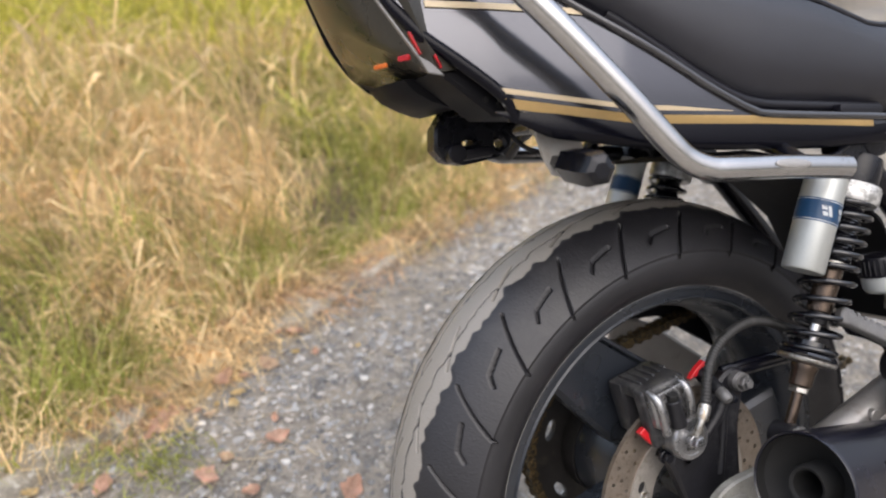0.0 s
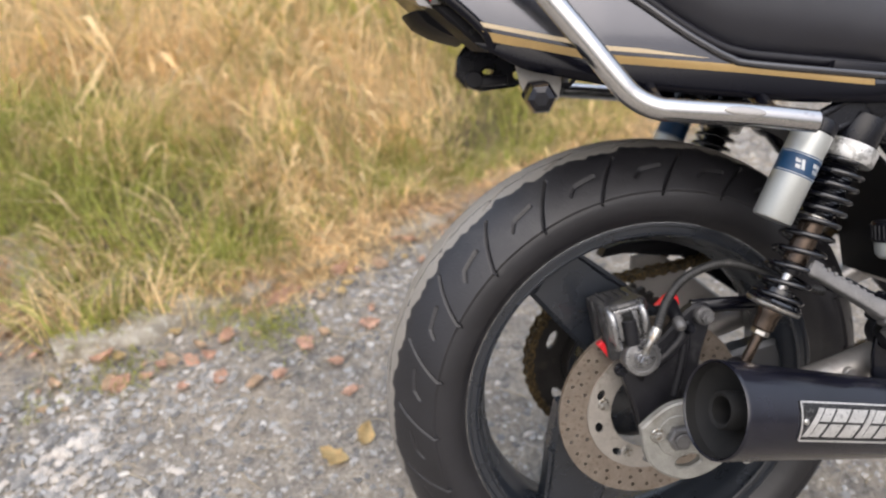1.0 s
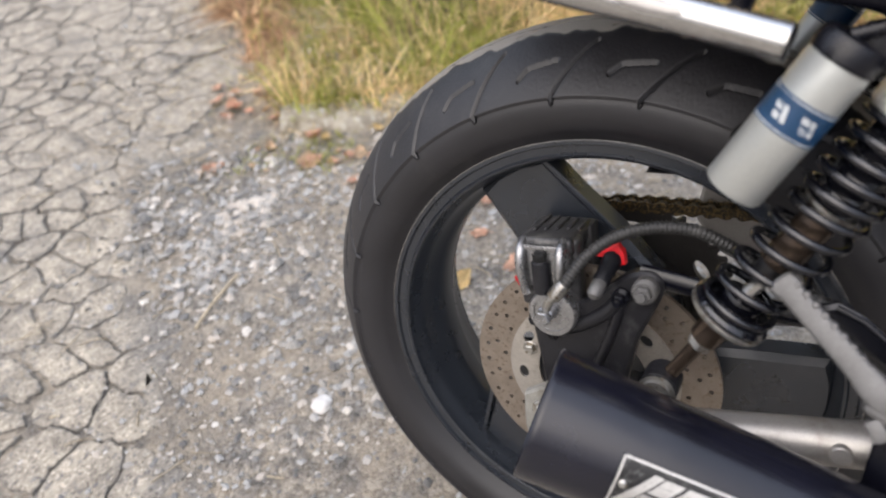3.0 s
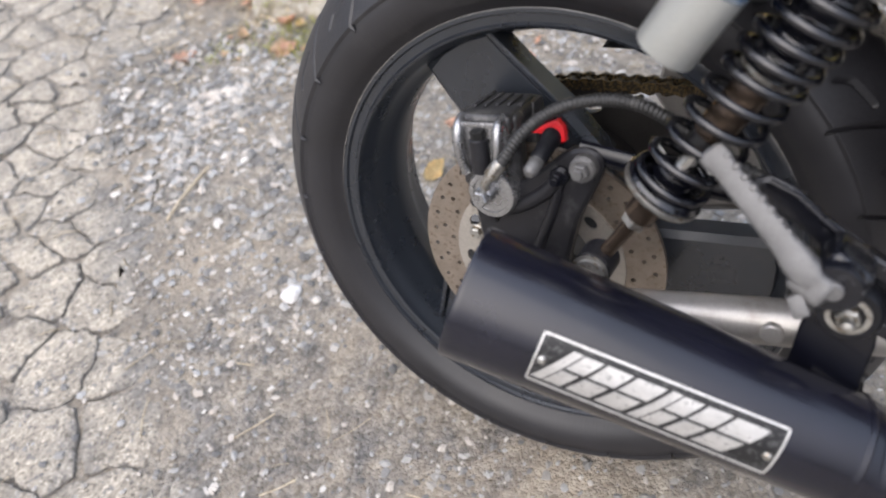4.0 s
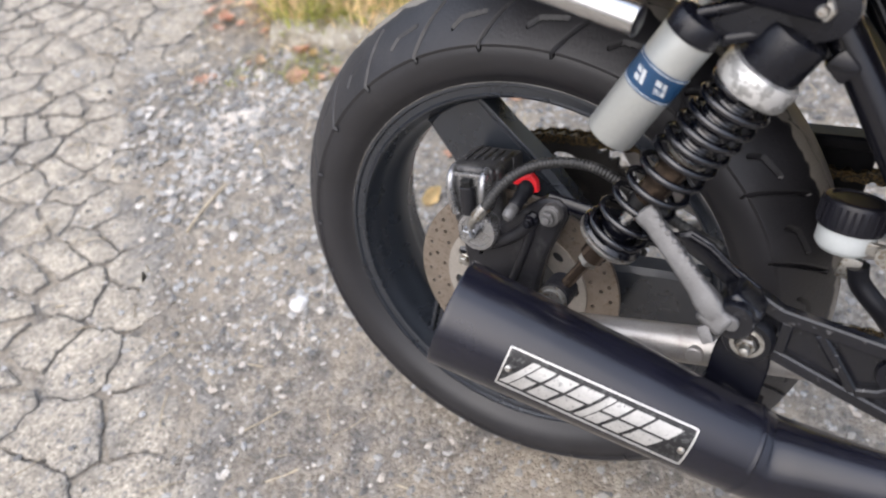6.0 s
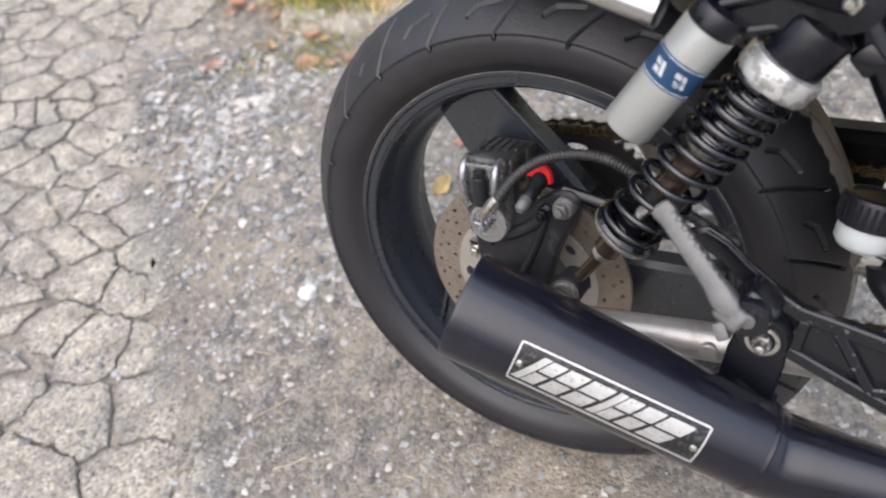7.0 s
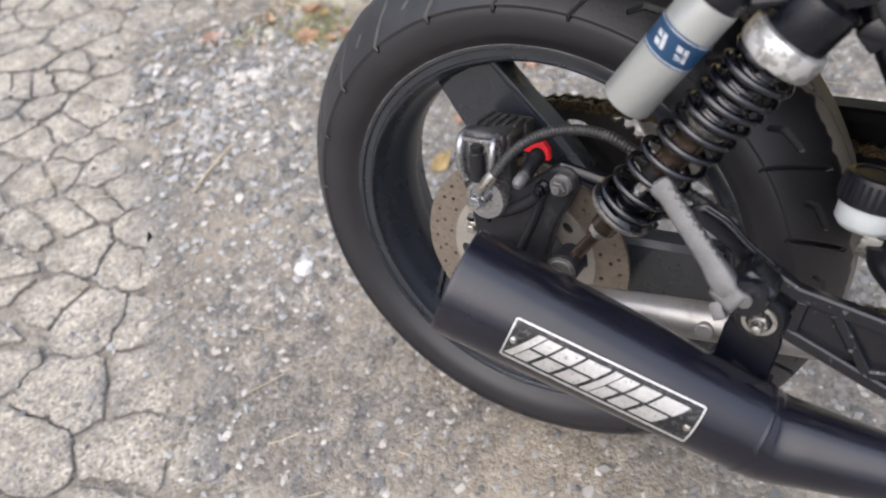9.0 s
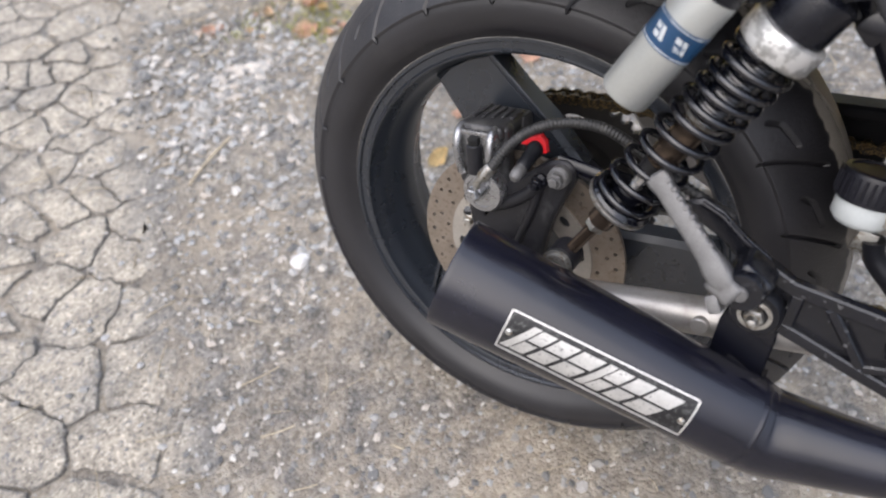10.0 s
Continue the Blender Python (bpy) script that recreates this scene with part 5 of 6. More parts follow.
for s in (-1, 1):
    bm = bmesh.new()
    c, d = Vector((0.0420, s * 0.203, 0.3518 + (0.031 if s > 0 else 0))), Vector((0.985, 0, -0.175))
    outw = Vector((0, s, 0.25))
    outw = (outw - d * outw.dot(d)).normalized()
    acr = d.cross(outw)
    grid = []
    for i in range(17):
        px = -0.021 + 0.042 * i / 16
        half = 0.0048 * max(0.02, 1 - (px / 0.0212) ** 2) ** 0.5
        row = []
        for j in range(7):
            ang = half * (j / 3 - 1) / 0.0112
            row.append(bm.verts.new(c + d * px + (outw * math.cos(ang) + acr * math.sin(ang)) * (0.0118 if 0 < j < 6 and 0 < i < 16 else 0.0112)))
        grid.append(row)
    for r0_, r1_ in zip(grid, grid[1:]):
        for j in range(6):
            bm.faces.new((r0_[j], r1_[j], r1_[j + 1], r0_[j + 1]))
    part("rail_stamp", bm, M_SWING, rail, "worn dull oval stamp")
    bm = bmesh.new()
    lathe(bm, [(0.0090, -0.001), (0.0112, 0.001), (0.0095, 0.0025), (0.0060, 0.0030)], Vector(BAR[0]) if s < 0 else Vector((BAR[0][0], -BAR[0][1], BAR[0][2] + 0.031)), (0.985, 0, -0.175), 24)
    part("rail_plug", bm, M_PLASTIC, rail)
    for x, z in ((-0.030, 0.364 + (0.030 if s > 0 else 0)), (0.086, 0.346 + (0.030 if s > 0 else 0))):
        bm = bmesh.new()
        tube(bm, [(x + 0.006, s * 0.110, z + 0.034), (x + 0.002, s * 0.150, z + 0.020), (x, s * 0.186, z)], 0.0075, 10, squash=(1.0, 1.2))
        part("rail_stay", bm, M_BLACK, rail)
        bm = bmesh.new()
        lathe(bm, [(0.0078, 0.0), (0.0070, 0.003), (0.0030, 0.0045)], (x, s * 0.184, z + 0.001), (0, s, -0.2), 16)
        part("stay_bolt", bm, M_CHROME, rail)


# ---- ground ----
KERB_A, KERB_B = (-1.12, 0.615), (3.60, 3.22)
KD = Vector((KERB_B[0] - KERB_A[0], KERB_B[1] - KERB_A[1])).normalized()
KN = Vector((-KD.y, KD.x))


def kerb_dist(x, y):
    """Metres beyond the kerb's front edge, towards the grass; to the west the edge bends away from the road."""
    d = (x - KERB_A[0]) * KN.x + (y - KERB_A[1]) * KN.y
    w = (x + 1.10) * 0.62 + (y - 0.66) * 0.785 - 0.045
    return np.minimum(d, w) if isinstance(x, np.ndarray) else min(d, w)


def road_dist(x, y):
    """Metres into the cracked asphalt from its edge with the gravel; a corner of it reaches the kerb's end."""
    side = -((x + 0.84) * 0.715 + (y - 0.01) * 0.70) + np.interp((x + 0.84) * 0.70 - (y - 0.01) * 0.714, (-0.5, -0.1, 0.1, 0.36, 0.6), (0.0, 0.035, 0.06, 0.105, 0.12))
    corner = (x + 1.257) * -0.455 + (y - 0.533) * 0.890 - np.clip(x + 1.02, 0, 9) * 3.0 + 0.03
    return np.maximum(side, corner) if isinstance(x, np.ndarray) else max(float(side), float(corner))


def swell(x, y):
    """The lie of the land: a low rise under the tyre, a grass bank beyond the kerb."""
    k = kerb_dist(x, y)
    rise = 0.0205 * np.exp(-((x - 0.00) ** 2 + (y - 0.04) ** 2) / 0.09)
    bank = np.clip(k - 0.12, 0, 2.0) * 0.05 + np.clip(k - 1.0, 0, 30) * 0.035
    dip = -0.05 * np.exp(-((k - 0.32) / 0.16) ** 2) * (k > 0)
    return rise + bank + dip


def ground_material():
    m, nt, p = material("gravelly_dirt")
    tc = nt.nodes.new("ShaderNodeTexCoord")
    big = node(nt, "ShaderNodeTexNoise", Scale=2.2, Detail=6.0, Roughness=0.65)
    mid = node(nt, "ShaderNodeTexNoise", Scale=22.0, Detail=6.0, Roughness=0.7)
    vor = node(nt, "ShaderNodeTexVoronoi", Scale=170.0)
    vor2 = node(nt, "ShaderNodeTexVoronoi", Scale=380.0)
    for n in (big, mid, vor, vor2):
        nt.links.new(tc.outputs["Object"], n.inputs["Vector"])
    ramp = nt.nodes.new("ShaderNodeValToRGB")
    ramp.color_ramp.elements[0].position, ramp.color_ramp.elements[0].color = 0.38, (0.155, 0.147, 0.138, 1)
    ramp.color_ramp.elements[1].position, ramp.color_ramp.elements[1].color = 0.64, (0.372, 0.325, 0.262, 1)
    nt.links.new(mid.outputs["Fac"], ramp.inputs["Fac"])
    tone = nt.nodes.new("ShaderNodeMix")
    tone.data_type, tone.blend_type = "RGBA", "OVERLAY"
    tone.inputs["Factor"].default_value = 0.55
    nt.links.new(ramp.outputs["Color"], tone.inputs["A"])
    nt.links.new(big.outputs["Fac"], tone.inputs["B"])
    grit = nt.nodes.new("ShaderNodeMix")
    grit.data_type, grit.blend_type = "RGBA", "SOFT_LIGHT"
    grit.inputs["Factor"].default_value = 0.6
    bw = nt.nodes.new("ShaderNodeRGBToBW")
    nt.links.new(vor.outputs["Color"], bw.inputs["Color"])
    nt.links.new(tone.outputs["Result"], grit.inputs["A"])
    nt.links.new(bw.outputs["Val"], grit.inputs["B"])
    tan = nt.nodes.new("ShaderNodeMix")
    tan.data_type = "RGBA"
    tan.inputs["B"].default_value = (0.415, 0.345, 0.260, 1)
    veil = node(nt, "ShaderNodeTexNoise", Scale=3.6, Detail=8.0, Roughness=0.72)
    nt.links.new(tc.outputs["Object"], veil.inputs["Vector"])
    amount = nt.nodes.new("ShaderNodeMapRange")
    amount.inputs["From Min"].default_value, amount.inputs["From Max"].default_value, amount.inputs["To Max"].default_value = 0.44, 0.60, 0.45
    nt.links.new(veil.outputs["Fac"], amount.inputs["Value"])
    nt.links.new(amount.outputs["Result"], tan.inputs["Factor"])
    nt.links.new(grit.outputs["Result"], tan.inputs["A"])
    soil = nt.nodes.new("ShaderNodeAttribute")
    soil.attribute_name = "soil"
    earth = nt.nodes.new("ShaderNodeMix")
    earth.data_type = "RGBA"
    earth.inputs["B"].default_value = (0.11, 0.083, 0.050, 1)
    nt.links.new(soil.outputs["Fac"], earth.inputs["Factor"])
    nt.links.new(tan.outputs["Result"], earth.inputs["A"])
    nt.links.new(earth.outputs["Result"], p.inputs["Base Color"])
    p.inputs["Roughness"].default_value = 0.92
    add = nt.nodes.new("ShaderNodeMath")
    nt.links.new(vor.outputs["Distance"], add.inputs[0])
    nt.links.new(vor2.outputs["Distance"], add.inputs[1])
    b = node(nt, "ShaderNodeBump", Strength=0.8, Distance=0.004)
    b.invert = True
    nt.links.new(add.outputs["Value"], b.inputs["Height"])
    nt.links.new(b.outputs["Normal"], p.inputs["Normal"])
    return m


def blades(name, color, spread):
    """Thin leaves that let some light through, each of its own tone."""
    m = pbr(name, color, 0.7, 0.0, 0.2, 6, 60, island=spread, spec=0.25)
    nt = m.node_tree
    p, end = nt.nodes["Principled BSDF"], nt.nodes["Material Output"]
    thin = nt.nodes.new("ShaderNodeBsdfTranslucent")
    nt.links.new(p.inputs["Base Color"].links[0].from_socket, thin.inputs["Color"])
    mix = nt.nodes.new("ShaderNodeMixShader")
    mix.inputs[0].default_value = 0.35
    nt.links.new(p.outputs[0], mix.inputs[1])
    nt.links.new(thin.outputs[0], mix.inputs[2])
    nt.links.new(mix.outputs[0], end.inputs["Surface"])
    return m


M_GROUND = ground_material()
M_ASPHALT = pbr("old_pale_asphalt", (0.348, 0.307, 0.250), 0.92, 0.0, 0.36, 20, 260, 1.0, dust=0.35, dust_color=(0.465, 0.410, 0.330), worn=0.17, worn_color=(0.24, 0.225, 0.205))
def grimy(m):
    """Dirt worked into broken edges, in ragged patches."""
    nt, p = m.node_tree, m.node_tree.nodes["Principled BSDF"]
    old = p.inputs["Base Color"].links[0].from_socket
    at = nt.nodes.new("ShaderNodeAttribute")
    at.attribute_name = "grime"
    tc = nt.nodes.new("ShaderNodeTexCoord")
    blot = node(nt, "ShaderNodeTexNoise", Scale=55.0, Detail=8.0, Roughness=0.75)
    nt.links.new(tc.outputs["Object"], blot.inputs["Vector"])
    total = nt.nodes.new("ShaderNodeMath")
    nt.links.new(at.outputs["Fac"], total.inputs[0])
    nt.links.new(blot.outputs["Fac"], total.inputs[1])
    cut = nt.nodes.new("ShaderNodeMapRange")
    cut.inputs["From Min"].default_value, cut.inputs["From Max"].default_value, cut.inputs["To Max"].default_value = 0.56, 1.05, 0.85
    nt.links.new(total.outputs[0], cut.inputs["Value"])
    mix = nt.nodes.new("ShaderNodeMix")
    mix.data_type = "RGBA"
    mix.inputs["B"].default_value = (0.185, 0.175, 0.162, 1)
    nt.links.new(cut.outputs["Result"], mix.inputs["Factor"])
    nt.links.new(old, mix.inputs["A"])
    # aggregate: dark and pale grains showing through the binder
    grains = node(nt, "ShaderNodeTexVoronoi", Scale=230.0)
    nt.links.new(tc.outputs["Object"], grains.inputs["Vector"])
    value = nt.nodes.new("ShaderNodeRGBToBW")
    nt.links.new(grains.outputs["Color"], value.inputs["Color"])
    tones = nt.nodes.new("ShaderNodeValToRGB")
    for e, (at2, tone) in zip((tones.color_ramp.elements[0], tones.color_ramp.elements.new(0.36), tones.color_ramp.elements.new(0.66), tones.color_ramp.elements[-1]),
                              ((0.16, 0.10), (0.36, 0.47), (0.66, 0.53), (0.86, 0.95))):
        e.position, e.color = at2, (tone, tone, tone, 1)
    nt.links.new(value.outputs["Val"], tones.inputs["Fac"])
    speck = nt.nodes.new("ShaderNodeMix")
    speck.data_type, speck.blend_type = "RGBA", "OVERLAY"
    speck.inputs["Factor"].default_value = 0.55
    nt.links.new(mix.outputs["Result"], speck.inputs["A"])
    nt.links.new(tones.outputs["Color"], speck.inputs["B"])
    nt.links.new(speck.outputs["Result"], p.inputs["Base Color"])
    # coarse, crumbly relief under the fine grain
    lumps = node(nt, "ShaderNodeTexNoise", Scale=210.0, Detail=6.0, Roughness=0.75)
    nt.links.new(tc.outputs["Object"], lumps.inputs["Vector"])
    rough = node(nt, "ShaderNodeBump", Strength=0.7, Distance=0.003)
    nt.links.new(lumps.outputs["Fac"], rough.inputs["Height"])
    fine = p.inputs["Normal"].links[0].from_node
    nt.links.new(rough.outputs["Normal"], fine.inputs["Normal"])


grimy(M_ASPHALT)
M_CONCRETE = pbr("weathered_concrete", (0.36, 0.325, 0.265), 0.92, 0.0, 0.35, 16, 220, 1.0, dust=0.42, dust_color=(0.235, 0.20, 0.145), worn=0.2, worn_color=(0.46, 0.43, 0.37))
M_STONE = pbr("road_stones", (0.355, 0.338, 0.316), 0.85, 0.0, 0.2, 60, 700, 0.2, island=0.48)
M_BITS = pbr("bleached_straw", (0.46, 0.385, 0.275), 0.85, 0.0, 0.2, 60, 300, island=0.4)
M_FLAT = pbr("trodden_stones", (0.30, 0.295, 0.29), 0.85, 0.0, 0.2, 60, 700, 0.4, island=0.42)


def mixed_stones(m, tones):
    """Gives each stone one of several tones of rock."""
    nt, p = m.node_tree, m.node_tree.nodes["Principled BSDF"]
    old = p.inputs["Base Color"].links[0].from_socket
    geo = nt.nodes.new("ShaderNodeNewGeometry")
    pick = nt.nodes.new("ShaderNodeValToRGB")
    ends = pick.color_ramp.elements
    while len(ends) < len(tones):
        ends.new(0.5)
    for e, (at, tone) in zip(ends, tones):
        e.position, e.color = at, (*tone, 1)
    mix = nt.nodes.new("ShaderNodeMix")
    mix.data_type = "RGBA"
    mix.inputs["Factor"].default_value = 0.72
    nt.links.new(geo.outputs["Random Per Island"], pick.inputs["Fac"])
    nt.links.new(old, mix.inputs["A"])
    nt.links.new(pick.outputs["Color"], mix.inputs["B"])
    nt.links.new(mix.outputs["Result"], p.inputs["Base Color"])


ROCK = ((0.0, (0.12, 0.12, 0.12)), (0.3, (0.255, 0.25, 0.24)), (0.5, (0.36, 0.335, 0.295)), (0.7, (0.39, 0.395, 0.395)), (0.86, (0.50, 0.43, 0.36)), (1.0, (0.66, 0.63, 0.58)))
mixed_stones(M_STONE, ROCK)
mixed_stones(M_FLAT, ROCK)
M_PEBBLE = pbr("white_quartz", (0.66, 0.64, 0.62), 0.6, 0.0, 0.1, 60, 500, 0.2)
M_LEAF = pbr("dry_leaf", (0.68, 0.43, 0.31), 0.75, 0.0, 0.35, 25, 300, 0.3)
M_LEAF2 = pbr("pale_dry_leaf", (0.62, 0.45, 0.30), 0.75, 0.0, 0.3, 25, 300, 0.3)
M_LEAF3 = pbr("straw_yellow_leaf", (0.70, 0.53, 0.27), 0.75, 0.0, 0.3, 25, 300, 0.3)
M_STRAW = blades("dry_straw", (0.81, 0.61, 0.335), 0.48)
M_GREEN = blades("green_grass", (0.36, 0.375, 0.095), 0.5)
M_OLIVE = blades("yellowing_grass", (0.60, 0.55, 0.12), 0.42)
M_RUSSET = blades("russet_dead_grass", (0.56, 0.355, 0.215), 0.5)

xs = np.unique(np.concatenate([np.linspace(-2.6, 2.2, 150), [-400, -150, -60, -30, -16, -9, -6, -4.5, -3.4, 2.8, 3.6, 5, 7, 10, 16, 30, 60, 150, 400]]))
ys = np.unique(np.concatenate([np.linspace(-1.2, 3.4, 140), [-400, -150, -60, -30, -16, -8, -4, -2.4, -1.7, 4.2, 5.2, 6.5, 8, 10, 13, 18, 30, 60, 150, 400]]))
GX, GY = np.meshgrid(xs, ys, indexing="ij")
GZ = swell(GX, GY)
GZ = GZ + np.array([[0.006 * noise.noise((x * 3, y * 3, 0)) + 0.002 * noise.noise((x * 14, y * 14, 3)) if abs(x) < 4 and abs(y) < 4 else 0.0 for y in ys] for x in xs])
GZ = np.where((road_dist(GX, GY) > 0.06) & (kerb_dist(GX, GY) < 0.03), GZ - 0.007, GZ)
idx = np.arange(GX.size).reshape(GX.shape)
quads = np.stack([idx[:-1, :-1], idx[1:, :-1], idx[1:, 1:], idx[:-1, 1:]], -1).reshape(-1, 4)
ground = mesh_part("ground", np.stack([GX, GY, GZ], -1).reshape(-1, 3).tolist(), quads.tolist(), M_GROUND, None)
soil = ground.data.attributes.new("soil", "FLOAT", "POINT")
soil.data.foreach_set("value", np.clip((kerb_dist(GX, GY) - 0.04) / 0.10, 0, 1).reshape(-1).astype(np.float32))
tagged(ground, "grey gravelly roadside dirt running under dry grass", "ground", kind="structure")


def kerb_top(x, y):
    """Height of the kerb's upper face, or of nothing beside it."""
    s = (x - KERB_A[0]) * KD.x + (y - KERB_A[1]) * KD.y
    if s < 0.13 or not 0.005 < kerb_dist(x, y) < 0.098:
        return -1.0
    return 0.031 * (1.0 - 0.55 * min(1.0, max(0.0, (s - 0.7) / 0.6)))


def lie(x, y):
    z = float(swell(x, y)) + 0.006 * noise.noise((x * 3, y * 3, 0)) + 0.002 * noise.noise((x * 14, y * 14, 3))
    return z - (0.007 if road_dist(x, y) > 0.06 and kerb_dist(x, y) < 0.03 else 0)


# -- kerb: a low weathered edging --
bm = bmesh.new()
rings = []
rng = random.Random(5)
for i in range(270):
    s = 0.13 + i * 0.020
    bx, by = KERB_A[0] + KD.x * s, KERB_A[1] + KD.y * s
    j = lambda a: rng.uniform(-a, a)
    h = 0.032 + 0.013 * noise.noise((s * 5, 0, 0)) + 0.007 * noise.noise((s * 17, 4, 0))
    e = 0.040 * noise.noise((s * 5, 3, 0)) + 0.016 * noise.noise((s * 19, 3, 0))
    h *= 1.0 - 0.55 * min(1.0, max(0.0, (s - 0.7) / 0.6))
    ring = []
    for d, z in ((-0.012 + e, -0.02), (-0.004 + e, h * 0.45), (0.012 + e, h * 0.95), (0.045, h * 1.1), (0.080, h), (0.096 + e, h * 0.5), (0.105 + e, -0.03)):
        d += j(0.003)
        ring.append(Vector((bx + KN.x * d, by + KN.y * d, z + j(0.0015))))
    rings.append(ring)
skin(bm, rings)
kerb = part("kerb", bm, M_CONCRETE, None, angle=60)
tagged(kerb, "low weathered concrete kerb between gravel and grass", "kerb", kind="structure")

# -- stones --
def stones():
    rng = np.random.default_rng(11)
    base = np.array([(1, 0, 0), (-1, 0, 0), (0, 1, 0), (0, -1, 0), (0, 0, 1), (0, 0, -1), (.6, .6, .55), (-.6, .6, .5), (.6, -.6, .5), (-.6, -.6, .55)], float)
    tri = [(4, 6, 0), (4, 2, 6), (2, 4, 7), (7, 4, 1), (1, 4, 9), (9, 4, 3), (3, 4, 8), (8, 4, 0), (6, 2, 0), (2, 7, 1), (1, 9, 3), (3, 8, 0)]
    tri = np.array(tri)
    verts, faces, count = [], [], 0
    want = 54000
    x = rng.uniform(-2.0, 1.6, want * 3)
    y = rng.uniform(-0.9, 2.0, want * 3)
    k, r = kerb_dist(x, y), road_dist(x, y)
    dens = np.array([noise.noise((a * 5, b * 5, 8)) for a, b in zip(x, y)])
    patch = np.clip(0.48 + 0.8 * dens, 0.20, 1)
    # a heap of coarser chips along the asphalt edge and before the kerb
    coarse = np.exp(-((r + 0.14) / 0.22) ** 2) * np.clip((y + 0.05) / 0.2, 0, 1) + 0.6 * np.exp(-((k + 0.25) / 0.2) ** 2)
    keep = (k < 0.045 + 0.05 * dens) & (rng.uniform(size=x.size) < np.where(r > 0.0, (0.07 + 0.5 * np.exp(-np.clip(r, 0, 9) / 0.03)) * patch, patch * (0.42 + 0.42 * coarse)))
    x, y, r, coarse = x[keep][:want], y[keep][:want], r[keep][:want], coarse[keep][:want]
    size = np.exp(rng.normal(math.log(0.0031), 0.55, x.size)) * (1 + 0.60 * coarse)
    size = np.clip(size, 0.0012, 0.0070 + 0.0035 * coarse)
    for i in range(x.size):
        a = rng.uniform(0, 2 * math.pi)
        p = base * rng.uniform(0.65, 1.25, (10, 1)) * size[i] * np.array([rng.uniform(0.9, 1.5), rng.uniform(0.75, 1.1), rng.uniform(0.5, 0.85)])
        c, s = math.cos(a), math.sin(a)
        p = np.stack([p[:, 0] * c - p[:, 1] * s, p[:, 0] * s + p[:, 1] * c, p[:, 2]], -1)
        z = lie(x[i], y[i]) + (0.007 + 0.001 if r[i] > 0.06 else 0.002 if r[i] > -0.08 else 0)
        verts.append(p + (x[i], y[i], z + size[i] * 0.15))
        faces.append(tri + count)
        count += 10
    ob = mesh_part("gravel", np.concatenate(verts).tolist(), np.concatenate(faces).tolist(), M_STONE, None, smooth=False)
    tagged(ob, "loose grey and white gravel chips", "gravel", kind="stuff")


def litter():
    """Larger stones trodden into the dirt, and short bits of straw."""
    rng = np.random.default_rng(31)
    verts, faces, count = [], [], 0
    while count < 3400:
        x, y = rng.uniform(-1.7, 1.4), rng.uniform(-0.8, 1.8)
        if kerb_dist(x, y) > 0.0 or road_dist(x, y) > 0.05 or noise.noise((x * 2.3, y * 2.3, 17)) + rng.uniform(-0.35, 0.35) < -0.05:
            continue
        size, n, turn = math.exp(rng.normal(math.log(0.0046), 0.40)), 7, rng.uniform(0, 6.28)
        z, wide = lie(x, y), rng.uniform(0.6, 1.0)
        base = count * (2 * n + 1)
        rad = size * rng.uniform(0.55, 1.2, n)
        for shrink, h in ((1.0, -0.001), (0.86, size * 0.20)):
            for k in range(n):
                a = 2 * math.pi * k / n
                px, py = rad[k] * math.cos(a) * shrink, rad[k] * math.sin(a) * shrink * wide
                verts.append((x + px * math.cos(turn) - py * math.sin(turn), y + px * math.sin(turn) + py * math.cos(turn), z + h * rng.uniform(0.7, 1.2)))
        verts.append((x, y, z + size * 0.27))
        for k in range(n):
            j = (k + 1) % n
            faces += [(base + k, base + j, base + n + j), (base + k, base + n + j, base + n + k), (base + n + k, base + n + j, base + 2 * n)]
        count += 1
    ob = mesh_part("embedded_stones", verts, faces, M_FLAT, None, smooth=False)
    tagged(ob, "larger grey stones trodden into the dirt", "stones", kind="stuff")
    verts, faces = [], []
    for k in range(11000):
        x, y = rng.uniform(-1.9, 1.2), rng.uniform(-0.7, 1.7)
        edge = kerb_dist(x, y)
        if edge > 0.12 or rng.uniform() > math.exp(-abs(edge) / 0.17) + 0.03:
            continue
        ln, w, a = rng.uniform(0.012, 0.070), rng.uniform(0.0006, 0.0014), rng.uniform(0, 6.28)
        z = lie(x, y) + 0.004 + (0.007 if road_dist(x, y) > 0.06 else 0)
        if 0.0 < edge < 0.1 and x > KERB_A[0] + 0.13:
            z = 0.029
        dx, dy, bend = math.cos(a), math.sin(a), rng.uniform(-0.3, 0.3)
        base = len(verts)
        for t, lift in ((-0.5, 0.0), (0.0, 0.002), (0.5, 0.0005)):
            qx, qy = x + dx * ln * t - dy * bend * ln * t * t, y + dy * ln * t + dx * bend * ln * t * t
            verts += [(qx - dy * w, qy + dx * w, z + lift), (qx + dy * w, qy - dx * w, z + lift), (qx, qy, z + lift + w)]
        for r in (0, 3):
            for i in range(3):
                j = (i + 1) % 3
                faces.append((base + r + i, base + r + j, base + r + 3 + j, base + r + 3 + i))
    ob = mesh_part("straw_bits", verts, faces, M_BITS, None)
    tagged(ob, "short bits of dry straw scattered on the gravel", "straw", kind="stuff")


stones()
litter()


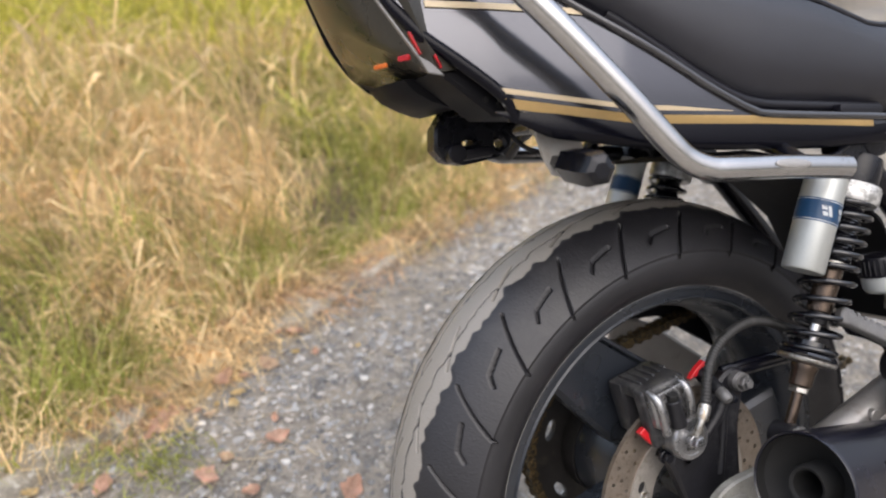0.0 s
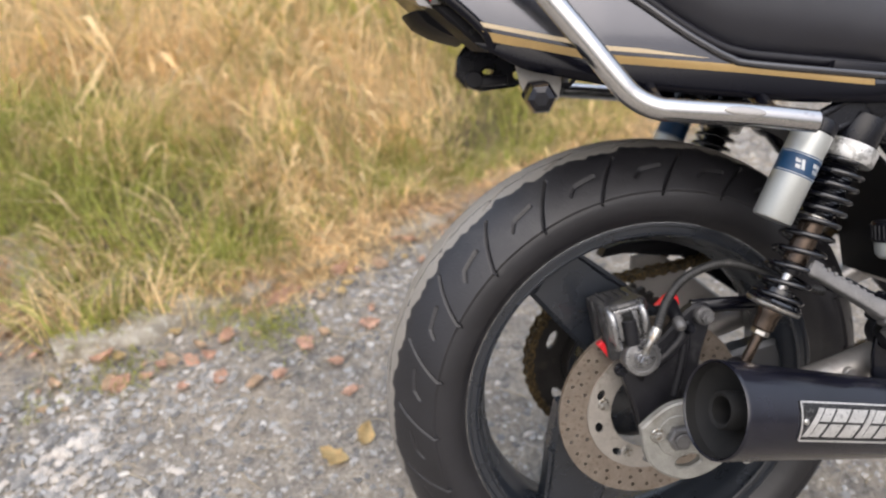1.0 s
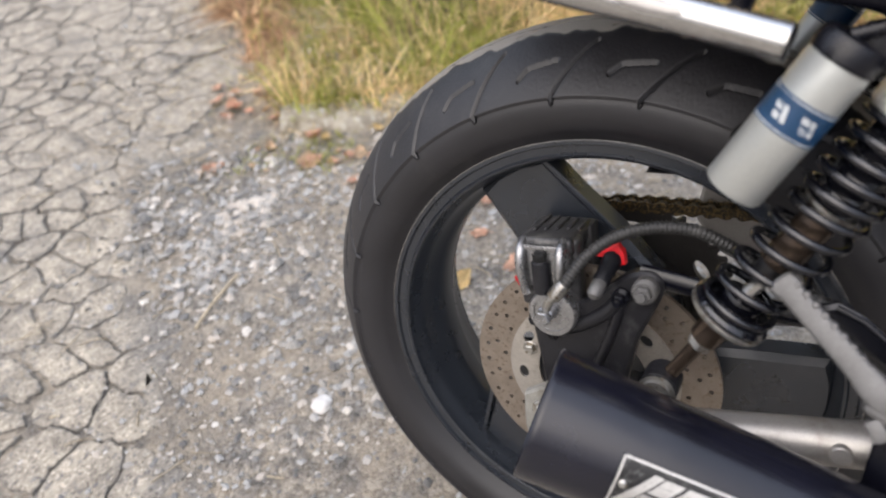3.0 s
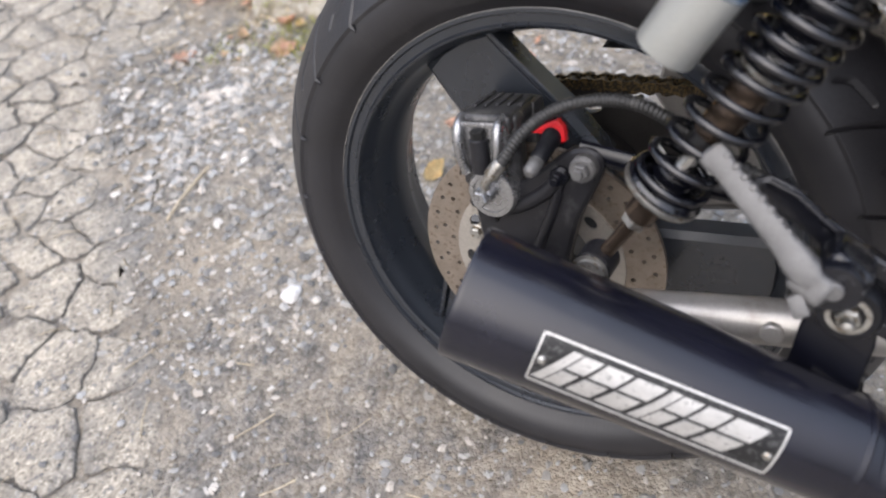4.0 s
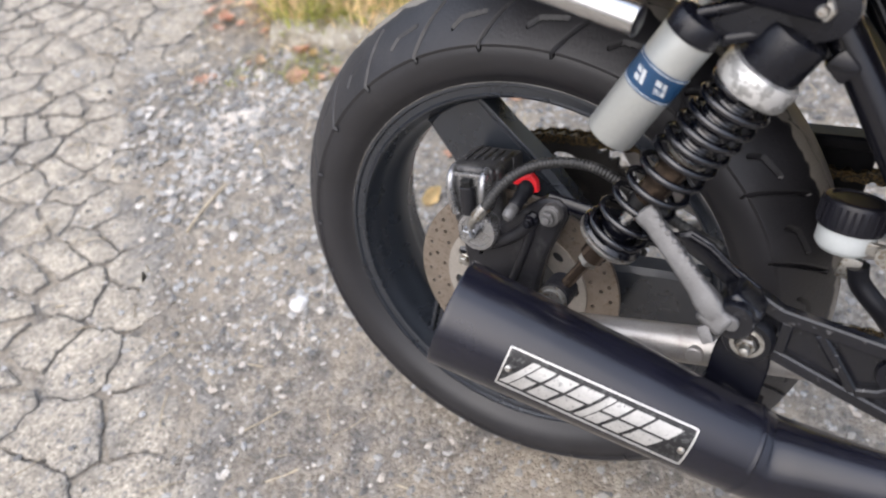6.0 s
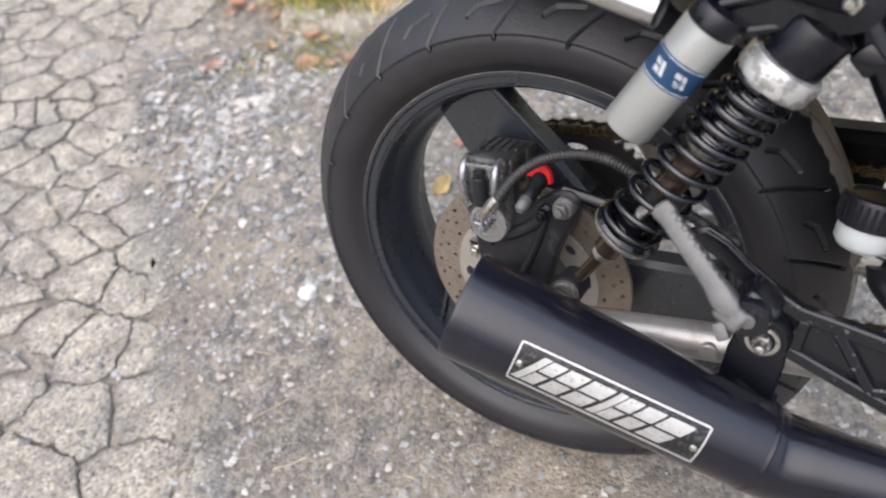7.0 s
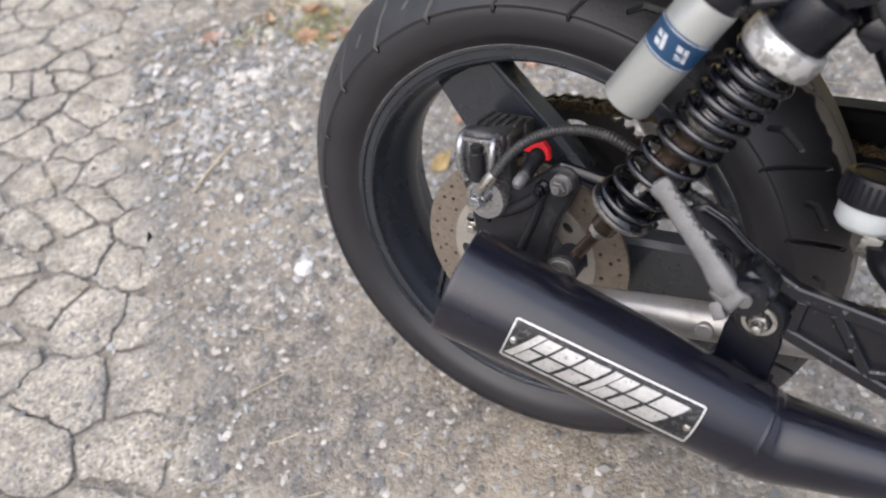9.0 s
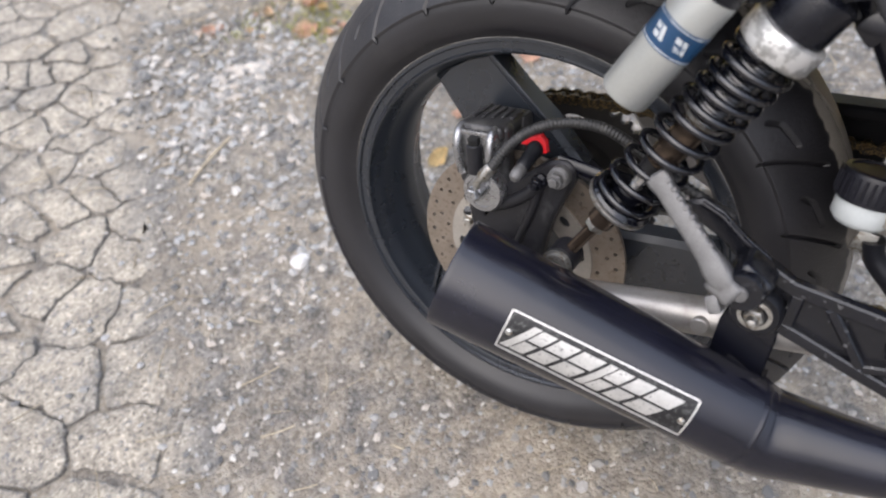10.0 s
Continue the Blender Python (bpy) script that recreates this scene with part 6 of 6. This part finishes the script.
# -- grass --
def clump(x, y, f, z):
    """Smooth random values over the ground, about -0.5 to 0.5, for whole arrays of points."""
    u, v = x * f + z * 17.31, y * f + z * 5.77
    i, j = np.floor(u), np.floor(v)
    a, b = u - i, v - j
    a, b = a * a * (3 - 2 * a), b * b * (3 - 2 * b)
    cell = lambda p, q: np.modf(np.abs(np.sin(p * 127.1 + q * 311.7 + z * 74.7) * 43758.5453))[0]
    return (cell(i, j) * (1 - a) + cell(i + 1, j) * a) * (1 - b) + (cell(i, j + 1) * (1 - a) + cell(i + 1, j + 1) * a) * b - 0.5


def grass(name, mat, label, count, seed, area, length, width, want, droop, plumes=0.0, reach=0.02):
    """Bent blades in leaning tufts, where the area's chance allows; some end in a seed head."""
    rng = np.random.default_rng(seed)
    verts, faces = [], []
    made = 0
    while made < count:
        x = rng.uniform(area[0], area[1], 4000)
        y = rng.uniform(area[2], area[3], 4000)
        k = kerb_dist(x, y)
        ok = (k + 0.10 * clump(x, y, 3.5, 31) + 0.05 * clump(x, y, 11.0, 32) > reach + 0.02)
        x, y, k = x[ok], y[ok], k[ok]
        chance = want(x, y, k)
        ok = rng.uniform(size=x.size) < chance
        for px, py, pk in zip(x[ok], y[ok], k[ok]):
            tuft = noise.noise((px * 4.5, py * 4.5, seed * 1.7))
            ln = length * math.exp(rng.normal(0, 0.30)) * min(1.0, 0.50 + max(0.0, pk) * 1.3) * (1.0 + 0.9 * tuft)
            w = width * rng.uniform(0.6, 1.3) * (1 + 0.25 * max(0, pk - 1.0))
            a = 2 * math.pi * noise.noise((px * 2.3, py * 2.3, seed * 3.1)) * 1.6 + rng.normal(0, 0.85)
            lean = abs(rng.normal(droop, 0.45))
            d = np.array([math.cos(a), math.sin(a)])
            side = np.array([-d[1], d[0]]) * w * 0.5
            if rng.uniform() < 0.5:
                side = d * w * 0.5
            floor = max(lie(px, py), kerb_top(px, py))
            pos, ang = np.array([px, py, floor - 0.01]), lean * 0.35
            head = rng.uniform() < plumes
            widths = (0.6, 0.5, 2.3, 0.5) if head else (1.0, 0.75, 0.42, 0.08)
            rows = []
            for seg in range(4):
                f = widths[seg]
                rows.append((pos[0] - side[0] * f, pos[1] - side[1] * f, pos[2]))
                rows.append((pos[0] + side[0] * f, pos[1] + side[1] * f, pos[2]))
                step = ln / 3 * ((1.25, 1.15, 0.5, 0)[seg] if head else 1.0)
                ang2 = min(ang, 1.95)
                pos = pos + np.array([d[0] * math.sin(ang2), d[1] * math.sin(ang2), math.cos(ang2)]) * step
                pos[2] = max(pos[2], floor + 0.004)
                ang += lean * 0.75
            b0 = made * 8
            verts.extend(rows)
            faces.extend([(b0, b0 + 1, b0 + 3, b0 + 2), (b0 + 2, b0 + 3, b0 + 5, b0 + 4), (b0 + 4, b0 + 5, b0 + 7, b0 + 6)])
            made += 1
            if made >= count:
                break
    ob = mesh_part(name, verts, faces, mat, None)
    tagged(ob, label, "grass", kind="stuff")
    return ob


def along(x, y):
    return (x - KERB_A[0]) * KD.x + (y - KERB_A[1]) * KD.y


def hollow(x, y, k):
    """The gap behind the kerb: straw thinned to darken it like shade, grass green."""
    return np.exp(-((along(x, y) - 0.50) / 0.32) ** 2 - ((k - 0.16) / 0.17) ** 2)


grass("dry_grass", M_STRAW, "matted pale dry grass on the bank", 50000, 21, (-3.2, 2.6, 0.6, 3.6), 0.25, 0.0038, lambda x, y, k: np.clip(0.45 + 1.3 * clump(x, y, 2.6, 2) + 0.7 * clump(x, y, 7.0, 4), 0.02, 1) * (1 - 0.75 * hollow(x, y, k)), 1.25, 0.10)
grass("green_grass", M_GREEN, "fresh green grass tufts among the straw", 19000, 22, (-3.0, 2.4, 0.6, 3.2), 0.23, 0.0042, lambda x, y, k: np.clip(0.14 + 0.8 * clump(x, y, 1.9, 7) + 0.8 * clump(x, y, 5.0, 8) + 0.35 * hollow(x, y, k), 0.02, 1), 1.0)
grass("yellow_grass", M_OLIVE, "yellowing meadow grass further up the bank", 30000, 23, (-6.0, 9.0, 2.0, 12.0), 0.36, 0.010, lambda x, y, k: np.clip(0.35 + 1.6 * clump(x, y, 0.6, 11), 0.03, 1), 0.8)
grass("far_straw", M_STRAW, "dry meadow grass further up the bank", 28000, 24, (-6.0, 9.0, 2.2, 12.0), 0.36, 0.010, lambda x, y, k: np.clip(0.45 - 1.4 * clump(x, y, 0.6, 11), 0.05, 1), 1.0, 0.12)
# dead reddish grass fallen over the edge, thickest where the kerb ends
grass("dead_grass", M_RUSSET, "flattened russet dead grass along the kerb", 6500, 25, (-2.2, 1.8, 0.5, 2.6), 0.17, 0.0042,
      lambda x, y, k: np.exp(-((k - 0.06) / 0.15) ** 2) * (1 - 0.6 * hollow(x, y, k)) * np.clip(0.20 + 1.3 * clump(x, y, 3.0, 5) + 0.7 * np.exp(-((along(x, y) + 0.15) / 0.4) ** 2), 0, 1), 2.2, 0.0, -0.01)
grass("kerb_straw", M_STRAW, "bent straw hanging over the kerb", 4500, 26, (-1.9, 2.2, 0.5, 2.6), 0.17, 0.0040,
      lambda x, y, k: np.exp(-((k - 0.06) / 0.10) ** 2) * np.clip((along(x, y) - 0.35) / 0.2, 0.12, 1) * (1 - 0.8 * hollow(x, y, k)) * np.clip(0.1 + 1.6 * clump(x, y, 3.4, 9) + 0.7 * np.clip(along(x, y) - 0.4, 0, 1), 0, 1), 2.0, 0.0, -0.03)
grass("kerb_green", M_GREEN, "small green tufts at the kerb", 1100, 27, (-1.3, 1.6, 0.5, 2.2), 0.07, 0.0034,
      lambda x, y, k: (k < 0.12) * np.clip(-0.45 + 2.4 * clump(x, y, 5.0, 3), 0, 1), 0.9, 0.0, -0.16)


grass("gravel_tufts", M_GREEN, "small fresh green tufts growing in the gravel", 420, 30, (-1.0, -0.4, 0.55, 0.85), 0.085, 0.0034,
      lambda x, y, k: np.exp(-((x + 0.86) ** 2 + (y - 0.66) ** 2) / 0.0030) + 0.7 * np.exp(-((x + 0.55) ** 2 + (y - 0.73) ** 2) / 0.0036) + 0.5 * np.exp(-((x + 0.70) ** 2 + (y - 0.80) ** 2) / 0.0020), 0.9, 0.0, -0.30)
# dry grass bent over the kerb onto the gravel, where the bank has crept forward
grass("fringe_straw", M_STRAW, "dry straw spilling over the kerb onto the gravel", 9000, 28, (-1.0, 2.2, 0.6, 2.6), 0.14, 0.0034,
      lambda x, y, k: np.exp(-((k - 0.035) / 0.085) ** 2) * np.clip((along(x, y) - 0.42) / 0.25, 0, 1) * np.clip(0.6 + 1.2 * clump(x, y, 4.2, 13), 0, 1), 2.1, 0.0, -0.13)
grass("fringe_russet", M_RUSSET, "russet dead grass spilling over the kerb onto the gravel", 3200, 29, (-1.0, 2.2, 0.6, 2.6), 0.13, 0.0038,
      lambda x, y, k: np.exp(-((k - 0.015) / 0.08) ** 2) * np.clip((along(x, y) - 0.45) / 0.3, 0, 1) * np.clip(0.5 - 1.3 * clump(x, y, 4.2, 13), 0, 1), 2.2, 0.0, -0.13)


# -- fallen leaves, a stalk and a white pebble --
def leaf(x, y, size, turn, mat, curl):
    bm = bmesh.new()
    rows = []
    for i in range(11):
        f = i / 10
        w = size * 0.34 * math.sin(math.pi * min(1, (f * 0.94 + 0.03) ** 0.85)) ** 0.9
        px, bend = size * (f - 0.5), size * 0.10 * math.sin(2.2 * f + turn)
        zc = curl * size * abs(f - 0.5) ** 2 + 0.05 * size * noise.noise((f * 4, turn, 7))
        row = []
        for s in (-1, -0.5, 0, 0.5, 1):
            # torn, uneven margins; one side curls higher
            edge = w * (1 + 0.55 * noise.noise((f * 6, turn, 2 + s)) + 0.25 * noise.noise((f * 17, turn, 5 + s)))
            row.append(bm.verts.new((px, bend + s * edge, zc + abs(s) ** 1.5 * w * (0.65 if s > 0 else 0.40) * curl + 0.0008)))
        rows.append(row)
    for a, b in zip(rows, rows[1:]):
        for i in range(4):
            bm.faces.new((a[i], b[i], b[i + 1], a[i + 1]))
    bmesh.ops.solidify(bm, geom=list(bm.faces), thickness=0.0006)
    ob = part("fallen_leaf", bm, mat, None, angle=70)
    ob.matrix_world = pose(x, y, lie(x, y) + 0.004 + (0.007 if road_dist(x, y) > 0.06 else 0), random.uniform(-14, 14), random.uniform(-14, 14), turn)
    bm2 = bmesh.new()
    tube(bm2, [(-size * 0.5, 0, 0.001), (-size * 0.85, size * 0.05, 0.002)], 0.0007, 6)
    part("leaf_stalk", bm2, mat, ob)
    tagged(ob, "curled dry " + ("orange-brown" if mat is M_LEAF else "yellowish" if mat is M_LEAF3 else "pale tan") + " leaf lying on the gravel", "leaf", "fallen leaves")
    return ob


random.seed(9)
LEAVES = [(-.78, .67), (-.73, .66), (-.82, .62), (-.74, .58), (-.59, .56), (-.54, .57), (-.66, .59), (-.49, .67), (-.45, .70), (-.43, .60), (-.40, .51), (-.43, .34), (-.37, .38), (-.30, .45), (-.26, .52), (-.35, .72)]
for k, (x, y) in enumerate(LEAVES):
    leaf(x, y, random.uniform(0.034, 0.058), random.uniform(0, 360), M_LEAF3 if k in (11, 12) else M_LEAF2 if k in (0, 4, 8) else M_LEAF, random.uniform(0.2, 0.9))
for k in range(42):
    s, d = random.gauss(0.62, 0.22), random.gauss(-0.10, 0.07)
    x, y = KERB_A[0] + KD.x * s + KN.x * d, KERB_A[1] + KD.y * s + KN.y * d
    leaf(x, y, random.uniform(0.014, 0.034), random.uniform(0, 360), random.choice((M_LEAF, M_LEAF2, M_LEAF3)), random.uniform(0.3, 1.4))
for k in range(46):
    s = random.uniform(-0.1, 1.0)
    d = random.uniform(0.02, 0.30) if k % 3 else random.uniform(-0.14, 0.02)
    x, y = KERB_A[0] + KD.x * s + KN.x * d, KERB_A[1] + KD.y * s + KN.y * d
    leaf(x, y, random.uniform(0.030, 0.060), random.uniform(0, 360), random.choice((M_LEAF, M_LEAF, M_LEAF2)), random.uniform(0.3, 1.2))

bm = bmesh.new()
tube(bm, smooth_path([(-0.780, 0.110, 0.009), (-0.786, 0.150, 0.012), (-0.792, 0.200, 0.011), (-0.790, 0.245, 0.013)], 6), 0.0026, 8)
tagged(part("dry_stalk", bm, M_BITS), "pale dry grass stalk lying on the gravel", "stalk")
bm = bmesh.new()
bmesh.ops.create_icosphere(bm, subdivisions=3, radius=0.016)
for v in bm.verts:
    v.co *= 1 + 0.28 * noise.noise(v.co * 90)
    v.co.z *= 0.6
pebble = part("white_pebble", bm, M_PEBBLE)
pebble.location = (-0.460, 0.060, lie(-0.46, 0.06) + 0.004)
tagged(pebble, "white quartz pebble on the gravel", "pebble")


# -- cracked asphalt: separate slabs with open joints --
ROAD_ACROSS, ROAD_ALONG, ROAD_EDGE = Vector((-0.715, -0.70)), Vector((0.70, -0.714)), Vector((-0.84, 0.01))
rows = []
for far in (1.80, 2.6, 4.0, 6.5, 9.0):
    row = []
    for s in np.linspace(-14, 60, 75):
        p = ROAD_EDGE + ROAD_ACROSS * far + ROAD_ALONG * s
        row.append((p.x, p.y, 0.003 + 0.002 * noise.noise((p.x * 2, p.y * 2, 40))))
    rows.append(row)
faces = [(i * 75 + j, i * 75 + j + 1, (i + 1) * 75 + j + 1, (i + 1) * 75 + j) for i in range(4) for j in range(74)]
road = mesh_part("road", [p for row in rows for p in row], faces, M_ASPHALT)
tagged(road, "old pale asphalt road edge, cracked into many pieces", "road", kind="structure")


def clip_poly(poly, px, py, nx, ny):
    """Keeps the side of a polygon that lies behind a line."""
    out = []
    for i in range(len(poly)):
        a, b = poly[i], poly[(i + 1) % len(poly)]
        da, db = (a[0] - px) * nx + (a[1] - py) * ny, (b[0] - px) * nx + (b[1] - py) * ny
        if da <= 0:
            out.append(a)
        if da * db < 0:
            t = da / (da - db)
            out.append((a[0] + (b[0] - a[0]) * t, a[1] + (b[1] - a[1]) * t))
    return out


def wander(x, y):
    """Shifts points so that cracks run crookedly, both sides alike."""
    dx = 0.020 * noise.noise((x * 9, y * 9, 1)) + 0.010 * noise.noise((x * 30, y * 30, 2)) + 0.0035 * noise.noise((x * 95, y * 95, 3))
    dy = 0.020 * noise.noise((x * 9, y * 9, 21)) + 0.010 * noise.noise((x * 30, y * 30, 22)) + 0.0035 * noise.noise((x * 95, y * 95, 23))
    return x + dx, y + dy


def asphalt():
    """Irregular slabs, longer along the road's edge than across, with thin crooked cracks full of dirt."""
    rng = random.Random(17)
    ca, sa, long = math.cos(radians(22)), math.sin(radians(22)), 1.35
    to_uv = lambda x, y: ((x * ca + y * sa) / long, -x * sa + y * ca)
    to_xy = lambda u, v: (u * long * ca - v * sa, u * long * sa + v * ca)
    seeds = []
    tries = 0
    while len(seeds) < 760 and tries < 90000:
        tries += 1
        x, y = rng.uniform(-3.4, 0.6), rng.uniform(-1.6, 2.2)
        r = road_dist(x, y)
        if r < -0.18 or kerb_dist(x, y) > 0.03 or r > 1.9:
            continue
        gap = 0.026 + 0.078 * max(0.0, noise.noise((x * 3.4, y * 3.4, 5)) + 0.34 + rng.uniform(-0.2, 0.25)) * (1.0 if r < 0.6 else 1.3)
        if (x + 1.257) * -0.455 + (y - 0.533) * 0.890 > 0.0 and x > -1.5:
            gap = 0.17
        p = to_uv(x, y)
        if all((p[0] - a) ** 2 + (p[1] - b) ** 2 > gap * gap for a, b in seeds):
            seeds.append(p)
    for n, (u, v) in enumerate(seeds):
        x, y = to_xy(u, v)
        if road_dist(x, y) < -0.09:
            continue
        cell = [(u - 0.3, v - 0.3), (u + 0.3, v - 0.3), (u + 0.3, v + 0.3), (u - 0.3, v + 0.3)]
        for a, b in seeds:
            dx, dy = a - u, b - v
            d = math.hypot(dx, dy)
            if 0 < d < 0.6:
                crack = 0.0010 + 0.0105 * max(0, 0.18 + noise.noise(((a + u) * 3, (b + v) * 3, 2)))
                cell = clip_poly(cell, u + dx / 2 - dx / d * crack, v + dy / 2 - dy / d * crack, dx / d, dy / d)
        if len(cell) < 3:
            continue
        cell = [to_xy(*p) for p in cell]
        line, cut, depth = [], 0, -9.0
        for i in range(len(cell)):
            a, b = cell[i], cell[(i + 1) % len(cell)]
            m = max(1, int(math.hypot(b[0] - a[0], b[1] - a[1]) / 0.0065))
            for k in range(m):
                t = k / m
                px, py = wander(a[0] + (b[0] - a[0]) * t, a[1] + (b[1] - a[1]) * t)
                # corners are worn off, edges crumble
                e = -0.0050 * max(0.0, 1 - min(t, 1 - t) * m / 3.0) ** 1.5 - 0.0050 * max(0.0, noise.noise((px * 60, py * 60, 4 + n))) - 0.0024 * max(0.0, noise.noise((px * 150, py * 150, 4 + n)))
                ln = math.hypot(px - x, py - y) or 1
                px, py = px + (px - x) / ln * e, py + (py - y) / ln * e
                r = road_dist(px, py)
                lim = 0.11 * noise.noise((px * 4, py * 4, 6)) + 0.05 * noise.noise((px * 13, py * 13, 6)) + 0.01 * noise.noise((px * 70, py * 70, 6))
                depth = max(depth, r - lim)
                if r < lim:
                    cut += 1
                    px, py = px - 0.715 * (lim - r), py - 0.70 * (lim - r)
                line.append((px, py))
        if depth < 0.035 or cut > (0.65 if y > 0.45 and x > -1.5 else 0.45) * len(line):
            continue
        cx, cy = sum(p[0] for p in line) / len(line), sum(p[1] for p in line) / len(line)
        tilt = (rng.uniform(-0.005, 0.005), rng.uniform(-0.005, 0.005))
        lift = rng.uniform(-0.0010, 0.0010) + float(swell(cx, cy))
        area = 0.5 * abs(sum(line[i - 1][0] * line[i][1] - line[i][0] * line[i - 1][1] for i in range(len(line))))
        if area < 0.0018:
            continue
        bm = bmesh.new()
        grime = bm.verts.layers.float.new("grime")
        size = math.sqrt(area)
        rings = []
        steps = ((0.0, -0.014, 1.0), (0.0, -0.0030, 0.7), (0.0012, -0.0007, 0.26), (0.0050, 0.0000, 0.12), (0.018, 0.0003, 0.05), (0.45 * size, 0.0008, 0.0), (0.55 * size, 0.0008, 0.0))
        for inset, z, dirt in steps:
            ring = []
            for px, py in line:
                ln = math.hypot(px - cx, py - cy) or 1
                k = max(0.02, 1 - inset / ln)
                qx, qy = cx + (px - cx) * k, cy + (py - cy) * k
                ring.append(Vector((qx, qy, z + lift + (qx - cx) * tilt[0] + (qy - cy) * tilt[1] + 0.0018 * noise.noise((qx * 40, qy * 40, 9)))))
            rings.append(ring)
        vs = skin(bm, rings)
        for row, (_, _, dirt) in zip(vs, steps):
            for vert in row:
                gone = max(0.0, 1 - road_dist(vert.co.x, vert.co.y) / 0.07)
                vert[grime] = min(1.0, max(dirt, 0.45 * gone) + 0.45 * max(0.0, noise.noise((vert.co.x * 9, vert.co.y * 9, 12))))
        part("asphalt_piece", bm, M_ASPHALT, road, angle=70)


asphalt()
